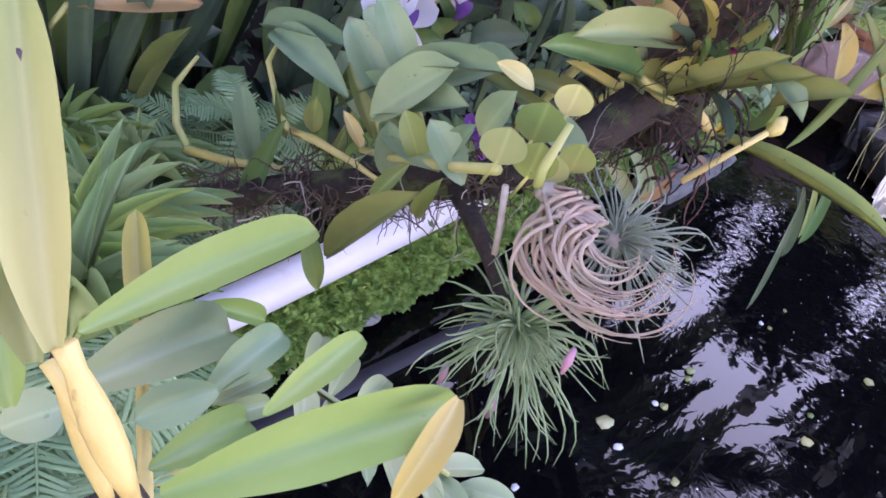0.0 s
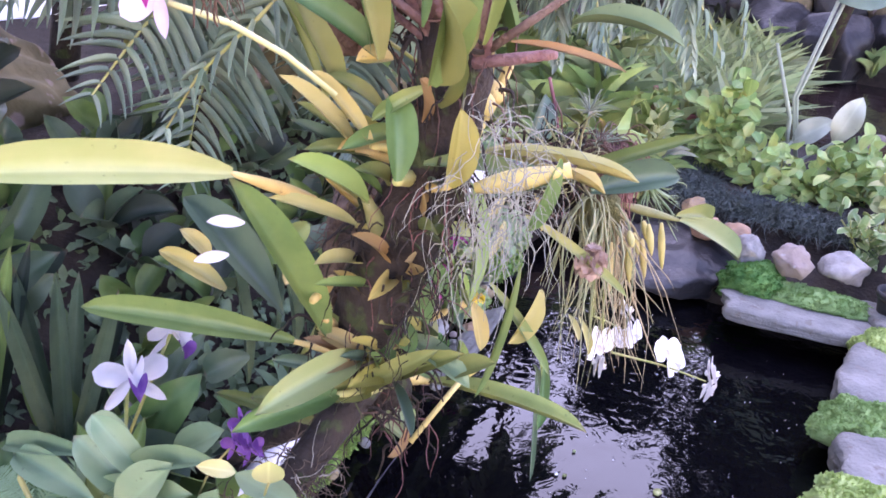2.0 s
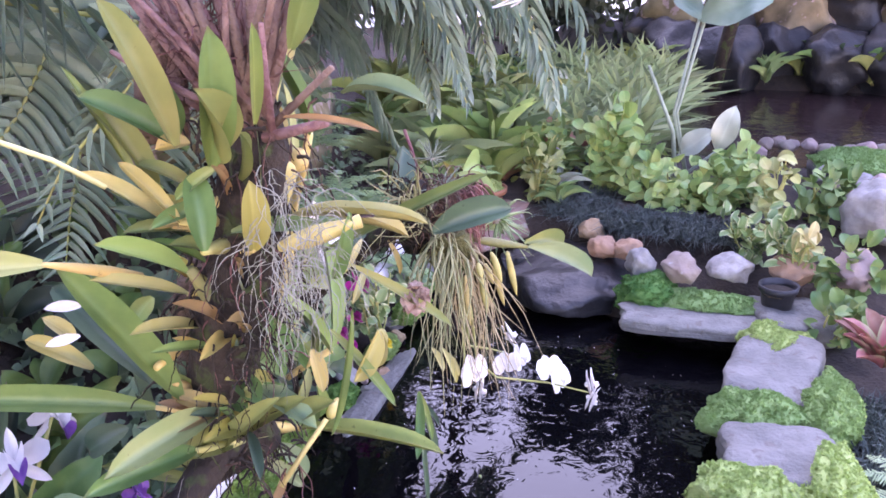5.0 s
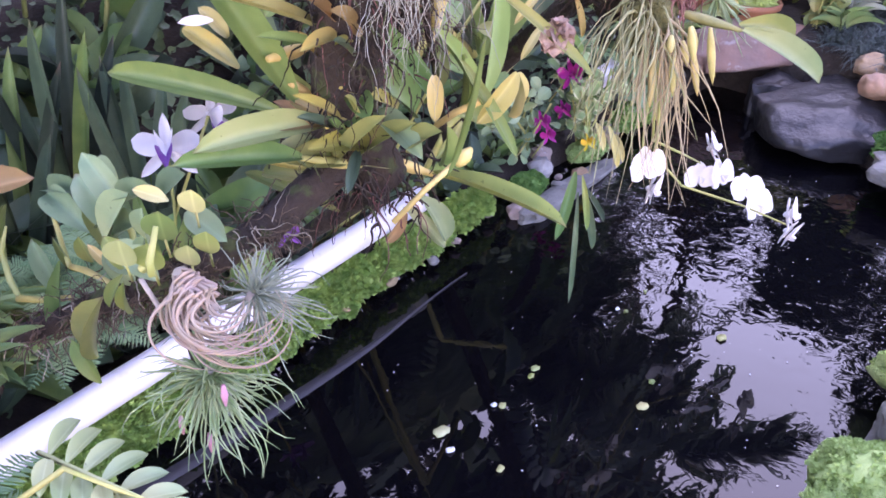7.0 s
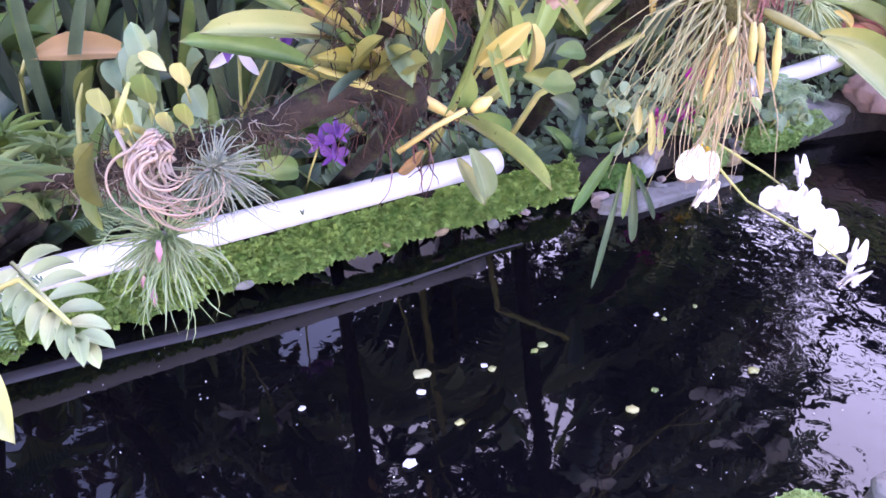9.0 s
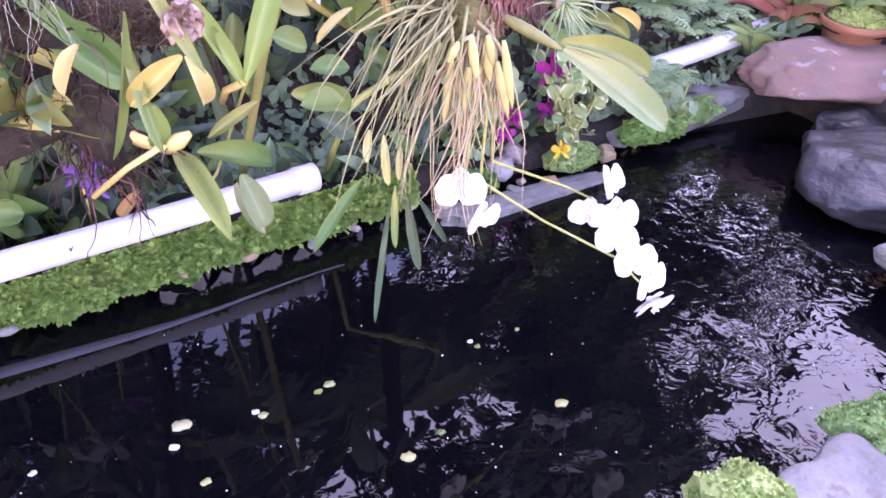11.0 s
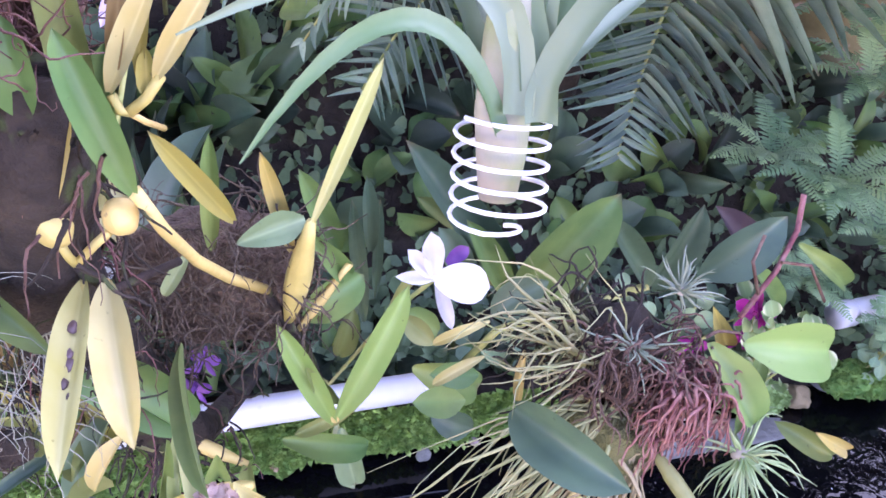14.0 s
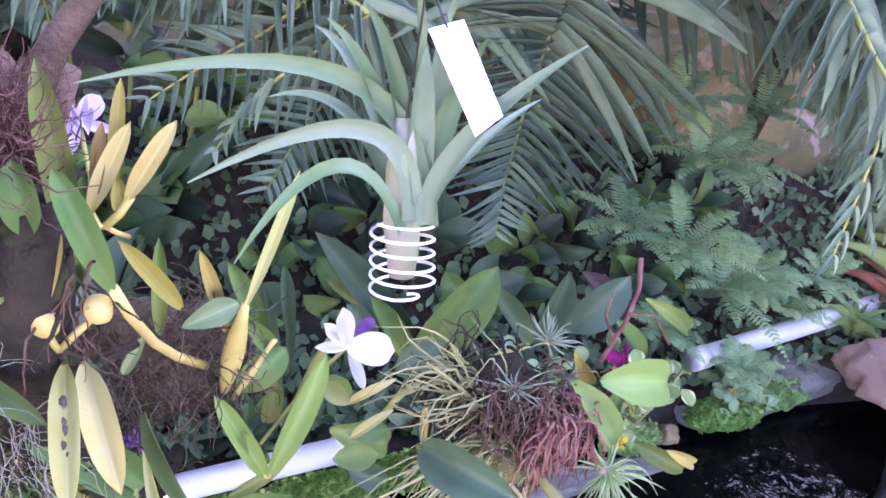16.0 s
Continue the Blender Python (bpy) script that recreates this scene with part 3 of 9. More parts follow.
for k, (x, y, z, sx, sy, sz) in enumerate([(2.06, -1.50, 0.10, 0.14, 0.19, 0.10), (2.53, -1.50, 0.10, 0.17, 0.19, 0.10), (3.10, -1.56, 0.11, 0.16, 0.15, 0.09),
                                            (1.58, -1.50, 0.10, 0.17, 0.19, 0.10), (2.62, -1.73, 0.12, 0.26, 0.10, 0.09), (2.06, -1.72, 0.13, 0.32, 0.10, 0.09), (1.20, -1.42, 0.09, 0.22, 0.10, 0.09), (1.56, -1.71, 0.13, 0.22, 0.10, 0.08)]):
    moss_cushion((x, y, z), (sx, sy, sz), MOSSL, "light green moss cushion spilling over the edging stones", 10 + k, 1300, 0.016)
moss_cushion((3.40, -1.03, 0.13), (0.14, 0.15, 0.12), MOSS, "bright green moss cushion hanging over the dark rock", 20, 800)
moss_cushion((3.38, -1.28, 0.15), (0.10, 0.26, 0.05), MOSSL, "light green moss between the slab and the pebbles", 21, 700)
slab((3.48, 0.10, 0.07), (0.55, 0.22, 0.09), 9, 7, "flat grey stone lying below the pipe")
moss_cushion((3.12, -0.03, 0.07), (0.16, 0.07, 0.06), MOSS, "bright green moss on the bank below the ferns", 43, 600)
# far end rocks
slab((3.66, -0.66, 0.07), (0.62, 0.62, 0.27), 38, 31, "dark wet angular rock at the water", DROCK)
slab((3.82, -0.36, 0.03), (0.42, 0.34, 0.24), 10, 32, "dark wet rock dipping into the pond", DROCK)
slab((4.14, -0.17, 0.20), (1.10, 0.44, 0.22), -14, 33, "large red-brown rock leaning over the pond", RROCK)
for k, (x, y, z, r, mt, lb) in enumerate([(3.47, -1.16, 0.26, 0.085, PINK, "rough pink stone on the moss"), (3.58, -1.36, 0.25, 0.095, PALE, "pale grey rounded stone on the moss"),
                                           (3.52, -0.98, 0.25, 0.08, PALE, "pale grey pitted stone beside the moss"), (3.88, -0.69, 0.27, 0.075, OCHRE, "ochre brown cobble on the bank"),
                                           (3.70, -0.79, 0.25, 0.08, OCHRE, "ochre brown cobble on the bank"), (3.68, -0.89, 0.25, 0.075, OCHRE, "dark ochre cobble on the bank"),
                                           (3.62, -1.62, 0.25, 0.10, OCHRE, "ochre brown stone behind the black pot"), (3.58, -1.86, 0.29, 0.11, PINK, "reddish brown cobble on the bank"),
                                           (4.05, -1.98, 0.40, 0.20, PALE, "large smooth grey boulder"), (4.55, -1.86, 0.40, 0.07, PINK, "pink pebble beside the planter"),
                                           (4.60, -1.95, 0.41, 0.07, PALE, "grey pebble beside the planter"), (4.57, -2.05, 0.41, 0.075, PINK, "pink pebble beside the planter"),
                                           (4.75, -1.78, 0.40, 0.07, PALE, "grey pebble beside the planter")]):
    stone("cobble", (x, y, z), (r, r * 1.05, r * 0.85), mt, lb, 50 + k, k * 37, 0.30, 3, "cobbles of the bank")
for k in range(14):
    stone("pebble", (5.62 + RNG.uniform(-0.1, 0.12), -1.45 - k * 0.055 + RNG.uniform(-0.03, 0.03), 0.33 + RNG.uniform(0, 0.05)), (0.055, 0.06, 0.045), PINK, "pink pebble edging the upper pond", 80 + k, k * 50, 0.15, 2, "pink pebbles")
for k in range(9):
    stone("boulder", (9.3 + RNG.uniform(-0.2, 0.5), -3.6 + k * 0.5, 0.35 + RNG.uniform(0, 0.25)), (0.45, 0.42, 0.4), DROCK, "weathered dark rock of the small cascade", 100 + k, k * 40, 0.3, 3, "cascade rocks")
# rock face behind the planting
stone("rock_face", (3.9, 1.45, 0.5), (1.25, 0.5, 0.95), CLIFF, "ochre and mauve rock face with lichen", 61, 8, 0.3, 5)
stone("rock_face", (1.7, 1.95, 0.45), (1.1, 0.5, 0.7), CLIFF, "brown rock face in the shade of palms", 62, -5, 0.3, 5)
stone("rock_face", (-0.4, 1.95, 0.4), (1.1, 0.5, 0.65), CLIFF, "brown rock face behind dark leaves", 63, 9, 0.3, 5)

# ---- leaves shared by the plants ----
SHAPES = {
    "strap": blade(14, 0.34, 0.30, 0.46, 1.15, 0.012, stem=0.24),
    "strapflat": blade(14, 0.16, 0.28, 0.46, 1.25, 0.012, stem=0.24),
    "round": blade(9, 0.06, 0.16, 0.52, 1.0, 0.012, stem=0.12),
    "oval": blade(8, 0.12, 0.18, 0.45, 0.6, 0.012, stem=0.08),
    "point": blade(8, 0.20, 0.22, 0.35, 0.15, 0.012, stem=0.2),
    "lance": blade(9, 0.3, 0.3, 0.25, 0.05, 0.01, stem=0.7),
    "tape": blade(6, 0.10, 0.16, 0.25, 0.0, 0.01, stem=0.8),
    "petal": blade(9, -0.12, 0.12, 0.55, 1.0, 0.01, stem=0.3, wave=0.05),
    "sepal": blade(8, -0.1, 0.15, 0.5, 0.4, 0.01, stem=0.2),
    "lip": blade(8, 0.6, 0.9, 0.6, 0.7, 0.01, stem=0.4, wave=0.15),
    "wave": blade(9, 0.15, 0.15, 0.5, 0.5, 0.01, stem=0.1, wave=0.12),
}
_made = {}


def shape(kind, material):
    key = (kind, material.name)
    if key not in _made:
        _made[key] = mesh_from(*SHAPES[kind], material)
    return _made[key]


TO_EYE = (-0.55, -0.65, 0.75)


def leaf(plant, base, tip, width, material=GREEN, kind="strap", face=TO_EYE, name="leaf", label=""):
    return part(name, shape(kind, material), plant, blade_pose(base, tip, width * (0.84 if kind[:5] == "strap" else 1.0), face, width * 2.2 if kind[:5] == "strap" else 9.0), label)


def stalk(plant, pts, radii, material, name="stem", sides=8, label=""):
    return part(name, mesh_from(*tube(pts, radii, sides), material), plant, None, label)


def bulb(plant, base, tip, r, material=BULB, name="pseudobulb", waist=0.35):
    a, b = Vector(base), Vector(tip)
    prof = [0.45, 0.75, 0.98, 1.0, 0.85, 0.6, waist]
    pts = [a.lerp(b, i / 6) for i in range(7)]
    return stalk(plant, pts, [r * k for k in prof], material, name)


# ---- kinds of plant ----
DARKBULB = mat("pseudobulb_olive", (0.17, 0.19, 0.06), 0.55, (0.26, 0.24, 0.09), 20, bump=0.25, bump_scale=90, vary=0.1)
PALEBULB = mat("pseudobulb_pale", (0.54, 0.44, 0.16), 0.6, (0.38, 0.34, 0.12), 20, bump=0.25, bump_scale=90, vary=0.15)


def rand_dir(rng, up=0.0, spread=1.0):
    v = Vector((rng.uniform(-1, 1), rng.uniform(-1, 1), rng.uniform(-1, 1) + up))
    return (v * spread).normalized()


def withered_flower(plant, at, size):
    s = Soup()
    rng = random.Random(5)
    for k in range(9):
        a = k * 0.7
        d = Vector((0.5 * math.cos(a), 0.5 * math.sin(a), -0.8 + 0.25 * rng.random()))
        m = blade_pose(Vector(at) - d * size * 0.6, Vector(at) + d * size, size * 0.9, (math.cos(a), math.sin(a), 0.3))
        v, f = SHAPES["wave"]
        s.add([m @ (Vector(p) + Vector((0, 0, 0.05 * rng.uniform(-1, 1)))) for p in v], f)
    part("withered_flower", s.mesh(WITHERED), plant, None, "withered brownish pink flower")


def phal_flower(plant, at, face, size):
    """White moth orchid: three sepals, two broad petals, a small lip."""
    fl = part("flower", mesh_from(*rough_ball(at, (size * 0.1,) * 3, 3, 0.1, 2), WHITE), plant)
    n = Vector(face).normalized()
    x, y, z = frame_of(Vector((0, 0, 1)) - n * n.z, n)
    c = Vector(at)
    for ang, l, w, kd in ((90, 0.54, 0.46, "sepal"), (215, 0.52, 0.44, "sepal"), (325, 0.52, 0.44, "sepal"), (10, 0.60, 0.72, "petal"), (170, 0.60, 0.72, "petal")):
        a = radians(ang)
        d = x * math.cos(a) + y * math.sin(a) + n * 0.15
        off = n * (0.012 if kd == "petal" else 0)
        part("petal", shape(kd, WHITE), fl, blade_pose(c + off, c + off + d * l * size, w * size, n))
    part("lip", shape("lip", WHITE), fl, blade_pose(c + n * 0.01, c + n * size * 0.2 - y * size * 0.22, size * 0.16, n))


def catt_flower(plant, at, face, size, petal=WHITE, lip=PURPLE, roll=0):
    fl = part("flower", mesh_from(*rough_ball(at, (size * 0.06,) * 3, 3, 0.1, 2), petal), plant)
    n = Vector(face).normalized()
    x, y, z = frame_of(Vector((0, 0, 1)) - n * n.z, n)
    c = Vector(at)
    for ang, l, w, kd in ((90, 0.55, 0.17, "sepal"), (222, 0.55, 0.17, "sepal"), (318, 0.55, 0.17, "sepal"), (22, 0.52, 0.34, "petal"), (158, 0.52, 0.34, "petal")):
        a = radians(ang + roll)
        d = x * math.cos(a) + y * math.sin(a) + n * 0.12
        part("petal", shape(kd, petal), fl, blade_pose(c, c + d * l * size, w * size, n))
    part("lip", shape("lip", petal), fl, blade_pose(c, c + n * size * 0.38 - y * size * 0.12, size * 0.26, y))
    part("lip_mouth", shape("lip", lip), fl, blade_pose(c + n * size * 0.2 - y * size * 0.05, c + n * size * 0.47 - y * size * 0.24, size * 0.24, y), "purple lip")


def air_plant(name, at, radius, count, label, material, width, seed, up=(0, 0, 1), droop=0.25, heart=None, spread=1.0, group="air plants", curl=0.0):
    """A rosette of thin silvery leaves."""
    rng = random.Random(seed)
    ob = thing(name, at, label, "air plant", group)
    s = Soup()
    c = Vector(at)
    upv = Vector(up).normalized()
    for _ in range(count):
        d = (rand_dir(rng) * spread + upv * rng.uniform(0.1, 0.9)).normalized()
        ln = radius * rng.uniform(0.45, 1.15)
        p0 = c + d * radius * 0.05
        side = rand_dir(rng) * (curl + 0.18)
        pts, rad = [], []
        for i in range(8):
            t = i / 7
            pts.append(p0 + d * ln * t + Vector((0, 0, -droop * ln * t * t)) + side * ln * math.sin(t * 3.0) * t)
            rad.append(width * (1 - t) ** 0.7 + 0.0003)
        s.add(*tube(pts, rad, 4, False))
    part("foliage", s.mesh(material), ob)
    part("heart", mesh_from(*rough_ball(at, (radius * 0.12,) * 3, seed, 0.3, 2), heart or ROOT), ob)
    return ob


def tangle(plant, at, size, count, material, r, seed, name="root_mass", drop=0.0, length=0.12):
    """Many thin crooked roots round a centre."""
    rng = random.Random(seed)
    s = Soup()
    for _ in range(count):
        p = Vector(at) + Vector((rng.uniform(-1, 1) * size[0], rng.uniform(-1, 1) * size[1], rng.uniform(-1, 1) * size[2]))
        d = rand_dir(rng)
        pts = [p]
        n = rng.randint(8, 13)
        for i in range(n):
            d = (d + rand_dir(rng) * 0.5 + Vector((0, 0, -drop))).normalized()
            pts.append(pts[-1] + d * length / n * rng.uniform(0.6, 1.3))
        k = rng.uniform(0.5, 1.2)
        s.add(*tube(pts, [r * k * (1 - 0.6 * i / n) for i in range(n + 1)], 4, False))
    return part(name, s.mesh(material), plant)


def spray(plant, at, tips, count, r, material, seed, name="thin_leaves", sag=0.10, jitter=0.17):
    """Thin grassy leaves from one crown to an area of tips."""
    rng = random.Random(seed)
    s = Soup()
    for _ in range(count):
        a, b = tips[rng.randrange(len(tips))], tips[rng.randrange(len(tips))]
        e = Vector(a).lerp(Vector(b), rng.random()) + rand_dir(rng) * jitter * rng.random()
        b0 = Vector(at) + rand_dir(rng) * 0.03
        e = b0.lerp(e, rng.uniform(0.75, 1.05))
        pts = bend(b0, e, Vector((0, 0, sag * rng.uniform(0.2, 1))) + rand_dir(rng) * 0.045, 7, 0.003)
        k = rng.uniform(0.5, 1.4)
        s.add(*tube(pts, [r * k * (1 - 0.85 * (i / 7) ** 1.5) for i in range(8)], 4, False))
    return part(name, s.mesh(material), plant)


def palm_frond(plant, pts, count, length, material=PALM, width=0.016, droop=0.35, face=(0, -0.6, 0.8), spread=55, rng=None, start=0.08):
    """A feather frond along the points: midrib and single leaflets on both sides."""
    rng = rng or RNG
    pts = [Vector(p) for p in pts]
    segs = [(b - a).length for a, b in zip(pts, pts[1:])]
    total = sum(segs)
    fr = stalk(plant, pts, [0.009 * (1 - 0.75 * i / (len(pts) - 1)) for i in range(len(pts))], GBULB, "midrib", 6)

    def along(t):
        s_ = t * total
        for a, b, l_ in zip(pts, pts[1:], segs):
            if s_ <= l_ or b is pts[-1]:
                return a.lerp(b, min(1, s_ / l_)), (b - a).normalized()
            s_ -= l_

    me = shape("tape", material)
    for i in range(count):
        t = start + (1 - start) * i / (count - 1)
        p, d = along(t)
        x, y, z = frame_of(d, face)
        k = math.sin(math.pi * min(1, 0.25 + 0.7 * t)) ** 0.6 * (1 - 0.55 * max(0, t - 0.6) / 0.4)
        for sgn in (-1, 1):
            a = radians(spread * rng.uniform(0.85, 1.15) * (1 - 0.45 * t))
            dl = y * math.cos(a) + x * sgn * math.sin(a) + Vector((0, 0, -droop * rng.uniform(0.6, 1.2))) + rand_dir(rng) * 0.06
            ln = length * k * rng.uniform(0.85, 1.1)
            part("leaflet", me, fr, blade_pose(p, p + dl.normalized() * ln, width * rng.uniform(0.8, 1.15), z + x * sgn * 0.5))
    return fr


def fern(name, at, fronds, length, label, material=FERN, seed=0, up=0.6, pinna=0.05, lean=(0, -0.3, 0), group="ferns"):
    rng = random.Random(seed)
    ob = thing(name, at, label, "fern", group)
    for k in range(fronds):
        a = 2 * math.pi * k / fronds + rng.uniform(-0.3, 0.3)
        d = (Vector((math.cos(a), math.sin(a), up * rng.uniform(0.6, 1.4))) + Vector(lean)).normalized()
        ln = length * rng.uniform(0.7, 1.1)
        s = Soup()
        n = 24
        pts = [Vector(at) + d * ln * (i / n) + Vector((0, 0, -0.45 * ln * (i / n) ** 2)) for i in range(n + 1)]
        s.add(*tube(pts, [0.0022 * (1 - 0.8 * i / n) for i in range(n + 1)], 4, False))
        for i in range(2, n + 1):
            y = (pts[i] - pts[i - 1]).normalized()
            x, _, z = frame_of(y, (0, 0, 1))
            w = pinna * math.sin(math.pi * (0.12 + 0.86 * i / n)) ** 0.8
            for sg in (-1, 1):
                dl = (x * sg + y * 0.35 - z * rng.uniform(-0.05, 0.5)).normalized()
                p = pts[i]
                h = ln / n * 0.40
                s.add([p - y * h * 0.6, p + y * h * 0.6, p + dl * w * 0.55 + y * h, p + dl * w, p + dl * w * 0.55 - y * h * 0.8, p + dl * w * 0.5 + z * 0.003], [(0, 5, 4), (0, 1, 5), (1, 2, 5), (5, 2, 3), (5, 3, 4)])
        part("frond", s.mesh(material), ob)
    return ob


def rosette(name, at, count, length, width, label, material, seed, kind="lance", up=0.7, category="bromeliad", group="", lean=(0, 0, 0)):
    rng = random.Random(seed)
    ob = thing(name, at, label, category, group)
    for k in range(count):
        a = k * 2.4 + rng.uniform(-0.2, 0.2)
        t = k / count
        d = (Vector((math.cos(a), math.sin(a), up * (0.3 + 1.3 * t))) + Vector(lean)).normalized()
        ln = length * rng.uniform(0.75, 1.1) * (1 - 0.25 * t)
        c = Vector(at)
        leaf(ob, c + d * 0.012, c + d * ln, width * rng.uniform(0.85, 1.1), material, kind, (-d.x * 0.6, -d.y * 0.6, 1))
    return ob


def shrub(name, at, size, count, length, width, label, material, seed, kind="oval", category="plant", group="", face=(-0.5, -0.2, 0.9), stems=6):
    """A leafy low plant: stems and separate leaves all round."""
    rng = random.Random(seed)
    ob = thing(name, at, label, category, group)
    c = Vector(at)
    tops = []
    for k in range(stems):
        e = c + Vector((rng.uniform(-1, 1) * size[0] * 0.7, rng.uniform(-1, 1) * size[1] * 0.7, size[2] * rng.uniform(0.6, 1.0)))
        pts = bend(c + Vector((rng.uniform(-1, 1) * size[0] * 0.3, rng.uniform(-1, 1) * size[1] * 0.3, -0.03)), e, rand_dir(rng) * 0.03, 5)
        stalk(ob, pts, 0.004, GBULB, "stem", 5)
        tops.append(pts)
    for k in range(count):
        pts = tops[rng.randrange(stems)]
        p = pts[rng.randint(1, 5)] + rand_dir(rng) * min(size) * 0.35
        d = (rand_dir(rng) + (p - c) * 1.2 / max(size) * 0.5 + Vector((0, 0, 0.1))).normalized()
        ln = length * rng.uniform(0.6, 1.15)
        leaf(ob, p, p + d * ln, width * rng.uniform(0.7, 1.15), material, kind, Vector(face) + rand_dir(rng) * 0.5)
    return ob


def grass_patch(name, at, size, count, h, label, material, seed, turn=0):
    rng = random.Random(seed)
    s = Soup()
    q = Matrix.Rotation(radians(turn), 3, 'Z')
    for _ in range(count):
        p = Vector(at) + q @ Vector((rng.uniform(-1, 1) * size[0], rng.uniform(-1, 1) * size[1], 0))
        d = (rand_dir(rng) * 0.9 + Vector((-0.3, 0, 0.9))).normalized()
        l_ = h * rng.uniform(0.6, 1.2)
        x, y, z = frame_of(d, rand_dir(rng))
        w = 0.0022
        a, b = p + d * l_ * 0.5, p + d * l_ + Vector((d.x * 0.4, d.y * 0.4, -0.55)) * l_ * 0.7
        s.add([p - x * w, p + x * w, a + x * w, a - x * w, b, p + z * w, a + z * w], [(0, 1, 2, 3), (3, 2, 4), (0, 5, 6, 3), (3, 6, 4), (5, 1, 2, 6), (6, 2, 4)])
    return solo(name, s.mesh(material), label, "grass", kind="stuff")


def arch_leaf(plant, base, ctrl, tip, w, material, name="leaf"):
    """A channelled strap leaf that rises to ctrl and arches over to tip."""
    a, b, c = Vector(base), Vector(ctrl), Vector(tip)
    v, f = [], []
    n = 12
    ref = Vector((0, 0, 1))
    for i in range(n + 1):
        t = i / n
        p = a * (1 - t) ** 2 + b * 2 * t * (1 - t) + c * t * t
        d = (b - a) * (1 - t) + (c - b) * t
        x, y, z = frame_of(d, ref if abs(d.normalized().z) < 0.95 else (p - a) + Vector((0.01, 0.02, 0.5)))
        ref = z
        k = w * 0.5 * (1 - t ** 2.2) ** 0.8 * (0.85 + 0.15 * math.sin(math.pi * t)) + 0.0006
        for u, h in ((-1, 0.55), (-0.5, 0.14), (0, 0), (0.5, 0.14), (1, 0.55)):
            v.append(p + x * u * k + z * h * k)
        for u, h in ((-1, 0.55), (-0.5, 0.06), (0, -0.12), (0.5, 0.06), (1, 0.55)):
            v.append(p + x * u * k + z * h * k)
    for i in range(n):
        for k in range(4):
            q = i * 10 + k
            f.append((q, q + 1, q + 11, q + 10))
            f.append((q + 5, q + 15, q + 16, q + 6))
    return part(name, mesh_from(v, f, material), plant)


def wire_coil(plant, at, r, h, turns, axis=(0, 0, 1), grow=0.0):
    x, y, z = frame_of(axis, (0.2, -0.5, 0.1))
    n = int(turns * 20)
    pts = []
    for i in range(n + 1):
        t = i / n
        a = 2 * math.pi * turns * t
        k = r * (1 + grow * (1 - t)) if i > 8 else r * (1 + grow) * (0.2 + 0.8 * i / 8)
        pts.append(Vector(at) + y * h * t + (x * math.cos(a) + z * math.sin(a)) * k)
    stalk(plant, pts, 0.0016, WIRE, "wire_coil", 8, "white wire spiral basket")


RUSTY = mat("bark_rust", (0.17, 0.06, 0.05), 0.9, (0.31, 0.17, 0.13), 40, bump=0.5, bump_scale=150, vary=0.2)
MOSSDULL = mat("moss_dull", (0.10, 0.10, 0.035), 0.95, (0.17, 0.16, 0.06), 40, bump=1.0, bump_scale=150, vary=0.1)
BROWNY = mat("dry_grass_leaf", (0.46, 0.36, 0.20), 0.8, (0.35, 0.28, 0.16), 40, bump=0.2, vary=0.2)
VANDA = mat("stem_silver_green", (0.22, 0.27, 0.13), 0.6, (0.34, 0.30, 0.26), 18, bump=0.2, vary=0.05)
VANDALEAF = leaf_mat("leaf_silver_strap", (0.09, 0.19, 0.07), (0.16, 0.25, 0.14), rough=0.42, vary=0.1, aged=(0.26, 0.31, 0.23))
LIMESTEM = mat("stem_lime", (0.55, 0.55, 0.25), 0.6, vary=0.1)


def tag_card(plant, corners):
    """A white plastic plant tag with three lines of faint writing."""
    c = [Vector(p) for p in corners]
    n = (c[1] - c[0]).cross(c[3] - c[0]).normalized() * 0.0006
    v = [p - n for p in c] + [p + n for p in c]
    f = [(0, 1, 2, 3), (7, 6, 5, 4), (0, 4, 5, 1), (1, 5, 6, 2), (2, 6, 7, 3), (3, 7, 4, 0)]
    tag = part("tag", mesh_from(v, f, CARD, False), plant, None, "white plastic plant tag")
    for k in range(3):
        s0 = 0.3 + 0.2 * k
        a = c[0].lerp(c[3], 0.25).lerp(c[1].lerp(c[2], 0.25), s0)
        b = c[0].lerp(c[3], 0.25 + 0.5 - 0.1 * k).lerp(c[1].lerp(c[2], 0.25 + 0.5 - 0.1 * k), s0)
        w = (c[1] - c[0]) * 0.03
        for o in (n * 1.6, n * -1.6):
            part("writing", mesh_from([a + o, b + o, b + w + o, a + w + o, a + o * 0.9, b + o * 0.9, b + w + o * 0.9, a + w + o * 0.9],
                                      [(0, 1, 2, 3), (7, 6, 5, 4), (0, 4, 5, 1), (2, 6, 7, 3)], BROWNY, False), tag)
    h = (c[0] + c[1]) / 2
    d = (h - (c[2] + c[3]) / 2).normalized()
    stalk(plant, [h - d * 0.004, h + d * 0.012, h + d * 0.03 + Vector((0.0, 0.01, 0.01))], 0.0012, PLASTIC, "tag_loop", 6)


TILLG = mat("tillandsia_green", (0.15, 0.26, 0.10), 0.7, (0.30, 0.38, 0.21), 30, bump=0.2, bump_scale=300, vary=0.15)
PINKBUD = mat("bud_pink", (0.50, 0.22, 0.32), 0.6, (0.42, 0.25, 0.28), 40, bump=0.2, vary=0.1)
LOBED = leaf_mat("leaf_pale_lobed", (0.42, 0.52, 0.28), (0.34, 0.46, 0.22))

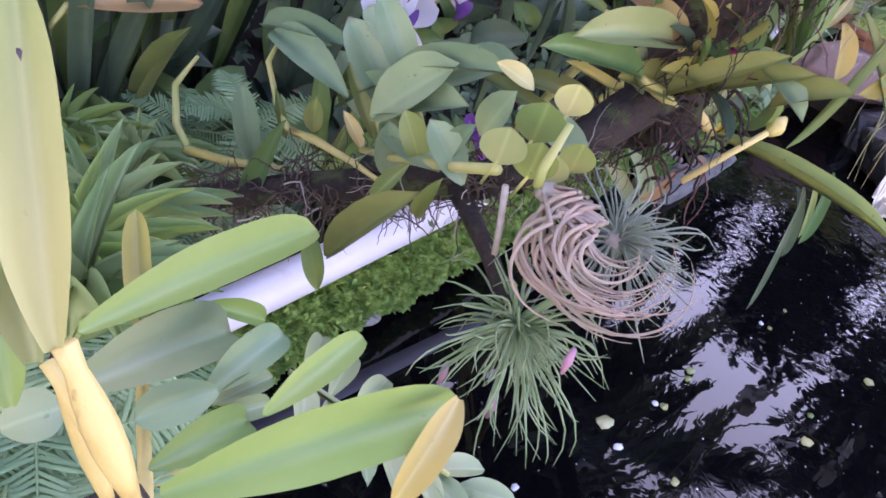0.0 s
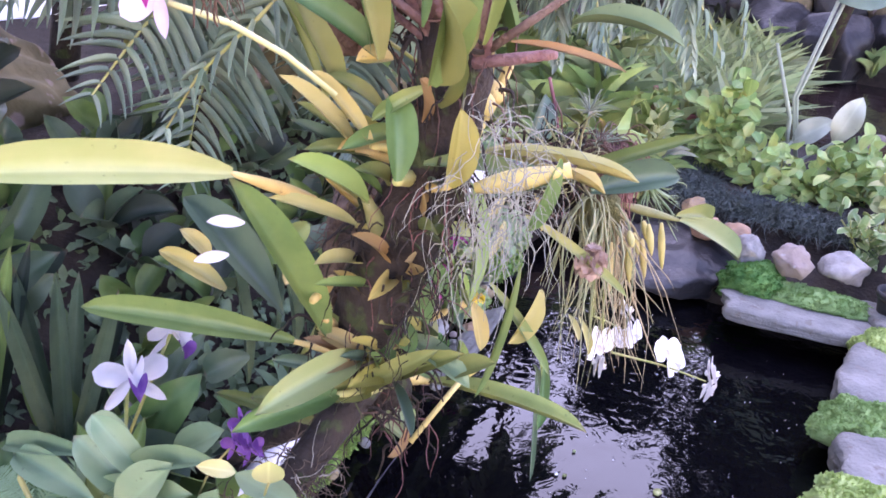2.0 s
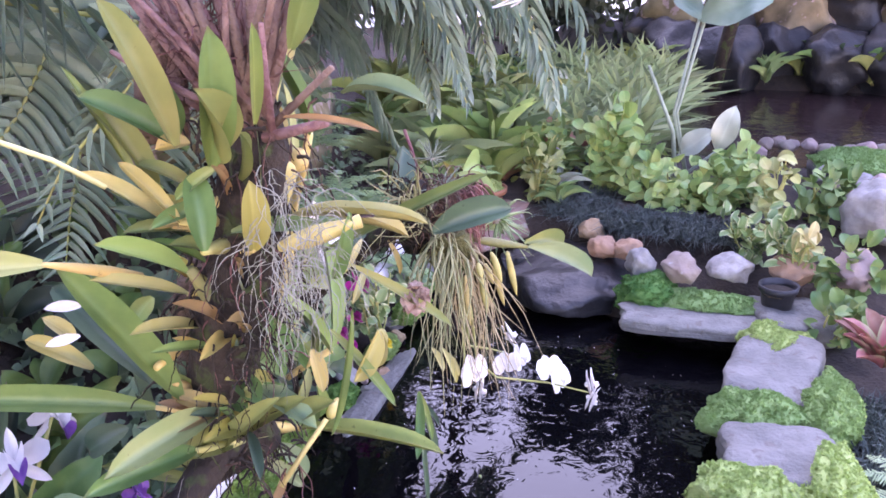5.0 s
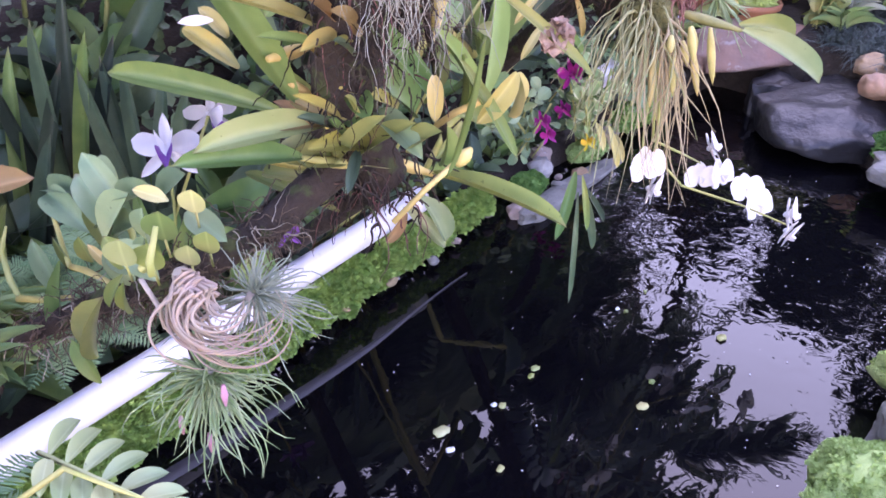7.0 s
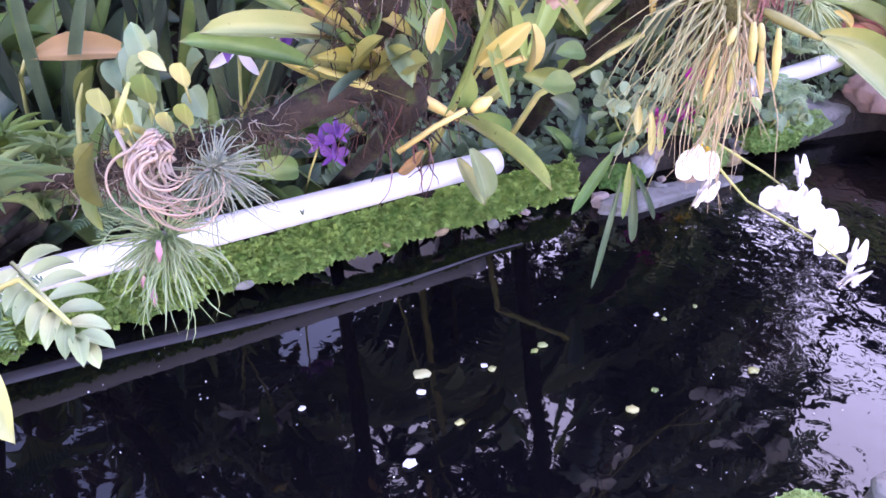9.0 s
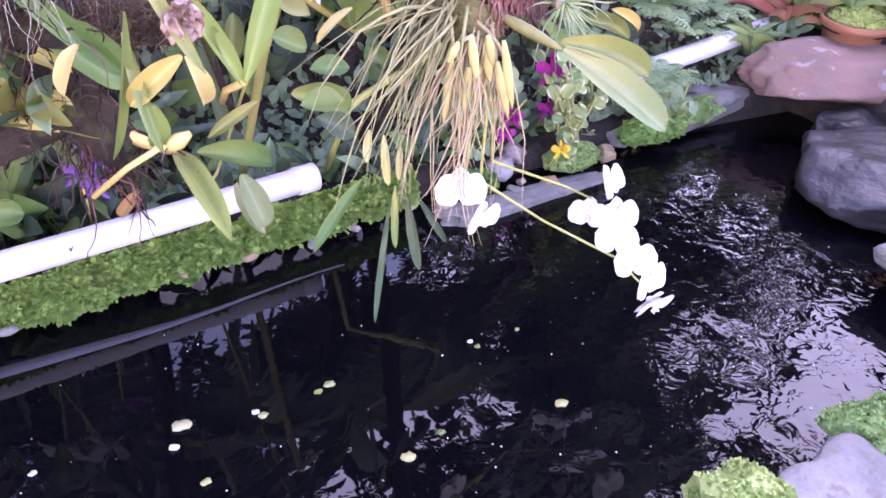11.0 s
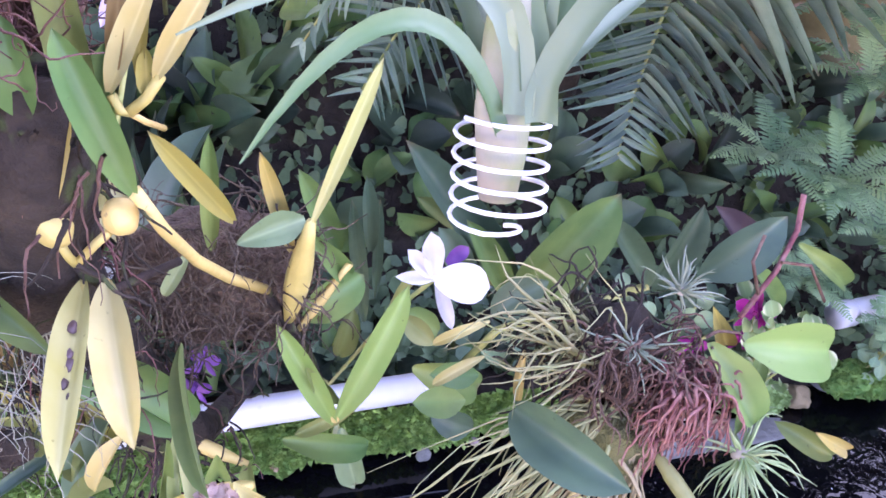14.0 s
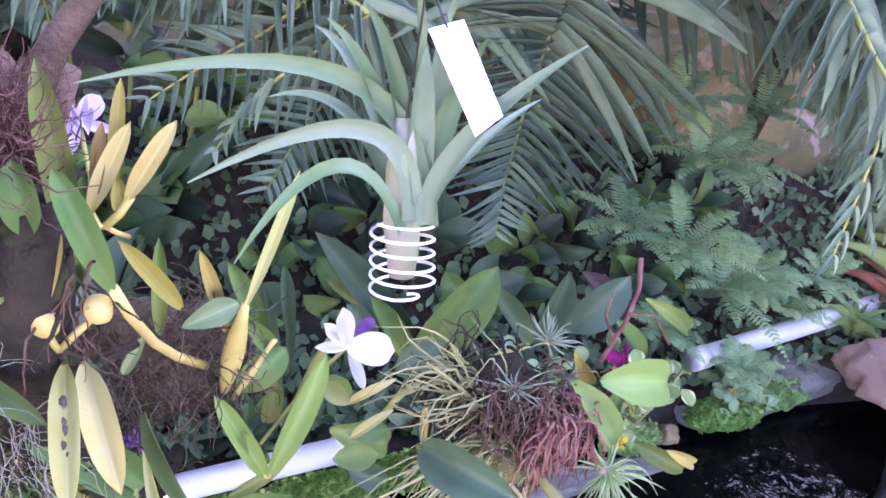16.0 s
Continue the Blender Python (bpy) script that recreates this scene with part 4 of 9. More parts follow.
FERNP = leaf_mat("fern_pale", (0.30, 0.44, 0.19), (0.23, 0.38, 0.14))
GREYSTEM = mat("stalk_grey_green", (0.30, 0.36, 0.28), 0.6, (0.24, 0.30, 0.22), 20, bump=0.1, vary=0.05)


def curled_air_plant(name, at, base, radius, count, label, material, width, seed, face=(-0.8, -0.45, 0.5)):
    """An air plant whose ribbon leaves sweep round in a loose nest."""
    rng = random.Random(seed)
    ob = thing(name, base, label, "air plant", "air plants")
    s = Soup()
    c = Vector(at)
    for _ in range(count):
        n = (Vector(face).normalized() + rand_dir(rng) * 0.45).normalized()
        x, y, z = frame_of(Vector((0, 0, 1)) - n * n.z, n)
        r = radius * rng.uniform(0.35, 1.1)
        o = c + rand_dir(rng) * radius * 0.28
        a0, a1 = radians(rng.uniform(120, 165)), radians(rng.uniform(270, 400))
        pts, rad = [Vector(base) + rand_dir(rng) * 0.008], [width]
        for i in range(21):
            t = i / 20
            a = a0 + (a1 - a0) * t
            pts.append(o + (x * math.cos(a) + y * math.sin(a) * 0.75) * r * (0.75 + 0.4 * t))
            rad.append(width * (1 - 0.9 * t ** 1.6))
        s.add(*tube(pts, rad, 6, False))
    part("foliage", s.mesh(material), ob)
    part("heart", mesh_from(*rough_ball(base, (0.014, 0.014, 0.014), seed, 0.3, 2), ROOT), ob)
    return ob


ROOTMAT = mat("root_mat_brown", (0.075, 0.05, 0.035), 0.95, (0.17, 0.12, 0.085), 45, bump=1.0, bump_scale=140, vary=0.1)

# ---- orchids on the tree fern trunk ----
upper_orchid = thing("cattleya_orchid", (1.000, -0.600, 1.200), "orchid with tall green and yellowing leaves on the trunk", "orchid", "orchids on the trunk")
leaf(upper_orchid, (0.970, -0.526, 1.318), (0.900, -0.474, 1.551), 0.058, OLIVE, "strapflat")
leaf(upper_orchid, (0.900, -0.642, 1.312), (0.860, -0.689, 1.516), 0.062, GREEN, "strapflat")
leaf(upper_orchid, (0.950, -0.690, 1.366), (0.920, -0.720, 1.516), 0.024, LIME, "strapflat")
leaf(upper_orchid, (1.000, -0.576, 1.368), (1.000, -0.573, 1.463), 0.020, GREEN, "strapflat")
leaf(upper_orchid, (1.020, -0.438, 1.223), (0.960, -0.344, 1.404), 0.052, OLIVE, "strap", (-0.300, -0.900, 0.300))
leaf(upper_orchid, (1.000, -0.433, 1.217), (0.950, -0.341, 1.443), 0.020, LIME, "strap")
bulb(upper_orchid, (0.950, -0.440, 1.094), (0.745, -0.440, 1.188), 0.010, BULB, waist=0.35)
leaf(upper_orchid, (0.745, -0.442, 1.186), (0.430, -0.329, 1.243), 0.064, CREAMG, "strapflat", (-0.700, -0.500, 0.600))
leaf(upper_orchid, (1.094, -0.767, 1.391), (1.044, -0.933, 1.388), 0.040, GREY, "strap")
leaf(upper_orchid, (1.050, -0.704, 1.465), (1.050, -0.765, 1.632), 0.050, LIME, "strapflat")
leaf(upper_orchid, (1.000, -0.711, 1.367), (1.000, -0.873, 1.352), 0.016, BROWN, "strap")
right_orchid = thing("cattleya_orchid", (1.100, -0.750, 1.120), "orchid with pale yellow shoots and a withered flower", "orchid", "orchids on the trunk")
leaf(right_orchid, (1.235, -0.640, 1.060), (1.275, -0.960, 1.228), 0.030, OLIVE, "strapflat")
bulb(right_orchid, (1.006, -0.678, 1.149), (1.058, -0.805, 1.191), 0.017, BULB, waist=0.7)
leaf(right_orchid, (1.231, -0.691, 1.039), (1.275, -0.883, 0.917), 0.025, OLIVE, "strapflat")
leaf(right_orchid, (1.218, -0.645, 0.902), (1.227, -0.777, 0.748), 0.027, LIME, "strapflat")
leaf(right_orchid, (1.050, -0.789, 1.207), (1.050, -0.751, 1.085), 0.030, GREEN, "strap")
withered_flower(right_orchid, (1.270, -0.810, 0.978), 0.048)
lower_orchid = thing("cattleya_orchid", (1.120, -0.500, 0.750), "orchid with long arching green leaves low on the trunk", "orchid", "orchids on the trunk")
leaf(lower_orchid, (1.035, -0.564, 1.022), (1.225, -0.580, 0.800), 0.046, GREEN, "strapflat")
leaf(lower_orchid, (1.500, -0.300, 0.400), (1.531, -0.361, 0.281), 0.070, GREY, "strapflat", (-0.100, -0.900, 0.400))
leaf(lower_orchid, (1.500, -0.253, 0.351), (1.530, -0.361, 0.263), 0.045, GREY, "strapflat")

leaf(lower_orchid, (1.036, -0.351, 0.774), (0.900, 0.021, 0.793), 0.066, LIME, "strapflat", (-0.55, -0.55, 0.75))
bulb(lower_orchid, (1.110, -0.499, 0.740), (1.036, -0.351, 0.774), 0.010, BULB, waist=0.50)
leaf(lower_orchid, (1.031, -0.489, 0.789), (0.770, -0.461, 0.809), 0.066, CREAMG, "strapflat", (-0.55, -0.55, 0.75))
bulb(lower_orchid, (1.111, -0.496, 0.720), (1.031, -0.489, 0.789), 0.012, BULB, waist=0.50)
leaf(lower_orchid, (0.981, -0.475, 0.735), (0.739, -0.441, 0.789), 0.056, GREEN, "strapflat", (-0.55, -0.55, 0.75))
bulb(lower_orchid, (1.113, -0.492, 0.680), (0.981, -0.475, 0.735), 0.011, GBULB, waist=0.50)
leaf(lower_orchid, (1.011, -0.432, 0.826), (0.853, -0.353, 1.134), 0.070, GREEN, "strapflat", (-0.55, -0.55, 0.75))
leaf(lower_orchid, (1.150, -0.247, 0.749), (1.258, 0.087, 0.889), 0.085, DARK, "oval", (-0.55, -0.55, 0.75))
leaf(lower_orchid, (1.308, -0.504, 0.599), (1.300, -0.850, 0.607), 0.054, LIME, "strapflat", (-0.1, -0.1, 1.0))
bulb(lower_orchid, (1.200, -0.480, 0.660), (1.308, -0.504, 0.599), 0.013, BULB, waist=0.50)
leaf(upper_orchid, (0.955, -0.528, 1.106), (0.795, -0.495, 1.206), 0.045, SPRING, "strapflat", (-0.55, -0.55, 0.75))
bulb(upper_orchid, (1.056, -0.522, 0.989), (0.991, -0.507, 1.098), 0.018, DARKBULB, waist=0.50)
leaf(upper_orchid, (1.010, -0.481, 1.040), (0.837, -0.435, 1.127), 0.030, CREAM, "strapflat", (-0.55, -0.55, 0.75))
bulb(upper_orchid, (1.093, -0.532, 1.020), (1.010, -0.481, 1.040), 0.008, BULB, waist=0.50)
leaf(upper_orchid, (0.989, -0.485, 1.172), (0.846, -0.444, 1.301), 0.034, CREAM, "strapflat", (-0.55, -0.55, 0.75))
leaf(upper_orchid, (0.944, -0.538, 1.199), (0.938, -0.436, 1.293), 0.030, YELLOW, "strapflat", (-0.55, -0.55, 0.75))
bulb(upper_orchid, (1.086, -0.547, 1.140), (0.989, -0.485, 1.172), 0.010, BULB, waist=0.50)
bulb(upper_orchid, (1.084, -0.549, 1.160), (0.944, -0.538, 1.199), 0.010, BULB, waist=0.50)
leaf(upper_orchid, (0.928, -0.589, 1.160), (0.967, -0.554, 1.277), 0.056, GREEN, "strapflat", (-0.55, -0.55, 0.75))
bulb(upper_orchid, (1.087, -0.544, 1.120), (0.928, -0.589, 1.160), 0.014, GBULB, waist=0.50)
leaf(upper_orchid, (0.973, -0.651, 1.154), (0.961, -0.664, 1.274), 0.054, YELLOW, "strapflat", (-0.55, -0.55, 0.75))
bulb(upper_orchid, (1.088, -0.542, 1.100), (0.973, -0.651, 1.154), 0.011, BULB, waist=0.50)
leaf(upper_orchid, (0.912, -0.639, 1.317), (0.818, -0.686, 1.439), 0.070, OLIVE, "strapflat", (-0.55, -0.55, 0.75))
leaf(upper_orchid, (1.068, -0.461, 0.944), (0.783, -0.547, 1.073), 0.033, CREAM, "strapflat", (-0.55, -0.55, 0.75))
bulb(upper_orchid, (1.070, -0.406, 0.904), (0.951, -0.441, 0.918), 0.013, BULB, waist=0.50)
bulb(upper_orchid, (1.177, -0.388, 0.721), (0.999, -0.437, 0.864), 0.015, BULB, waist=0.50)
leaf(lower_orchid, (1.120, -0.449, 0.666), (1.080, -0.665, 0.829), 0.046, OLIVE, "strapflat", (-0.55, -0.55, 0.75))
leaf(lower_orchid, (1.150, -0.641, 0.889), (1.110, -0.681, 0.825), 0.034, YELLOW, "strapflat", (-0.55, -0.55, 0.75))
leaf(lower_orchid, (1.100, -0.148, 0.794), (1.060, -0.020, 0.860), 0.047, YELLOW, "strapflat", (-0.55, -0.55, 0.75))
leaf(lower_orchid, (1.120, -0.092, 0.843), (1.080, -0.056, 0.907), 0.039, CREAM, "strapflat", (-0.55, -0.55, 0.75))
leaf(lower_orchid, (1.020, -0.357, 0.933), (0.980, -0.368, 0.914), 0.031, CREAM, "strapflat", (-0.55, -0.55, 0.75))
leaf(upper_orchid, (1.080, -0.514, 0.835), (1.040, -0.588, 0.821), 0.056, GREEN, "strapflat", (-0.55, -0.55, 0.75))
leaf(upper_orchid, (1.080, -0.345, 0.989), (1.040, -0.326, 0.950), 0.046, GREEN, "strapflat", (-0.55, -0.55, 0.75))
leaf(upper_orchid, (0.980, -0.607, 1.291), (0.940, -0.537, 1.237), 0.027, LIME, "strapflat", (-0.55, -0.55, 0.75))
leaf(upper_orchid, (1.000, -0.534, 1.317), (0.960, -0.495, 1.313), 0.037, YELLOW, "strapflat", (-0.55, -0.55, 0.75))
leaf(lower_orchid, (1.150, -0.167, 0.627), (1.110, -0.084, 0.575), 0.076, DARK, "strapflat", (-0.55, -0.55, 0.75))
leaf(lower_orchid, (1.100, -0.454, 0.782), (1.060, -0.545, 0.784), 0.059, GREEN, "strapflat", (-0.55, -0.55, 0.75))
leaf(lower_orchid, (1.080, -0.436, 0.658), (1.040, -0.633, 0.845), 0.043, OLIVE, "strapflat", (-0.55, -0.55, 0.75))
leaf(lower_orchid, (1.120, -0.529, 0.798), (1.080, -0.680, 0.765), 0.053, BLUE, "strapflat", (-0.55, -0.55, 0.75))
leaf(lower_orchid, (1.120, -0.623, 0.748), (1.080, -0.722, 0.830), 0.047, OLIVE, "strapflat", (-0.55, -0.55, 0.75))
leaf(lower_orchid, (1.050, -0.488, 0.782), (1.010, -0.415, 0.824), 0.041, YELLOW, "strapflat", (-0.55, -0.55, 0.75))
leaf(lower_orchid, (1.120, -0.380, 0.605), (1.080, -0.222, 0.586), 0.048, OLIVE, "strapflat", (-0.55, -0.55, 0.75))
leaf(lower_orchid, (1.160, -0.371, 0.517), (1.120, -0.102, 0.534), 0.036, OLIVE, "strapflat", (-0.55, -0.55, 0.75))
leaf(upper_orchid, (0.915, -0.334, 1.039), (0.860, -0.304, 1.051), 0.022, WHITE, "sepal", (-0.55, -0.55, 0.75), "bud", "white bud")
leaf(upper_orchid, (0.979, -0.252, 0.940), (0.924, -0.222, 0.940), 0.022, WHITE, "sepal", (-0.55, -0.55, 0.75), "bud", "white bud")

# bulbs and pale leaves facing the pond
bulb_orchid = thing("cattleya_orchid", (1.160, -0.620, 1.200), "orchid with round yellow bulbs and pale hanging leaves", "orchid", "orchids on the trunk")
part("pseudobulb", mesh_from(*rough_ball((1.118, -0.635, 1.245), (0.0195, 0.0195, 0.0219), 2, 0.08), BULB), bulb_orchid)
part("pseudobulb", mesh_from(*rough_ball((1.183, -0.625, 1.252), (0.0195, 0.0195, 0.0218), 2, 0.08), BULB), bulb_orchid)
stalk(bulb_orchid, [(1.120, -0.635, 1.225), (1.125, -0.630, 1.201), (1.130, -0.625, 1.185)], 0.0053, BULB, "stem", 8)
stalk(bulb_orchid, [(1.170, -0.625, 1.232), (1.152, -0.625, 1.212), (1.130, -0.625, 1.185)], 0.0053, BULB, "stem", 8)
stalk(bulb_orchid, [(1.130, -0.625, 1.185), (1.136, -0.625, 1.167), (1.161, -0.620, 1.138), (1.231, -0.540, 1.107)], 0.0055, BARK, "rhizome", 8)
leaf(bulb_orchid, (1.113, -0.630, 1.260), (1.145, -0.600, 1.367), 0.032, YELLOW, "strapflat", (0.0, -0.75, 0.65))
leaf(bulb_orchid, (1.135, -0.630, 1.160), (1.142, -0.890, 1.168), 0.043, CREAM, "strapflat", (0.0, -0.75, 0.65))
leaf(bulb_orchid, (1.160, -0.630, 1.158), (1.198, -0.830, 1.121), 0.053, CREAM, "strapflat", (0.0, -0.75, 0.65))
bulb(bulb_orchid, (1.134, -0.625, 1.162), (1.133, -0.690, 1.142), 0.0071, BULB, waist=0.90)
bulb(bulb_orchid, (1.158, -0.620, 1.156), (1.167, -0.680, 1.128), 0.0072, BULB, waist=0.90)
leaf(bulb_orchid, (1.201, -0.640, 1.295), (1.143, -0.600, 1.457), 0.046, GREEN, "strapflat", (0.0, -0.75, 0.65))
leaf(bulb_orchid, (1.161, -0.570, 1.288), (1.134, -0.540, 1.569), 0.048, OLIVE, "strapflat", (0.0, -0.75, 0.65))
leaf(bulb_orchid, (1.150, -0.560, 1.235), (1.177, -0.540, 1.410), 0.048, GREEN, "strapflat", (0.0, -0.75, 0.65))
leaf(bulb_orchid, (1.181, -0.570, 1.371), (1.236, -0.570, 1.501), 0.031, CREAM, "strapflat", (0.0, -0.75, 0.65))
leaf(bulb_orchid, (1.227, -0.570, 1.387), (1.291, -0.570, 1.503), 0.030, CREAM, "strapflat", (0.0, -0.75, 0.65))
leaf(bulb_orchid, (1.208, -0.550, 1.376), (1.228, -0.530, 1.541), 0.023, YELLOW, "strapflat", (0.0, -0.75, 0.65))
leaf(bulb_orchid, (1.216, -0.560, 1.358), (1.218, -0.550, 1.412), 0.022, YELLOW, "strapflat", (0.0, -0.75, 0.65))
leaf(bulb_orchid, (1.188, -0.570, 1.389), (1.203, -0.560, 1.496), 0.021, BROWN, "strapflat", (0.0, -0.75, 0.65))
stalk(bulb_orchid, [(1.198, -0.575, 1.350), (1.216, -0.570, 1.364), (1.232, -0.570, 1.391)], 0.0059, BULB, "stem", 8)
stalk(bulb_orchid, [(1.182, -0.570, 1.368), (1.190, -0.575, 1.351), (1.198, -0.575, 1.350)], 0.0051, BULB, "stem", 8)
stalk(bulb_orchid, [(1.198, -0.575, 1.350), (1.211, -0.560, 1.329), (1.227, -0.530, 1.300)], 0.0037, BULB, "stem", 8)
stalk(bulb_orchid, [(1.203, -0.640, 1.297), (1.223, -0.610, 1.221), (1.254, -0.560, 1.125), (1.291, -0.500, 1.036), (1.342, -0.450, 0.961)], 0.0079, BULB, "stem", 8)
leaf(bulb_orchid, (1.298, -0.500, 1.138), (1.212, -0.560, 1.317), 0.033, YELLOW, "strapflat", (0.0, -0.75, 0.65))
leaf(bulb_orchid, (1.111, -0.620, 1.374), (1.101, -0.600, 1.470), 0.052, GREEN, "strapflat", (0.0, -0.75, 0.65))
leaf(bulb_orchid, (1.051, -0.620, 1.187), (1.081, -0.600, 1.391), 0.036, GREY, "strapflat", (0.0, -0.75, 0.65))
leaf(bulb_orchid, (0.990, -0.600, 1.172), (1.114, -0.720, 1.144), 0.040, OLIVE, "strapflat", (0.0, -0.75, 0.65))
leaf(bulb_orchid, (0.977, -0.500, 0.761), (1.129, -0.500, 0.723), 0.053, YELLOW, "strapflat", (0.0, -0.75, 0.65))
leaf(bulb_orchid, (0.954, -0.450, 0.760), (1.017, -0.450, 0.707), 0.074, GREY, "strapflat", (0.0, -0.75, 0.65))
leaf(bulb_orchid, (1.243, -0.520, 1.106), (1.207, -0.540, 1.046), 0.022, GREY, "strapflat", (0.0, -0.75, 0.65))
leaf(bulb_orchid, (1.267, -0.450, 1.042), (1.271, -0.450, 1.239), 0.030, GREEN, "strapflat", (0.0, -0.75, 0.65))
leaf(bulb_orchid, (1.379, -0.420, 1.009), (1.334, -0.420, 1.189), 0.031, YELLOW, "strapflat", (0.0, -0.75, 0.65))
leaf(bulb_orchid, (1.097, -0.550, 1.110), (1.028, -0.550, 1.145), 0.039, GREEN, "strapflat", (0.0, -0.75, 0.65))
part("spot", mesh_from(*rough_ball((1.135, -0.710, 1.175), (0.0055, 0.0090, 0.0030), 0, 0.4, 2), PURPLELEAF), bulb_orchid)
part("spot", mesh_from(*rough_ball((1.134, -0.746, 1.173), (0.0055, 0.0090, 0.0030), 1, 0.4, 2), PURPLELEAF), bulb_orchid)
part("spot", mesh_from(*rough_ball((1.137, -0.759, 1.173), (0.0055, 0.0090, 0.0030), 2, 0.4, 2), PURPLELEAF), bulb_orchid)
part("spot", mesh_from(*rough_ball((1.129, -0.765, 1.175), (0.0055, 0.0090, 0.0030), 3, 0.4, 2), PURPLELEAF), bulb_orchid)
part("spot", mesh_from(*rough_ball((1.134, -0.786, 1.175), (0.0055, 0.0090, 0.0030), 4, 0.4, 2), PURPLELEAF), bulb_orchid)
part("spot", mesh_from(*rough_ball((1.145, -0.799, 1.173), (0.0055, 0.0090, 0.0030), 5, 0.4, 2), PURPLELEAF), bulb_orchid)
part("spot", mesh_from(*rough_ball((1.129, -0.777, 1.175), (0.0055, 0.0090, 0.0030), 6, 0.4, 2), PURPLELEAF), bulb_orchid)
shoot_orchid = thing("cattleya_orchid", (1.400, -0.420, 0.850), "orchid with upright shoots over the white pipe", "orchid", "orchids on the trunk")
stalk(shoot_orchid, [(1.340, -0.450, 0.961), (1.353, -0.440, 0.920), (1.376, -0.430, 0.863), (1.408, -0.420, 0.788), (1.468, -0.410, 0.577)], 0.0080, BARK, "rhizome", 8)
bulb(shoot_orchid, (1.376, -0.440, 0.885), (1.399, -0.488, 1.124), 0.0190, BULB, waist=0.35)
leaf(shoot_orchid, (1.399, -0.488, 1.118), (1.486, -0.428, 1.339), 0.024, CREAMG, "strapflat", (0.0, -0.75, 0.65))
leaf(shoot_orchid, (1.394, -0.450, 1.097), (1.299, -0.470, 1.070), 0.047, GREY, "point", (0.0, -0.75, 0.65))
leaf(shoot_orchid, (1.408, -0.400, 1.022), (1.470, -0.380, 0.915), 0.043, GREEN, "strapflat", (0.0, -0.75, 0.65))
leaf(shoot_orchid, (1.404, -0.410, 0.854), (1.498, -0.380, 0.918), 0.073, GREEN, "strapflat", (0.0, -0.75, 0.65))
bulb(shoot_orchid, (1.390, -0.420, 0.831), (1.471, -0.400, 0.963), 0.0083, BULB, waist=0.80)
leaf(shoot_orchid, (1.447, -0.520, 0.720), (1.356, -0.455, 0.891), 0.046, SPRING, "strapflat", (0.0, -0.75, 0.65))
leaf(shoot_orchid, (1.452, -0.520, 0.735), (1.555, -0.455, 0.965), 0.056, SPRING, "strapflat", (0.0, -0.75, 0.65))
stalk(shoot_orchid, [(1.449, -0.520, 0.730), (1.430, -0.460, 0.690), (1.440, -0.400, 0.640)], 0.008, BULB, "stem", 8)
leaf(shoot_orchid, (1.372, -0.420, 0.545), (1.538, -0.400, 0.476), 0.065, GREEN, "strapflat", (0.0, -0.75, 0.65))
leaf(shoot_orchid, (1.472, -0.360, 0.700), (1.494, -0.340, 0.802), 0.048, OLIVE, "strapflat", (0.0, -0.75, 0.65))
leaf(shoot_orchid, (1.668, -0.300, 0.682), (1.596, -0.280, 0.718), 0.067, GREEN, "strapflat", (0.0, -0.75, 0.65))
leaf(shoot_orchid, (1.714, -0.250, 0.777), (1.659, -0.220, 0.877), 0.066, DARK, "strapflat", (0.0, -0.75, 0.65))
leaf(shoot_orchid, (1.541, -0.200, 0.805), (1.521, -0.200, 0.980), 0.036, DARK, "strapflat", (0.0, -0.75, 0.65))
leaf(shoot_orchid, (1.466, -0.300, 0.898), (1.396, -0.300, 1.071), 0.047, GREEN, "strapflat", (0.0, -0.75, 0.65))
leaf(shoot_orchid, (1.286, -0.720, 0.881), (1.201, -0.700, 0.802), 0.046, YELLOW, "strapflat", (0.0, -0.75, 0.65))
leaf(shoot_orchid, (1.290, -0.720, 0.880), (1.324, -0.680, 0.774), 0.039, CREAM, "strapflat", (0.0, -0.75, 0.65))
leaf(shoot_orchid, (1.211, -0.700, 0.954), (1.169, -0.660, 0.692), 0.024, LIME, "strapflat", (0.6, -0.75, 0.25))
leaf(shoot_orchid, (1.263, -0.580, 0.742), (1.263, -0.560, 0.654), 0.048, GREEN, "strapflat", (0.0, -0.75, 0.65))
bulb(shoot_orchid, (1.273, -0.600, 0.663), (1.317, -0.600, 0.685), 0.0151, BULB, waist=0.35)
stalk(shoot_orchid, [(1.259, -0.600, 0.667), (1.201, -0.580, 0.627), (1.141, -0.550, 0.566)], 0.0060, BULB, "stem", 8)
leaf(shoot_orchid, (1.233, -0.500, 0.534), (1.191, -0.480, 0.471), 0.028, BROWN, "strapflat", (0.0, -0.75, 0.65))
leaf(shoot_orchid, (1.099, -0.480, 0.875), (1.232, -0.520, 0.755), 0.096, GREEN, "strapflat", (0.0, -0.75, 0.65))
leaf(shoot_orchid, (1.036, -0.520, 0.863), (1.146, -0.550, 0.808), 0.033, YELLOW, "strapflat", (0.0, -0.75, 0.65))
leaf(shoot_orchid, (1.060, -0.500, 0.788), (1.140, -0.520, 0.736), 0.021, CREAM, "strapflat", (0.0, -0.75, 0.65))
leaf(shoot_orchid, (0.964, -0.450, 0.725), (1.087, -0.470, 0.696), 0.070, OLIVE, "strapflat", (0.0, -0.75, 0.65))
leaf(shoot_orchid, (1.100, -0.480, 0.686), (1.188, -0.500, 0.653), 0.024, CREAM, "strapflat", (0.0, -0.75, 0.65))
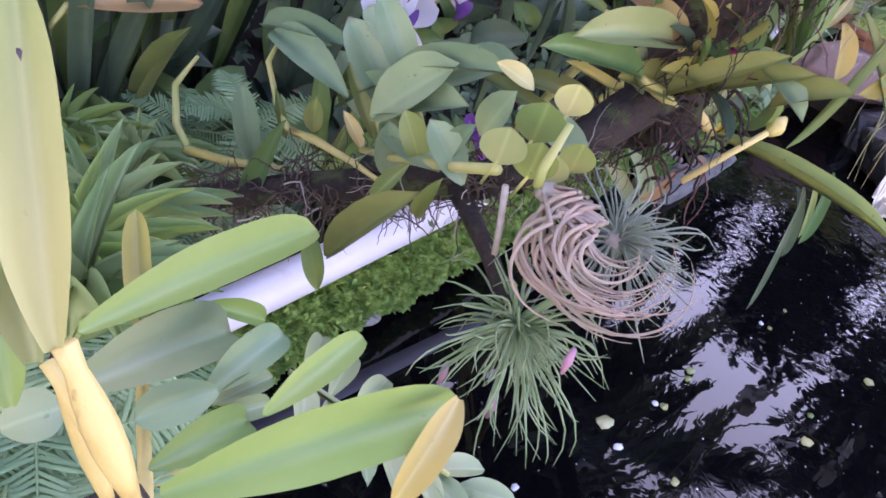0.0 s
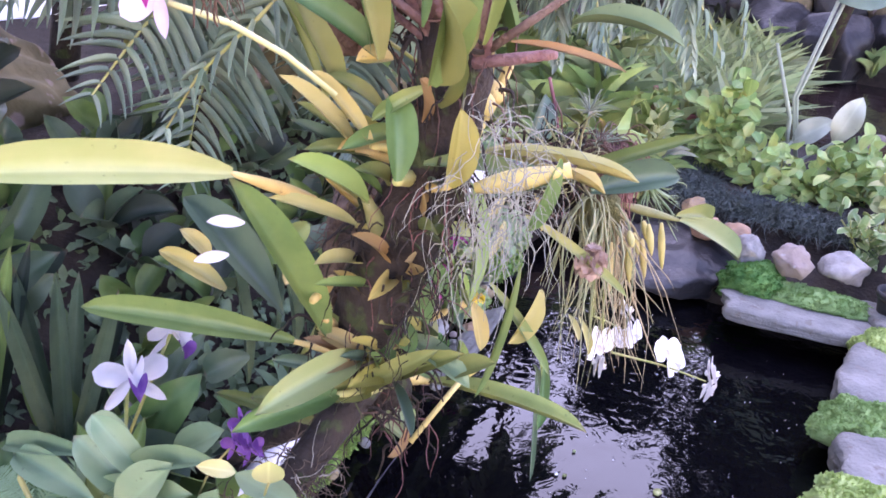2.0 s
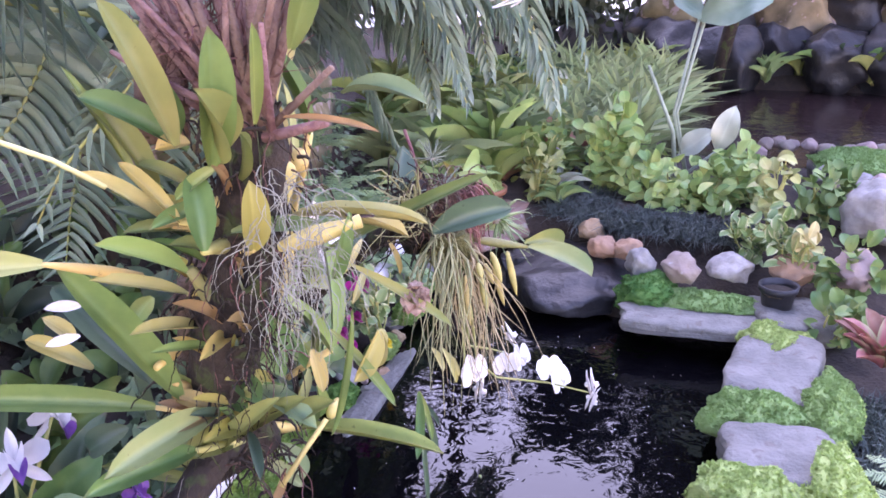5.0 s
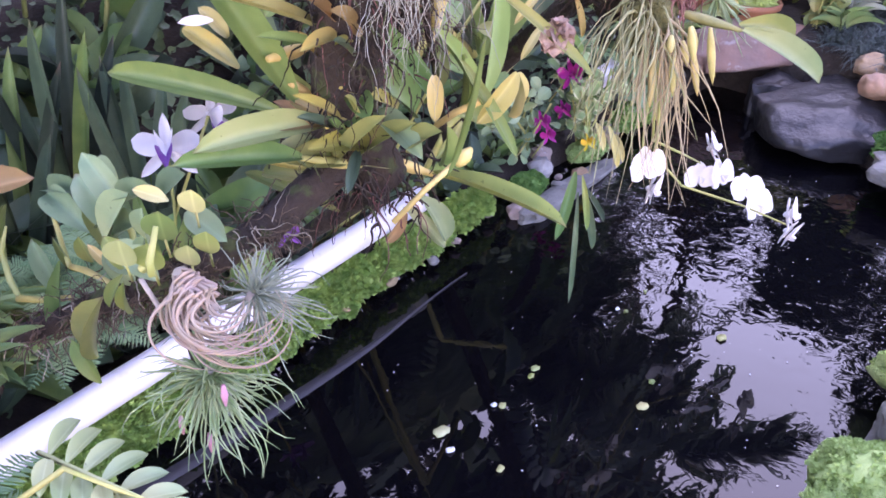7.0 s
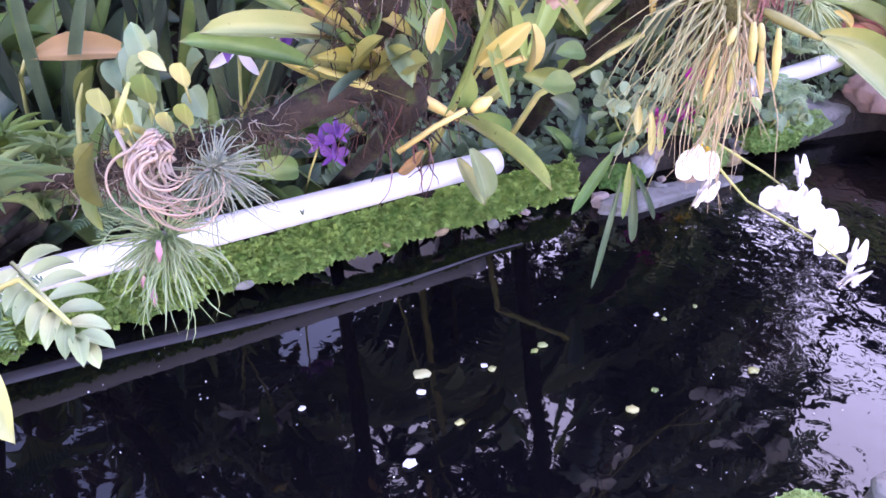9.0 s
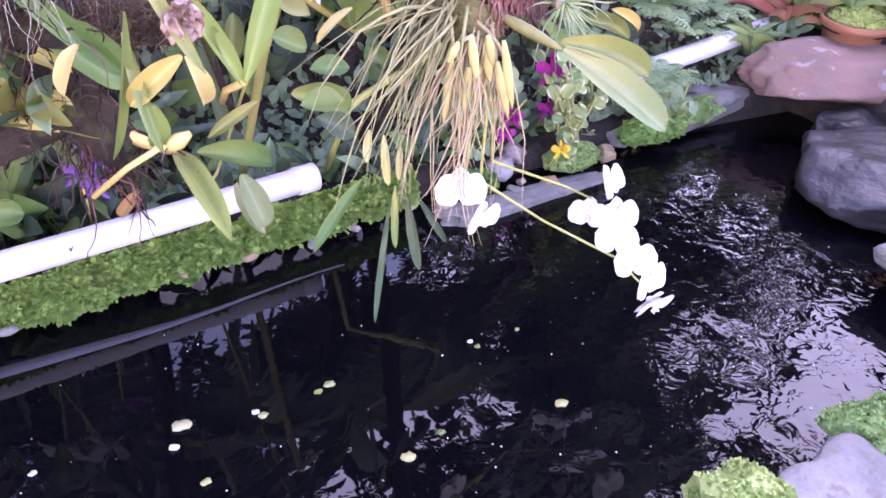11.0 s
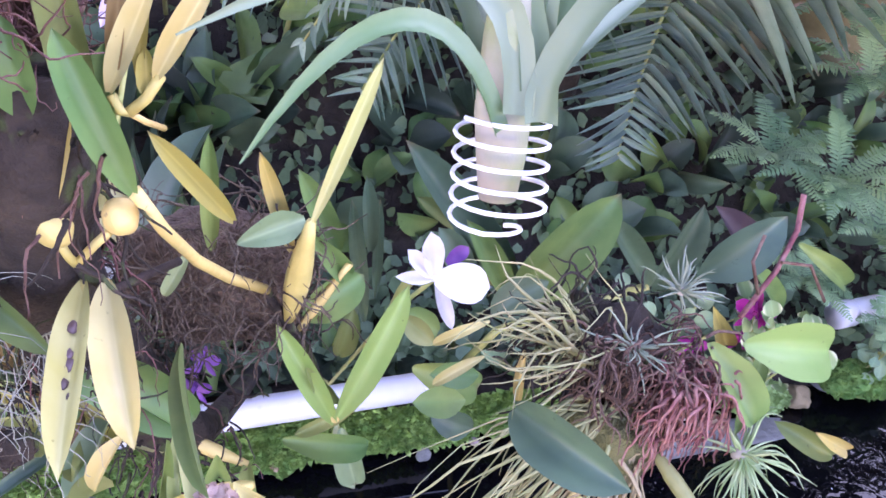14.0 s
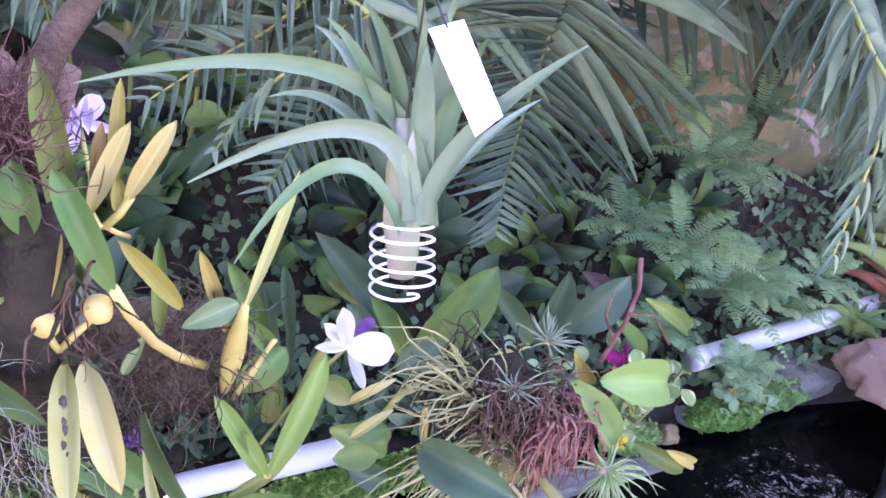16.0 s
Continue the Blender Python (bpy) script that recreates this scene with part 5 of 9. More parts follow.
leaf(shoot_orchid, (0.933, -0.300, 0.428), (1.034, -0.300, 0.414), 0.068, GREEN, "strapflat", (0.0, -0.75, 0.65))
leaf(shoot_orchid, (1.630, -0.300, 0.582), (1.777, -0.300, 0.504), 0.090, GREEN, "strapflat", (0.0, -0.75, 0.65))
leaf(shoot_orchid, (1.506, -0.420, 0.636), (1.391, -0.440, 0.583), 0.031, OLIVE, "strapflat", (0.0, -0.75, 0.65))
leaf(shoot_orchid, (1.401, -0.500, 0.838), (1.454, -0.450, 0.677), 0.036, LIME, "strapflat", (0.0, -0.75, 0.65))
leaf(shoot_orchid, (0.987, -0.200, 0.348), (0.980, -0.200, 0.493), 0.074, GREEN, "strapflat", (0.0, -0.75, 0.65))
leaf(upper_orchid, (1.000, -0.526, 1.303), (0.920, -0.390, 1.400), 0.055, GREEN, "strapflat")
leaf(upper_orchid, (1.000, -0.496, 1.315), (0.950, -0.489, 1.436), 0.060, GREEN, "strapflat")
# more leaves close round the trunk
fill_orchid = thing("cattleya_orchid", (1.1, -0.52, 0.95), "dense orchid leaves, green to yellow, round the trunk", "orchid", "orchids on the trunk")
_f = random.Random(31)
for k in range(34):
    a, z = _f.uniform(2.1, 3.9), _f.uniform(0.64, 1.22)
    c = Vector((1.10 - 0.06 * (z - 0.9), -0.50 - 0.12 * (z - 0.75), z))
    d = Vector((math.cos(a), math.sin(a), _f.uniform(-0.35, 0.75))).normalized()
    ln = _f.uniform(0.07, 0.16)
    b = c + d * 0.07
    mt = _f.choice([GREEN, OLIVE, DARK, YELLOW, OLIVE, GREEN, DARK, BROWN])
    leaf(fill_orchid, b, b + d * ln + Vector((0, 0, 0.02)), _f.uniform(0.018, 0.034), mt, _f.choice(["strap", "strapflat"]), TO_EYE)
    if k % 3 == 0:
        bulb(fill_orchid, c + d * 0.02, b, 0.010, BULB)

# ---- the trunk itself ----
orchid_trunk = thing("tree_fern_trunk", (1.200, -0.464, 0.632), "dark mossy tree fern trunk with mauve leaf stubs and orchids", "trunk")
stalk(orchid_trunk, [(1.340, 0.160, 0.060), (1.300, -0.100, 0.300), (1.240, -0.360, 0.520), (1.200, -0.464, 0.632), (1.120, -0.437, 0.751), (1.080, -0.512, 0.962), (1.080, -0.573, 1.130), (1.100, -0.590, 1.293), (1.100, -0.576, 1.397)], [0.02, 0.022, 0.026, 0.05, 0.065, 0.07, 0.065, 0.06, 0.05], BARK, "trunk", 18)
for k, (q, r) in enumerate((((1.200, -0.464, 0.632), (0.085, 0.085, 0.09)), ((1.120, -0.437, 0.751), (0.085, 0.085, 0.09)), ((1.080, -0.512, 0.962), (0.085, 0.085, 0.09)), ((1.080, -0.573, 1.130), (0.085, 0.085, 0.09)), ((1.100, -0.590, 1.293), (0.085, 0.085, 0.09)))):
    tangle(orchid_trunk, q, r, 60, BARK, 0.0035, 70 + k, "root_mass", 0.25, 0.10)
    tangle(orchid_trunk, q, r, 22, FIBRE, 0.0022, 90 + k, "root_mass", 0.45, 0.14)
for k, (q, r) in enumerate((((1.060, -0.520, 0.800), (0.09, 0.07, 0.10)), ((1.050, -0.560, 0.920), (0.09, 0.07, 0.10)), ((1.040, -0.600, 1.040), (0.09, 0.07, 0.10)))):
    tangle(orchid_trunk, q, r, 42, BARK, 0.0017, 170 + k, "root_mass", 0.3, 0.09)
tangle(orchid_trunk, (0.980, -0.724, 1.199), (0.05, 0.06, 0.08), 110, MOSSGREY, 0.0009, 77, "air_root", 0.3, 0.15)
tangle(orchid_trunk, (1.050, -0.683, 1.070), (0.07, 0.05, 0.06), 40, MOSSGREY, 0.0009, 78, "air_root", 0.4, 0.18)
part("root_core", mesh_from(*rough_ball((1.275, -0.35, 0.90), (0.14, 0.05, 0.13), 19, 0.45, 3), ROOTMAT), orchid_trunk)
tangle(orchid_trunk, (1.28, -0.385, 0.91), (0.15, 0.04, 0.14), 260, ROOTMAT, 0.0020, 86, "root_mass", 0.1, 0.11)
tangle(orchid_trunk, (1.260, -0.430, 1.000), (0.12, 0.05, 0.11), 150, ROOTMAT, 0.0018, 79, "root_mass", 0.1, 0.12)
tangle(orchid_trunk, (1.320, -0.390, 0.880), (0.12, 0.05, 0.10), 100, ROOTMAT, 0.002, 80, "root_mass", 0.1, 0.12)
stalk(orchid_trunk, [(1.060, -0.577, 1.330), (1.050, -0.483, 1.455), (1.040, -0.368, 1.605)], [0.0088, 0.00825, 0.0066], MAUVE, "leaf_stub", 8)
stalk(orchid_trunk, [(1.060, -0.571, 1.347), (1.062, -0.503, 1.475), (1.060, -0.424, 1.629)], [0.0104, 0.00975, 0.0078], MAUVE, "leaf_stub", 8)
stalk(orchid_trunk, [(1.060, -0.581, 1.358), (1.032, -0.538, 1.462), (1.010, -0.484, 1.581)], [0.008, 0.0075, 0.006], MAUVE, "leaf_stub", 8)
stalk(orchid_trunk, [(1.060, -0.586, 1.368), (1.080, -0.532, 1.481), (1.090, -0.473, 1.622)], [0.008, 0.0075, 0.006], MAUVE, "leaf_stub", 8)
stalk(orchid_trunk, [(1.060, -0.576, 1.375), (1.026, -0.566, 1.498), (1.000, -0.550, 1.632)], [0.0112, 0.0105, 0.0084], MAUVE, "leaf_stub", 8)
stalk(orchid_trunk, [(1.060, -0.605, 1.379), (1.062, -0.584, 1.496), (1.060, -0.562, 1.633)], [0.0136, 0.0128, 0.0102], MAUVE, "leaf_stub", 8)
stalk(orchid_trunk, [(1.060, -0.615, 1.371), (1.074, -0.606, 1.492), (1.080, -0.600, 1.635)], [0.0096, 0.0090, 0.0072], MAUVE, "leaf_stub", 8)
stalk(orchid_trunk, [(1.060, -0.620, 1.372), (1.026, -0.625, 1.467), (1.000, -0.625, 1.573)], [0.0096, 0.0090, 0.0072], MAUVE, "leaf_stub", 8)
stalk(orchid_trunk, [(1.060, -0.625, 1.372), (1.050, -0.641, 1.482), (1.040, -0.659, 1.605)], [0.0112, 0.0105, 0.0084], MAUVE, "leaf_stub", 8)
stalk(orchid_trunk, [(1.060, -0.635, 1.364), (1.074, -0.656, 1.468), (1.080, -0.685, 1.589)], [0.0104, 0.00975, 0.0078], MAUVE, "leaf_stub", 8)
stalk(orchid_trunk, [(1.060, -0.645, 1.366), (1.080, -0.681, 1.489), (1.090, -0.727, 1.631)], [0.0096, 0.0090, 0.0072], MAUVE, "leaf_stub", 8)
stalk(orchid_trunk, [(1.060, -0.566, 1.356), (1.014, -0.528, 1.395), (0.980, -0.472, 1.437)], [0.0072, 0.0067, 0.0054], MAUVE, "leaf_stub", 8)
stalk(orchid_trunk, [(1.060, -0.655, 1.340), (1.050, -0.714, 1.387), (1.040, -0.779, 1.440)], [0.0072, 0.0067, 0.0054], MAUVE, "leaf_stub", 8)
stalk(orchid_trunk, [(1.060, -0.577, 1.330), (1.068, -0.471, 1.382), (1.070, -0.341, 1.451)], [0.0064, 0.006, 0.0048], MAUVE, "leaf_stub", 8)
stalk(orchid_trunk, [(1.060, -0.637, 1.319), (1.050, -0.696, 1.335), (1.040, -0.764, 1.354)], [0.0096, 0.0090, 0.0072], MAUVE, "leaf_stub", 8)
stalk(orchid_trunk, [(1.060, -0.585, 1.377), (1.020, -0.587, 1.454), (0.990, -0.581, 1.539)], [0.0096, 0.0090, 0.0072], MAUVE, "leaf_stub", 8)
stalk(orchid_trunk, [(1.060, -0.583, 1.354), (1.009, -0.685, 1.489), (0.972, -0.755, 1.636)], [0.0078, 0.0070, 0.0047], MAUVE, "leaf_stub", 6)
stalk(orchid_trunk, [(1.060, -0.581, 1.356), (1.044, -0.616, 1.455), (1.029, -0.633, 1.582)], [0.0068, 0.0061, 0.0041], MAUVE, "leaf_stub", 6)
stalk(orchid_trunk, [(1.060, -0.571, 1.316), (1.036, -0.532, 1.481), (1.017, -0.492, 1.644)], [0.0061, 0.0055, 0.0036], MAUVE, "leaf_stub", 6)
stalk(orchid_trunk, [(1.060, -0.572, 1.345), (1.054, -0.539, 1.406), (1.047, -0.487, 1.487)], [0.0053, 0.0047, 0.0032], MAUVE, "leaf_stub", 6)
stalk(orchid_trunk, [(1.060, -0.594, 1.336), (1.078, -0.596, 1.447), (1.086, -0.626, 1.574)], [0.0076, 0.0068, 0.0046], MAUVE, "leaf_stub", 6)
stalk(orchid_trunk, [(1.060, -0.568, 1.333), (1.081, -0.639, 1.451), (1.092, -0.711, 1.580)], [0.0058, 0.0052, 0.0035], MAUVE, "leaf_stub", 6)
stalk(orchid_trunk, [(1.060, -0.645, 1.333), (1.013, -0.585, 1.463), (0.979, -0.533, 1.594)], [0.0085, 0.0077, 0.0051], MAUVE, "leaf_stub", 6)
stalk(orchid_trunk, [(1.060, -0.626, 1.362), (1.044, -0.632, 1.420), (1.031, -0.657, 1.508)], [0.0084, 0.0075, 0.0050], MAUVE, "leaf_stub", 6)
stalk(orchid_trunk, [(1.060, -0.612, 1.332), (1.045, -0.591, 1.482), (1.031, -0.584, 1.639)], [0.0086, 0.0078, 0.0052], MAUVE, "leaf_stub", 6)
stalk(orchid_trunk, [(1.060, -0.585, 1.347), (1.038, -0.516, 1.456), (1.019, -0.407, 1.590)], [0.0061, 0.0055, 0.0036], MAUVE, "leaf_stub", 6)
stalk(orchid_trunk, [(1.060, -0.646, 1.322), (1.058, -0.548, 1.452), (1.053, -0.450, 1.583)], [0.0057, 0.0051, 0.0034], MAUVE, "leaf_stub", 6)
stalk(orchid_trunk, [(1.060, -0.633, 1.364), (1.031, -0.582, 1.486), (1.008, -0.521, 1.645)], [0.0081, 0.0073, 0.0048], MAUVE, "leaf_stub", 6)
stalk(orchid_trunk, [(1.060, -0.583, 1.351), (1.051, -0.554, 1.450), (1.042, -0.545, 1.579)], [0.0067, 0.0060, 0.0040], MAUVE, "leaf_stub", 6)
stalk(orchid_trunk, [(1.060, -0.570, 1.338), (1.070, -0.503, 1.437), (1.073, -0.411, 1.559)], [0.0064, 0.0058, 0.0039], MAUVE, "leaf_stub", 6)
stalk(orchid_trunk, [(1.060, -0.653, 1.345), (1.034, -0.561, 1.484), (1.014, -0.430, 1.642)], [0.0056, 0.0050, 0.0033], MAUVE, "leaf_stub", 6)
stalk(orchid_trunk, [(1.060, -0.596, 1.320), (1.020, -0.661, 1.495), (0.989, -0.749, 1.653)], [0.0083, 0.0075, 0.0050], MAUVE, "leaf_stub", 6)
stalk(orchid_trunk, [(1.060, -0.653, 1.323), (1.017, -0.674, 1.426), (0.985, -0.695, 1.509)], [0.0073, 0.0066, 0.0044], MAUVE, "leaf_stub", 6)
stalk(orchid_trunk, [(1.060, -0.569, 1.359), (1.015, -0.610, 1.455), (0.982, -0.642, 1.579)], [0.0069, 0.0062, 0.0041], MAUVE, "leaf_stub", 6)
stalk(orchid_trunk, [(1.060, -0.605, 1.344), (1.062, -0.520, 1.446), (1.060, -0.427, 1.574)], [0.0079, 0.0071, 0.0047], MAUVE, "leaf_stub", 6)
stalk(orchid_trunk, [(1.060, -0.596, 1.329), (1.011, -0.567, 1.474), (0.975, -0.513, 1.617)], [0.0068, 0.0061, 0.0041], MAUVE, "leaf_stub", 6)
stalk(orchid_trunk, [(1.060, -0.620, 1.319), (1.010, -0.549, 1.460), (0.973, -0.440, 1.589)], [0.0067, 0.0061, 0.0040], MAUVE, "leaf_stub", 6)
stalk(orchid_trunk, [(1.060, -0.610, 1.330), (1.046, -0.634, 1.476), (1.034, -0.651, 1.622)], [0.0059, 0.0053, 0.0036], MAUVE, "leaf_stub", 6)
for q, r in (((1.060, -0.561, 1.507), 0.06), ((1.080, -0.583, 1.463), 0.055)):
    tangle(orchid_trunk, q, (r, r, r), 80, FIBRE, 0.0016, 84, "fibre", -0.2, 0.12)
stalk(orchid_trunk, [(1.113, -0.500, 1.368), (1.110, -0.480, 1.482), (1.162, -0.450, 1.562), (1.227, -0.420, 1.642)], [0.022, 0.024, 0.02, 0.014], FIBRE, "leaf_stub", 10)
stalk(orchid_trunk, [(1.081, -0.450, 1.300), (1.090, -0.450, 1.405), (1.102, -0.450, 1.510)], [0.02, 0.022, 0.02], MAUVE, "leaf_stub", 10)
stalk(orchid_trunk, [(1.091, -0.420, 1.313), (1.134, -0.420, 1.412), (1.164, -0.420, 1.501)], [0.018, 0.02, 0.018], MAUVE, "leaf_stub", 10)
stalk(orchid_trunk, [(1.074, -0.400, 1.300), (1.072, -0.420, 1.430), (1.075, -0.450, 1.520)], [0.03, 0.03, 0.03], MAUVE, "leaf_stub", 10)
tangle(orchid_trunk, (1.096, -0.460, 1.418), (0.07, 0.04, 0.09), 130, FIBRE, 0.0013, 85, "fibre", -0.1, 0.06)

# ---- second mount ----
orchid_mount = thing("orchid_mount", (1.850, -0.600, 0.950), "bark mount wrapped in red-brown shreds above the pond", "mount")
part("core", mesh_from(*rough_ball((1.855, -0.60, 0.93), (0.075, 0.07, 0.09), 9, 0.35, 3), BARK), orchid_mount)
stalk(orchid_mount, [(2.100, 0.250, 0.100), (2.050, -0.050, 0.500), (1.930, -0.400, 0.820), (1.870, -0.550, 0.920)], [0.03, 0.03, 0.028, 0.03], BARK, "branch", 10)
tangle(orchid_mount, (1.86, -0.66, 0.985), (0.09, 0.05, 0.07), 260, FIBRE, 0.0026, 101, "bark_fibre", 0.25, 0.08)
tangle(orchid_mount, (1.915, -0.70, 0.96), (0.06, 0.04, 0.06), 260, RUSTY, 0.0030, 102, "bark_fibre", 0.5, 0.085)
tangle(orchid_mount, (1.80, -0.58, 0.96), (0.07, 0.05, 0.07), 120, BARK, 0.003, 103, "root_mass", 0.1, 0.12)
part("moss", mesh_from(*rough_ball((1.84, -0.69, 0.855), (0.07, 0.05, 0.06), 12, 0.5, 3), MOSSDULL), orchid_mount)
grassy_orchid = thing("grass_leaved_orchid", (1.820, -0.680, 0.900), "orchid with thin grassy leaves hanging over the pond", "orchid")
spray(grassy_orchid, (1.82, -0.67, 0.90), [(1.509, -0.720, 0.658), (1.578, -0.720, 0.613), (1.649, -0.750, 0.563), (1.704, -0.780, 0.616), (1.564, -0.700, 0.724)], 48, 0.0032, SPINE, 5)
spray(grassy_orchid, (1.80, -0.60, 0.97), [(1.631, -0.620, 1.093), (1.678, -0.620, 0.971), (1.710, -0.600, 1.089), (1.631, -0.620, 1.000), (1.696, -0.660, 0.915)], 60, 0.0028, SPINE, 6, "thin_leaves", 0.03)
spray(grassy_orchid, (1.84, -0.72, 0.86), [(1.657, -0.800, 0.600), (1.725, -0.800, 0.682), (1.786, -0.800, 0.693), (1.730, -0.820, 0.511), (1.806, -0.820, 0.497)], 46, 0.003, BROWNY, 7, "dry_leaves", 0.03)
leaf(grassy_orchid, (1.632, -0.660, 0.544), (1.509, -0.700, 0.429), 0.030, GREEN, "strapflat")
leaf(grassy_orchid, (1.722, -0.620, 0.445), (1.673, -0.660, 0.157), 0.018, DARK, "strapflat")
leaf(grassy_orchid, (1.775, -0.600, 0.436), (1.795, -0.640, 0.257), 0.028, DARK, "strapflat")
leaf(grassy_orchid, (1.734, -0.620, 0.485), (1.718, -0.660, 0.353), 0.020, GREEN, "strapflat")
leaf(grassy_orchid, (1.816, -0.580, 0.414), (1.877, -0.620, 0.298), 0.020, DARK, "strapflat")
leaf(grassy_orchid, (1.648, -0.720, 0.671), (1.640, -0.760, 0.583), 0.020, CREAM, "strapflat")
leaf(grassy_orchid, (1.628, -0.700, 0.677), (1.603, -0.740, 0.630), 0.020, CREAM, "strapflat")
leaf(grassy_orchid, (1.686, -0.720, 0.639), (1.662, -0.760, 0.590), 0.016, CREAM, "strapflat")
mount_orchid = thing("cattleya_orchid", (1.900, -0.720, 0.900), "orchid with fat yellow bulbs and broad leaves on the bark mount", "orchid")
leaf(mount_orchid, (1.662, -0.699, 0.966), (1.753, -0.868, 1.013), 0.085, DARK, "strapflat")
leaf(mount_orchid, (1.930, -0.865, 0.855), (2.081, -1.011, 0.731), 0.074, GREY, "strapflat")
leaf(mount_orchid, (1.930, -0.855, 0.865), (2.105, -0.920, 0.799), 0.060, OLIVE, "strap")
bulb(mount_orchid, (1.880, -0.720, 0.880), (1.930, -0.865, 0.855), 0.012, DARKBULB, waist=0.35)
bulb(mount_orchid, (1.774, -0.740, 0.818), (1.754, -0.760, 0.690), 0.009, PALEBULB, waist=0.05)
bulb(mount_orchid, (1.787, -0.780, 0.810), (1.773, -0.800, 0.728), 0.009, PALEBULB, waist=0.05)
bulb(mount_orchid, (1.834, -0.800, 0.821), (1.861, -0.820, 0.709), 0.009, PALEBULB, waist=0.05)
bulb(mount_orchid, (1.821, -0.780, 0.837), (1.824, -0.800, 0.782), 0.009, PALEBULB, waist=0.05)
bulb(mount_orchid, (1.759, -0.780, 0.861), (1.728, -0.800, 0.835), 0.009, PALEBULB, waist=0.05)
bulb(mount_orchid, (1.814, -0.840, 0.879), (1.837, -0.860, 0.752), 0.009, PALEBULB, waist=0.05)
bulb(mount_orchid, (1.758, -0.820, 0.888), (1.765, -0.840, 0.812), 0.009, PALEBULB, waist=0.05)
bulb(mount_orchid, (1.807, -0.800, 0.876), (1.812, -0.820, 0.823), 0.009, PALEBULB, waist=0.05)
leaf(mount_orchid, (1.943, -0.660, 1.032), (2.011, -0.740, 0.941), 0.064, GREEN, "strapflat", (0.0, -0.75, 0.65))
leaf(mount_orchid, (2.003, -0.660, 1.024), (2.155, -0.660, 0.998), 0.101, SPRING, "strapflat", (0.0, -0.75, 0.65))
leaf(mount_orchid, (2.106, -0.600, 0.933), (1.981, -0.750, 0.932), 0.030, GREEN, "strap")
leaf(mount_orchid, (2.031, -0.600, 0.954), (1.958, -0.620, 1.064), 0.030, YELLOW, "oval")
leaf(mount_orchid, (2.250, -0.700, 0.775), (2.151, -0.650, 0.814), 0.045, OLIVE, "strap")
leaf(mount_orchid, (2.271, -0.700, 0.788), (2.183, -0.700, 0.848), 0.030, YELLOW, "strap")
leaf(mount_orchid, (2.089, -0.400, 0.904), (2.209, -0.400, 1.041), 0.087, DARK, "oval", (0.0, -0.75, 0.65))
leaf(mount_orchid, (2.359, -0.300, 0.885), (2.524, -0.300, 0.764), 0.050, GREEN, "strap")
stalk(mount_orchid, [(2.125, -0.500, 0.904), (2.195, -0.450, 0.961), (2.223, -0.420, 1.027), (2.218, -0.400, 1.088)], 0.005, RUSTY, "stem", 8)
stalk(mount_orchid, [(2.198, -0.450, 0.982), (2.290, -0.420, 0.942), (2.364, -0.420, 0.848)], 0.003, RUSTY, "stem", 8)
stalk(mount_orchid, [(2.155, -0.480, 0.938), (2.113, -0.480, 1.015), (2.138, -0.450, 1.044)], 0.003, RUSTY, "stem", 8)
leaf(mount_orchid, (1.686, -0.500, 0.841), (1.608, -0.500, 0.776), 0.024, CREAM, "strap")
leaf(mount_orchid, (1.681, -0.500, 0.924), (1.602, -0.480, 0.854), 0.022, CREAM, "strap")
leaf(mount_orchid, (1.617, -0.450, 0.818), (1.569, -0.400, 0.837), 0.040, OLIVE, "oval")
leaf(mount_orchid, (1.728, -0.400, 0.670), (1.634, -0.400, 0.680), 0.050, GREEN, "oval")
leaf(mount_orchid, (1.727, -0.550, 0.910), (1.728, -0.580, 0.820), 0.020, YELLOW, "strap")
leaf(mount_orchid, (1.784, -0.450, 0.957), (1.701, -0.450, 0.882), 0.060, DARK, "oval")
leaf(mount_orchid, (1.744, -0.400, 0.504), (1.646, -0.400, 0.566), 0.060, DARK, "oval")
leaf(mount_orchid, (1.715, -0.400, 0.595), (1.611, -0.400, 0.600), 0.060, GREEN, "oval")
broad_orchid = thing("broad_leaved_orchid", (1.600, -0.100, 0.850), "orchid with broad dark green leaves in the shade", "orchid")
leaf(broad_orchid, (1.867, -0.150, 0.635), (1.594, -0.150, 1.020), 0.090, DARK, "strapflat", (-0.100, -0.700, 0.700))
leaf(broad_orchid, (1.853, -0.200, 0.669), (2.009, -0.200, 0.934), 0.130, GREEN, "strapflat", (-0.100, -0.700, 0.700))
leaf(broad_orchid, (1.893, -0.150, 0.633), (2.031, -0.150, 0.809), 0.080, GREEN, "strapflat", (-0.100, -0.700, 0.700))
leaf(broad_orchid, (1.834, -0.200, 0.671), (1.716, -0.200, 0.877), 0.060, GREEN, "strapflat", (-0.100, -0.700, 0.700))
leaf(broad_orchid, (2.211, -0.100, 0.582), (2.052, -0.100, 0.796), 0.070, DARK, "strapflat", (-0.100, -0.700, 0.700))
leaf(broad_orchid, (2.262, -0.050, 0.529), (2.310, -0.050, 0.780), 0.090, DARK, "strapflat", (-0.100, -0.700, 0.700))
leaf(broad_orchid, (2.706, 0.000, 0.366), (2.547, 0.000, 0.544), 0.060, GREEN, "strapflat", (-0.100, -0.700, 0.700))
leaf(broad_orchid, (2.674, 0.100, 0.400), (2.457, 0.100, 0.652), 0.100, PURPLELEAF, "strapflat", (-0.100, -0.700, 0.700))
leaf(broad_orchid, (1.626, 0.100, 0.375), (1.612, 0.100, 0.688), 0.030, DARK, "strapflat", (-0.100, -0.700, 0.700))
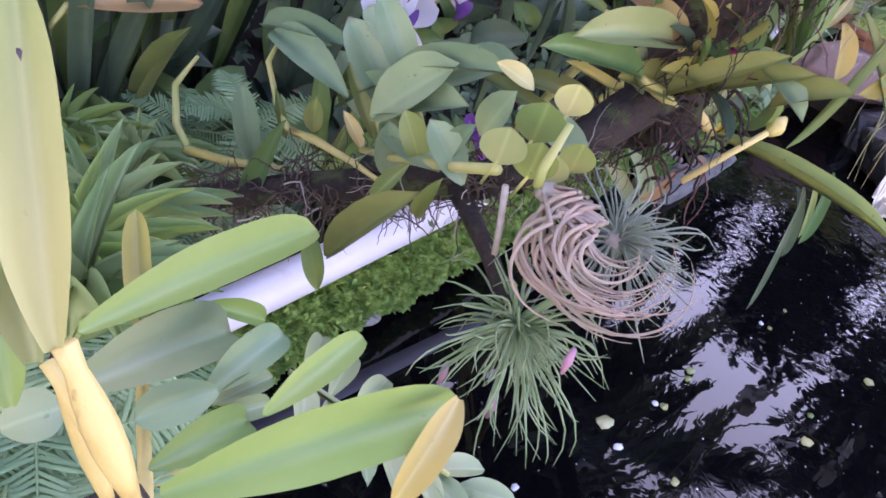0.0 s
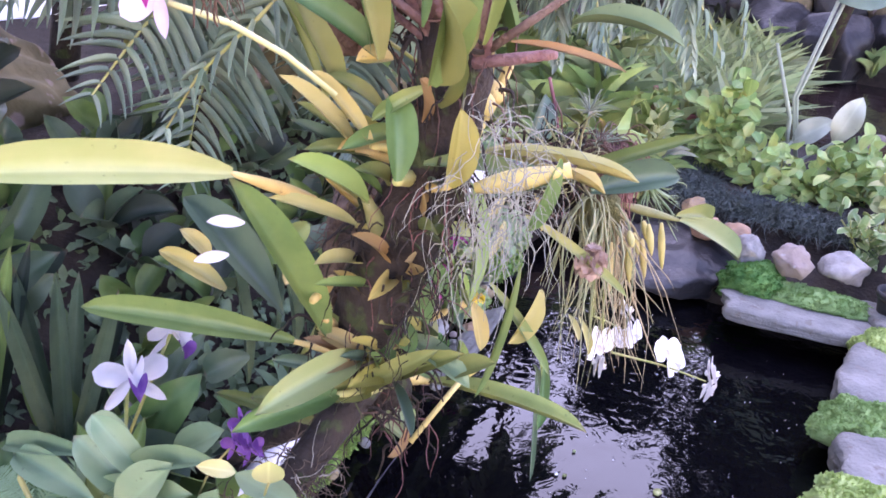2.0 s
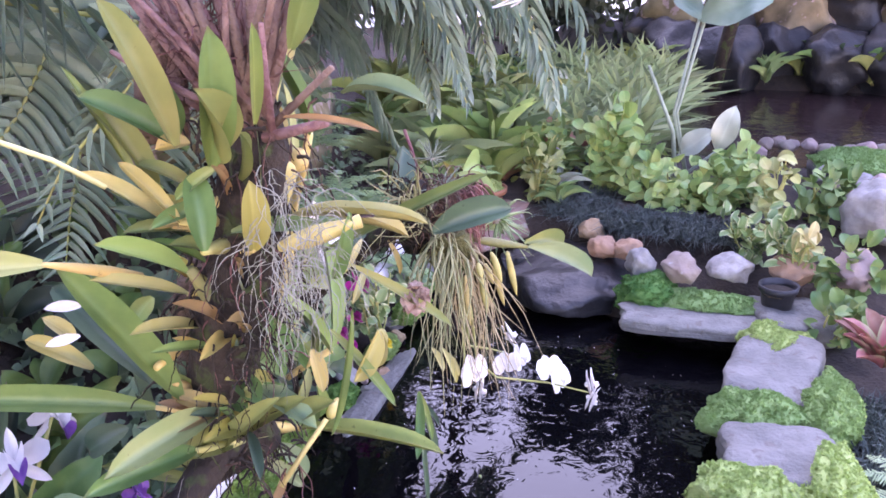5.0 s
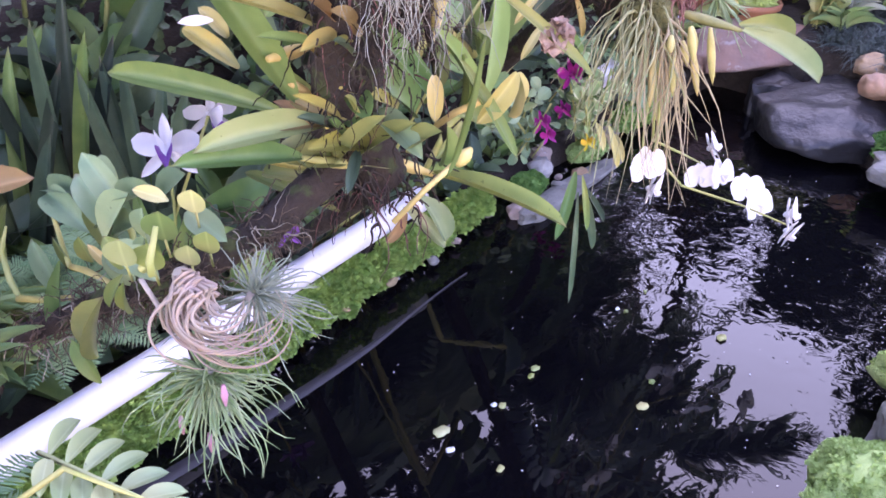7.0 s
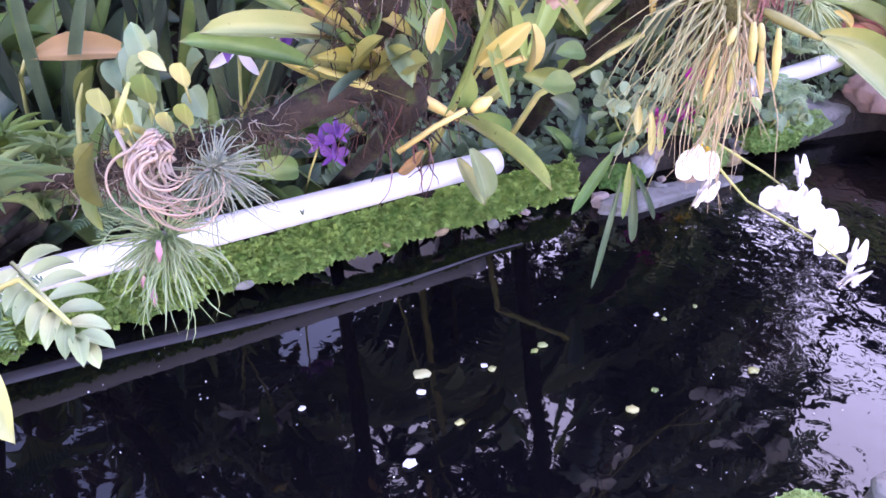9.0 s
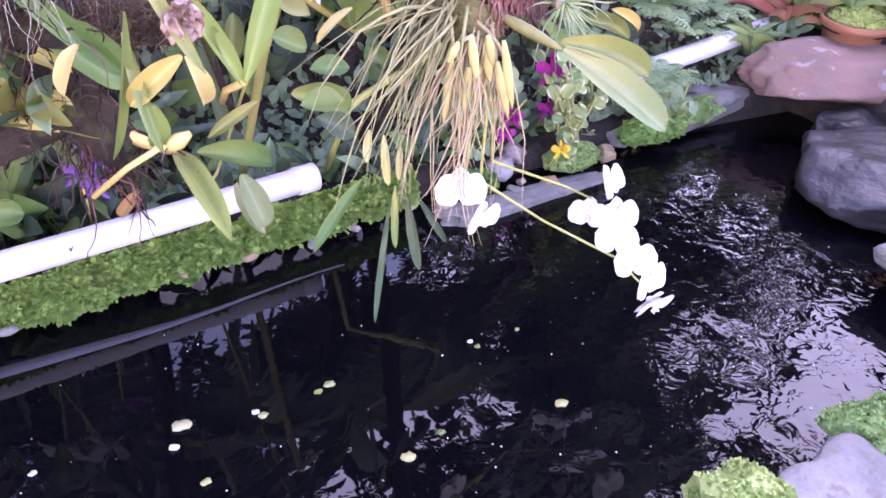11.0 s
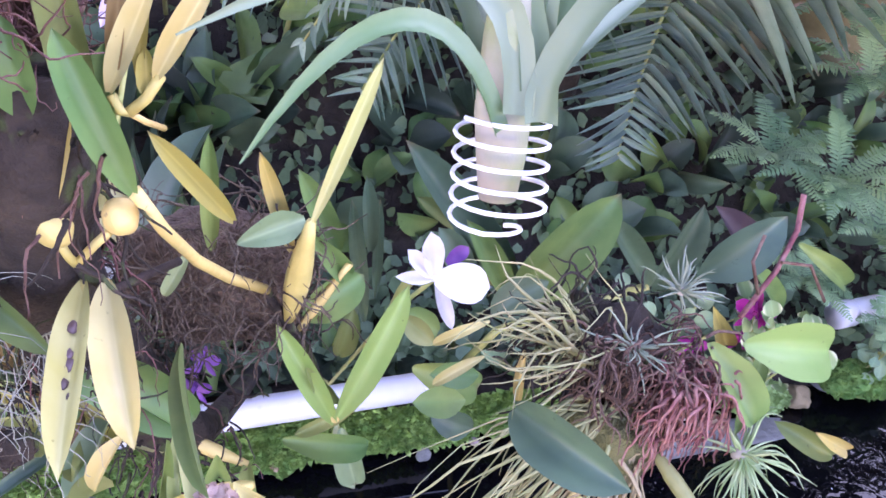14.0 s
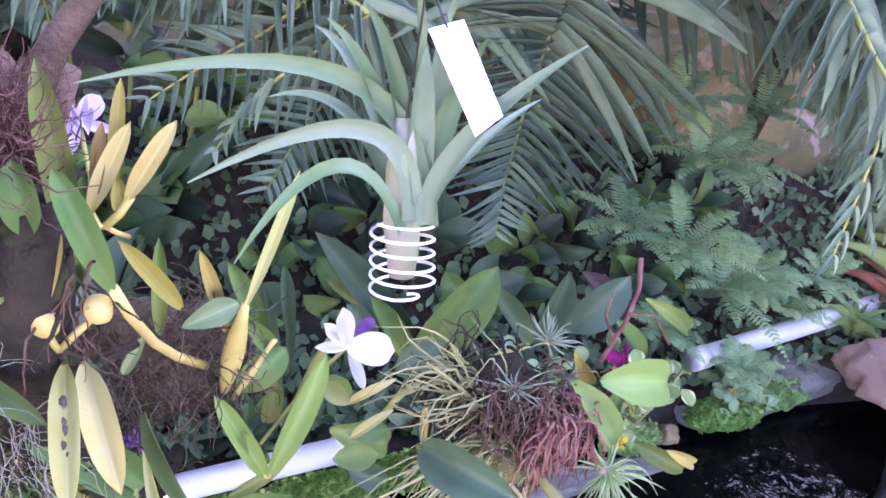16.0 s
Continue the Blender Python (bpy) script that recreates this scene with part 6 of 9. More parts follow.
leaf(broad_orchid, (1.556, 0.000, 0.406), (1.516, 0.000, 0.627), 0.050, DARK, "strapflat", (-0.100, -0.700, 0.700))
leaf(broad_orchid, (1.730, -0.100, 0.774), (1.643, -0.100, 0.852), 0.040, OLIVE, "strapflat", (-0.100, -0.700, 0.700))
leaf(broad_orchid, (1.625, 0.200, 0.185), (1.565, 0.200, 0.606), 0.050, DARK, "strapflat", (-0.100, -0.700, 0.700))
stalk(broad_orchid, [(1.620, 0.100, 0.120), (1.640, -0.100, 0.600), (1.660, -0.200, 0.800)], 0.012, GBULB, "stem", 8)
stalk(broad_orchid, [(1.858, -0.170, 0.655), (1.660, -0.200, 0.800)], 0.01, GBULB, "stem", 8)
stalk(broad_orchid, [(2.218, -0.100, 0.582), (1.900, -0.050, 0.400), (1.880, 0.080, 0.120)], 0.01, GBULB, "stem", 8)

# ---- white moth orchid sprays ----
moth_orchid = thing("moth_orchid", (1.870, -0.700, 0.800), "white moth orchid with sprays hanging over the water", "orchid")
stalk(moth_orchid, [(1.870, -0.690, 0.800), (1.880, -0.720, 0.680), (1.868, -0.740, 0.531), (2.051, -0.743, 0.386), (2.179, -0.869, 0.323), (2.163, -1.001, 0.320)], [0.004, 0.004, 0.0035, 0.003, 0.003, 0.002], GBULB, "flower_stem", 8)
stalk(moth_orchid, [(1.870, -0.690, 0.800), (1.920, -0.690, 0.650), (1.921, -0.700, 0.546), (2.141, -0.700, 0.431), (2.233, -0.716, 0.378)], [0.004, 0.004, 0.0035, 0.003, 0.002], GBULB, "flower_stem", 8)
stalk(moth_orchid, [(1.870, -0.690, 0.800), (1.851, -0.710, 0.547), (1.818, -0.732, 0.525)], [0.004, 0.003, 0.002], GBULB, "flower_stem", 8)
phal_flower(moth_orchid, (1.822, -0.732, 0.518), (-0.3, -0.8, 0.2), 0.094)
phal_flower(moth_orchid, (1.878, -0.732, 0.437), (0.2, -0.9, -0.1), 0.083)
phal_flower(moth_orchid, (2.259, -0.716, 0.419), (0.3, -0.6, 0.4), 0.088)
phal_flower(moth_orchid, (2.217, -0.716, 0.346), (-0.6, -0.6, 0.2), 0.083)
phal_flower(moth_orchid, (2.275, -0.746, 0.340), (-0.1, -0.8, 0.3), 0.094)
phal_flower(moth_orchid, (2.166, -0.869, 0.376), (-0.5, -0.6, 0.5), 0.083)
phal_flower(moth_orchid, (2.210, -0.889, 0.318), (-0.2, -0.8, 0.4), 0.094)
phal_flower(moth_orchid, (2.137, -1.001, 0.361), (0.2, -0.8, 0.2), 0.088)
phal_flower(moth_orchid, (2.170, -1.001, 0.299), (0, -0.7, -0.3), 0.083)

# ---- hanging plants in wire spirals ----
hanging_plant = thing("hanging_vanda", (1.450, -1.000, 1.500), "grey-green strap-leaved orchid hanging in a white wire spiral", "hanging plant", "hanging plants")
wire_coil(hanging_plant, (1.477, -0.939, 1.499), 0.031, 0.079, 5.5, (-0.019, 0.355, 0.935), 0.06)
stalk(hanging_plant, [(1.476, -0.931, 1.518), (1.476, -0.921, 1.546), (1.475, -0.910, 1.573), (1.474, -0.893, 1.620), (1.474, -0.875, 1.666)], [0.013, 0.017, 0.019, 0.016, 0.010], VANDA, "stem", 14)
arch_leaf(hanging_plant, (1.465, -0.935, 1.574), (1.414, -0.885, 1.704), (1.307, -0.955, 1.565), 0.017, VANDALEAF)
arch_leaf(hanging_plant, (1.477, -0.930, 1.584), (1.487, -0.855, 1.718), (1.273, -0.900, 1.616), 0.022, VANDALEAF)
arch_leaf(hanging_plant, (1.488, -0.920, 1.595), (1.490, -0.825, 1.756), (1.185, -0.830, 1.677), 0.022, VANDALEAF)
arch_leaf(hanging_plant, (1.465, -0.900, 1.582), (1.437, -0.835, 1.691), (1.354, -0.830, 1.665), 0.015, VANDALEAF)
arch_leaf(hanging_plant, (1.491, -0.935, 1.582), (1.494, -0.913, 1.662), (1.612, -0.940, 1.771), 0.024, VANDALEAF)
arch_leaf(hanging_plant, (1.495, -0.915, 1.592), (1.517, -0.863, 1.684), (1.543, -0.880, 1.751), 0.024, VANDALEAF)
arch_leaf(hanging_plant, (1.483, -0.900, 1.582), (1.449, -0.840, 1.707), (1.400, -0.840, 1.748), 0.022, VANDALEAF)
arch_leaf(hanging_plant, (1.483, -0.900, 1.599), (1.467, -0.845, 1.725), (1.431, -0.850, 1.767), 0.021, VANDALEAF)
arch_leaf(hanging_plant, (1.488, -0.905, 1.602), (1.487, -0.855, 1.727), (1.474, -0.865, 1.784), 0.029, VANDALEAF)
arch_leaf(hanging_plant, (1.498, -0.900, 1.599), (1.520, -0.830, 1.719), (1.522, -0.840, 1.776), 0.025, VANDALEAF)
arch_leaf(hanging_plant, (1.475, -0.885, 1.590), (1.445, -0.797, 1.703), (1.400, -0.800, 1.724), 0.018, VANDALEAF)
arch_leaf(hanging_plant, (1.501, -0.900, 1.582), (1.586, -0.830, 1.627), (1.660, -0.800, 1.648), 0.013, VANDALEAF)
tag_card(hanging_plant, [(1.479, -0.888, 1.760), (1.508, -0.895, 1.773), (1.542, -0.943, 1.703), (1.519, -0.943, 1.682)])
stalk(hanging_plant, [(1.474, -0.882, 1.648), (1.474, -0.882, 2.048), (1.474, -0.882, 3.148)], 0.0012, STEEL, "hanger", 5)
hanging_plant_two = thing("hanging_vanda", (0.455, -0.660, 1.460), "strap-leaved orchid hanging in a white wire spiral over the bank", "hanging plant", "hanging plants")
wire_coil(hanging_plant_two, (0.448, -0.663, 1.459), 0.029, 0.078, 5, (0.204, 0.040, 0.978), 0.05)
stalk(hanging_plant_two, [(0.451, -0.662, 1.475), (0.457, -0.661, 1.505), (0.464, -0.660, 1.536)], [0.016, 0.019, 0.02], VANDA, "stem", 12)
tangle(hanging_plant_two, (0.450, -0.662, 1.471), (0.015, 0.015, 0.012), 16, FIBRE, 0.0016, 3, "root_mass", 0.5, 0.04)
arch_leaf(hanging_plant_two, (0.454, -0.654, 1.511), (0.445, -0.644, 1.594), (0.398, -0.648, 1.648), 0.027, VANDALEAF)
arch_leaf(hanging_plant_two, (0.456, -0.655, 1.516), (0.455, -0.655, 1.604), (0.435, -0.660, 1.662), 0.029, VANDALEAF)
arch_leaf(hanging_plant_two, (0.462, -0.669, 1.491), (0.471, -0.677, 1.580), (0.466, -0.735, 1.652), 0.031, VANDALEAF)
arch_leaf(hanging_plant_two, (0.463, -0.666, 1.506), (0.466, -0.670, 1.595), (0.464, -0.681, 1.668), 0.031, VANDALEAF)
arch_leaf(hanging_plant_two, (0.454, -0.654, 1.511), (0.440, -0.641, 1.570), (0.350, -0.658, 1.598), 0.011, VANDALEAF)
arch_leaf(hanging_plant_two, (0.465, -0.672, 1.496), (0.487, -0.697, 1.605), (0.498, -0.748, 1.667), 0.029, VANDALEAF)
arch_leaf(hanging_plant_two, (0.460, -0.659, 1.516), (0.461, -0.662, 1.604), (0.463, -0.665, 1.682), 0.031, VANDALEAF)
arch_leaf(hanging_plant_two, (0.463, -0.666, 1.506), (0.476, -0.681, 1.604), (0.502, -0.682, 1.675), 0.027, VANDALEAF)
stalk(hanging_plant_two, [(0.505, -0.720, 1.643), (0.682, -0.800, 1.638), (0.752, -0.845, 1.597), (0.817, -0.891, 1.581), (0.882, -0.945, 1.594)], [0.008, 0.007, 0.006, 0.004, 0.001], VANDA, "air_root", 8)
stalk(hanging_plant_two, [(0.464, -0.660, 1.536), (0.464, -0.660, 2.036), (0.464, -0.660, 3.236)], 0.0012, STEEL, "hanger", 5)

# ---- flowers on short stems ----
flowering_orchid = thing("cattleya_orchid", (1.000, -0.100, 0.500), "orchid with white flowers with purple lips", "orchid", "flowering orchids")
catt_flower(flowering_orchid, (1.002, 0.012, 0.591), (-0.5, -0.7, 0.3), 0.15)
catt_flower(flowering_orchid, (1.121, 0.012, 0.646), (-0.2, -0.6, -0.2), 0.13)
stalk(flowering_orchid, [(1.000, 0.100, 0.100), (1.032, 0.072, 0.391), (1.012, 0.032, 0.591)], 0.004, GBULB, "flower_stem", 8)
stalk(flowering_orchid, [(1.032, 0.072, 0.391), (1.121, 0.012, 0.646)], 0.004, GBULB, "flower_stem", 8)
leaf(flowering_orchid, (1.000, 0.100, 0.150), (0.900, 0.050, 0.350), 0.045, GREEN, "strapflat")
leaf(flowering_orchid, (1.000, 0.100, 0.150), (1.050, 0.000, 0.370), 0.045, GREEN, "strapflat")
leaf(flowering_orchid, (1.000, 0.100, 0.150), (1.120, 0.100, 0.400), 0.045, GREEN, "strapflat")
leaf(flowering_orchid, (1.000, 0.100, 0.150), (0.980, 0.150, 0.450), 0.045, GREEN, "strapflat")
star_flower = part("flower", mesh_from(*rough_ball((1.611, -0.404, 0.928), (0.006, 0.006, 0.008), 3, 0.1, 2), WHITE), flowering_orchid)
part("petal", shape("petal", WHITE), star_flower, blade_pose((1.611, -0.404, 0.928), (1.585, -0.424, 1.045), 0.035, (-0.1, -0.7, 0.6)))
part("petal", shape("petal", WHITE), star_flower, blade_pose((1.611, -0.404, 0.928), (1.552, -0.429, 1.015), 0.027, (-0.1, -0.7, 0.6)))
part("petal", shape("sepal", WHITE), star_flower, blade_pose((1.611, -0.404, 0.928), (1.541, -0.419, 0.949), 0.023, (-0.1, -0.7, 0.6)))
part("petal", shape("sepal", WHITE), star_flower, blade_pose((1.611, -0.404, 0.928), (1.650, -0.424, 0.825), 0.025, (-0.1, -0.7, 0.6)))
part("petal", shape("petal", WHITE), star_flower, blade_pose((1.611, -0.404, 0.928), (1.691, -0.444, 0.943), 0.065, (-0.1, -0.7, 0.6)))
part("lip", shape("petal", PURPLE), star_flower, blade_pose((1.633, -0.379, 0.937), (1.665, -0.379, 0.971), 0.025, (-0.1, -0.7, 0.6)), "purple lip")
stalk(flowering_orchid, [(1.611, -0.404, 0.928), (1.570, -0.330, 0.780), (1.500, -0.100, 0.300), (1.480, 0.100, 0.100)], 0.004, GBULB, "flower_stem", 8)
catt_flower(flowering_orchid, (0.574, -0.489, 1.431), (-0.8, -0.4, 0.2), 0.085, LILAC, MAGENTA, roll=60)
stalk(flowering_orchid, [(0.578, -0.497, 1.421), (0.614, -0.546, 1.404), (0.658, -0.584, 1.372), (0.703, -0.619, 1.328)], 0.0035, LIMESTEM, "flower_stem", 8)
catt_flower(flowering_orchid, (1.168, -0.350, 1.382), (0.2, -0.7, 0.5), 0.10, LILAC, LILAC, roll=20)
stalk(flowering_orchid, [(1.170, -0.340, 1.377), (1.180, -0.400, 1.319), (1.171, -0.500, 1.279)], 0.0035, GBULB, "flower_stem", 8)
purple_flower = thing("viola", (1.170, -0.110, 0.300), "small purple flowers behind the pipe", "flower", "small flowers")
catt_flower(purple_flower, (1.174, -0.108, 0.374), (-0.3, -0.8, 0.4), 0.075, PURPLE, PURPLE)
catt_flower(purple_flower, (1.224, -0.088, 0.389), (-0.3, -0.8, 0.4), 0.075, PURPLE, PURPLE)
catt_flower(purple_flower, (1.204, -0.128, 0.344), (-0.3, -0.8, 0.4), 0.075, PURPLE, PURPLE)
stalk(purple_flower, [(1.174, -0.108, 0.374), (1.190, -0.020, 0.250), (1.200, 0.050, 0.080)], 0.003, GBULB, "stem", 8)
magenta_flower = thing("viola", (2.600, 0.030, 0.150), "small magenta and yellow flowers among the ferns", "flower", "small flowers")
catt_flower(magenta_flower, (2.523, 0.031, 0.200), (-0.3, -0.8, 0.5), 0.09, MAGENTA, MAGENTA)
stalk(magenta_flower, [(2.523, 0.031, 0.200), (2.523, 0.091, 0.100)], 0.003, GBULB, "stem", 8)
catt_flower(magenta_flower, (2.682, 0.044, 0.200), (-0.3, -0.8, 0.5), 0.08, MAGENTA, MAGENTA)
stalk(magenta_flower, [(2.682, 0.044, 0.200), (2.682, 0.104, 0.100)], 0.003, GBULB, "stem", 8)
catt_flower(magenta_flower, (2.440, -0.057, 0.200), (-0.3, -0.8, 0.5), 0.07, MAGENTA, MAGENTA)
stalk(magenta_flower, [(2.440, -0.057, 0.200), (2.440, 0.003, 0.100)], 0.003, GBULB, "stem", 8)
catt_flower(magenta_flower, (2.631, -0.111, 0.130), (-0.3, -0.8, 0.5), 0.07, SUNNY, SUNNY)
stalk(magenta_flower, [(2.631, -0.111, 0.130), (2.631, -0.051, 0.030)], 0.003, GBULB, "stem", 8)
catt_flower(magenta_flower, (2.639, 0.000, 0.360), (-0.3, -0.8, 0.5), 0.12, MAGENTA, MAGENTA)
stalk(magenta_flower, [(2.639, 0.000, 0.360), (2.639, 0.080, 0.240)], 0.003, GBULB, "stem", 8)

# ---- log with round-leaved orchids ----
mossy_log = thing("mossy_log", (0.620, -0.075, 0.355), "dark mossy branch carrying small orchids above the pipe", "branch")
stalk(mossy_log, [(0.220, 0.020, 0.100), (0.520, -0.003, 0.315), (0.620, -0.075, 0.355), (0.680, -0.201, 0.439), (0.720, -0.311, 0.507), (0.780, -0.407, 0.559), (0.900, -0.452, 0.610), (1.140, -0.460, 0.700)], [0.018, 0.02, 0.022, 0.024, 0.026, 0.028, 0.03, 0.04], BARK, "branch", 14)
for k, q in enumerate(((0.620, -0.075, 0.355), (0.680, -0.201, 0.439), (0.720, -0.311, 0.507), (0.780, -0.407, 0.559), (0.900, -0.452, 0.610))):
    tangle(mossy_log, q, (0.05, 0.04, 0.03), 90, ROOTMAT, 0.0018, 120 + k, "root_mass", 0.1, 0.09)
    tangle(mossy_log, q, (0.07, 0.05, 0.03), 12, ROOT, 0.0016, 130 + k, "root_mass", 0.2, 0.08)
round_orchid = thing("round_leaved_orchid", (0.630, -0.500, 0.680), "orchid with round pale green leaves on the log", "orchid")
leaf(round_orchid, (0.685, -0.441, 0.671), (0.655, -0.484, 0.762), 0.040, BLUE, "round", (-0.600, -0.400, 0.800))
leaf(round_orchid, (0.744, -0.223, 0.635), (0.715, -0.434, 0.751), 0.040, BLUE, "round", (-0.600, -0.400, 0.800))
leaf(round_orchid, (0.741, -0.142, 0.530), (0.719, -0.264, 0.654), 0.030, BLUE, "round", (-0.600, -0.400, 0.800))
leaf(round_orchid, (0.744, -0.263, 0.575), (0.716, -0.145, 0.685), 0.062, BLUE, "round", (-0.600, -0.400, 0.800))
leaf(round_orchid, (0.724, -0.227, 0.573), (0.696, -0.402, 0.690), 0.056, BLUE, "round", (-0.600, -0.400, 0.800))
leaf(round_orchid, (0.764, -0.201, 0.534), (0.736, -0.126, 0.621), 0.056, BLUE, "round", (-0.600, -0.400, 0.800))
leaf(round_orchid, (0.745, -0.272, 0.627), (0.716, -0.189, 0.742), 0.050, BLUE, "round", (-0.600, -0.400, 0.800))
leaf(round_orchid, (0.781, -0.063, 0.593), (0.759, 0.031, 0.561), 0.030, BLUE, "round", (-0.600, -0.400, 0.800))
leaf(round_orchid, (0.761, 0.062, 0.545), (0.739, -0.109, 0.590), 0.028, BLUE, "round", (-0.600, -0.400, 0.800))
leaf(round_orchid, (0.704, -0.267, 0.585), (0.675, -0.406, 0.597), 0.056, BLUE, "round", (-0.600, -0.400, 0.800))
leaf(round_orchid, (0.685, -0.369, 0.580), (0.655, -0.336, 0.654), 0.038, LIME, "round", (-0.600, -0.400, 0.800))
leaf(round_orchid, (0.662, -0.367, 0.588), (0.638, -0.341, 0.518), 0.024, LIME, "oval", (-0.600, -0.400, 0.800))
leaf(round_orchid, (0.641, -0.419, 0.543), (0.619, -0.452, 0.630), 0.022, LIME, "oval", (-0.600, -0.400, 0.800))
leaf(round_orchid, (0.704, -0.310, 0.519), (0.675, -0.303, 0.615), 0.045, BLUE, "round", (-0.600, -0.400, 0.800))
leaf(round_orchid, (0.741, -0.158, 0.542), (0.718, -0.173, 0.634), 0.020, OLIVE, "oval", (-0.600, -0.400, 0.800))
leaf(round_orchid, (0.721, -0.250, 0.542), (0.699, -0.183, 0.636), 0.026, OLIVE, "round", (-0.600, -0.400, 0.800))
leaf(round_orchid, (0.721, -0.128, 0.484), (0.699, -0.139, 0.556), 0.030, LIME, "round", (-0.600, -0.400, 0.800))
leaf(round_orchid, (0.661, -0.125, 0.513), (0.639, -0.103, 0.330), 0.036, GREEN, "round", (-0.600, -0.400, 0.800))
leaf(round_orchid, (0.681, -0.051, 0.386), (0.659, -0.018, 0.520), 0.040, BLUE, "round", (-0.600, -0.400, 0.800))
leaf(round_orchid, (0.701, -0.094, 0.455), (0.678, -0.072, 0.538), 0.016, OLIVE, "oval", (-0.600, -0.400, 0.800))
leaf(round_orchid, (0.605, -0.323, 0.416), (0.575, -0.459, 0.625), 0.045, OLIVE, "round", (-0.600, -0.400, 0.800))
leaf(round_orchid, (0.601, -0.325, 0.360), (0.579, -0.297, 0.458), 0.030, GREEN, "round", (-0.600, -0.400, 0.800))
leaf(round_orchid, (0.685, -0.441, 0.597), (0.655, -0.380, 0.664), 0.045, BLUE, "round", (-0.600, -0.400, 0.800))
leaf(round_orchid, (0.701, -0.250, 0.531), (0.679, -0.215, 0.579), 0.020, CREAM, "oval", (-0.600, -0.400, 0.800))
leaf(round_orchid, (0.721, 0.333, 0.241), (0.699, 0.182, 0.509), 0.036, OLIVE, "round", (-0.600, -0.400, 0.800))
leaf(round_orchid, (0.601, 0.286, 0.260), (0.579, 0.384, 0.262), 0.030, GREEN, "round", (-0.600, -0.400, 0.800))
leaf(round_orchid, (0.701, -0.384, 0.587), (0.678, -0.434, 0.685), 0.030, BLUE, "round", (-0.600, -0.400, 0.800))
leaf(round_orchid, (0.665, -0.521, 0.715), (0.656, -0.527, 0.772), 0.058, LIME, "round", (-0.600, -0.400, 0.800))
stalk(round_orchid, [(0.664, -0.521, 0.717), (0.678, -0.504, 0.672)], 0.002, GBULB, "stem", 8)
leaf(round_orchid, (0.725, -0.518, 0.739), (0.719, -0.523, 0.784), 0.046, CREAMG, "round", (-0.600, -0.400, 0.800))
stalk(round_orchid, [(0.725, -0.519, 0.741), (0.738, -0.502, 0.701)], 0.002, GBULB, "stem", 8)
leaf(round_orchid, (0.618, -0.558, 0.699), (0.610, -0.564, 0.750), 0.052, LIME, "round", (-0.600, -0.400, 0.800))
stalk(round_orchid, [(0.617, -0.559, 0.701), (0.631, -0.541, 0.658)], 0.002, GBULB, "stem", 8)
leaf(round_orchid, (0.717, -0.557, 0.684), (0.711, -0.562, 0.728), 0.044, LIME, "round", (-0.600, -0.400, 0.800))
stalk(round_orchid, [(0.717, -0.557, 0.686), (0.730, -0.540, 0.647)], 0.002, GBULB, "stem", 8)
leaf(round_orchid, (0.590, -0.531, 0.707), (0.582, -0.536, 0.758), 0.052, CREAMG, "round", (-0.600, -0.400, 0.800))
stalk(round_orchid, [(0.589, -0.531, 0.710), (0.603, -0.514, 0.667)], 0.002, GBULB, "stem", 8)
leaf(round_orchid, (0.688, -0.546, 0.670), (0.682, -0.551, 0.711), 0.042, CREAMG, "round", (-0.600, -0.400, 0.800))
stalk(round_orchid, [(0.688, -0.547, 0.672), (0.700, -0.530, 0.634)], 0.002, GBULB, "stem", 8)
leaf(round_orchid, (0.707, -0.474, 0.751), (0.670, -0.434, 0.771), 0.026, CREAM, "oval", (-0.600, -0.400, 0.800))
leaf(round_orchid, (0.738, -0.258, 0.663), (0.761, -0.138, 0.697), 0.052, BLUE, "round", (-0.600, -0.400, 0.800))
leaf(round_orchid, (0.760, -0.433, 0.696), (0.750, -0.557, 0.691), 0.046, BLUE, "round", (-0.600, -0.400, 0.800))
leaf(round_orchid, (0.700, -0.251, 0.584), (0.700, -0.364, 0.729), 0.070, BLUE, "round", (-0.600, -0.400, 0.800))
leaf(round_orchid, (0.700, -0.197, 0.587), (0.720, 0.004, 0.591), 0.055, BLUE, "round", (-0.600, -0.400, 0.800))
leaf(round_orchid, (0.740, -0.165, 0.640), (0.750, 0.068, 0.565), 0.040, BLUE, "round", (-0.600, -0.400, 0.800))
leaf(round_orchid, (0.800, -0.274, 0.639), (0.800, -0.381, 0.735), 0.056, BLUE, "round", (-0.600, -0.400, 0.800))
stalk(round_orchid, [(0.680, -0.122, 0.490), (0.680, -0.178, 0.506), (0.680, -0.252, 0.517), (0.680, -0.312, 0.521)], [0.006, 0.007, 0.005, 0.004], BULB, "stem", 8)
stalk(round_orchid, [(0.630, 0.052, 0.359), (0.640, -0.037, 0.391), (0.660, -0.144, 0.438)], [0.008, 0.007, 0.005], BULB, "stem", 8)
stalk(round_orchid, [(0.660, 0.100, 0.501), (0.650, 0.134, 0.433), (0.640, 0.102, 0.377), (0.630, 0.044, 0.361)], [0.003, 0.006, 0.007, 0.006], GBULB, "stem", 8)
stalk(round_orchid, [(0.740, 0.009, 0.570), (0.720, 0.002, 0.537), (0.700, -0.057, 0.501), (0.680, -0.116, 0.488)], [0.003, 0.005, 0.005, 0.005], GBULB, "stem", 8)
stalk(round_orchid, [(0.700, -0.249, 0.530), (0.690, -0.320, 0.562), (0.670, -0.426, 0.619), (0.620, -0.518, 0.684)], [0.005, 0.006, 0.007, 0.007], GBULB, "stem", 8)
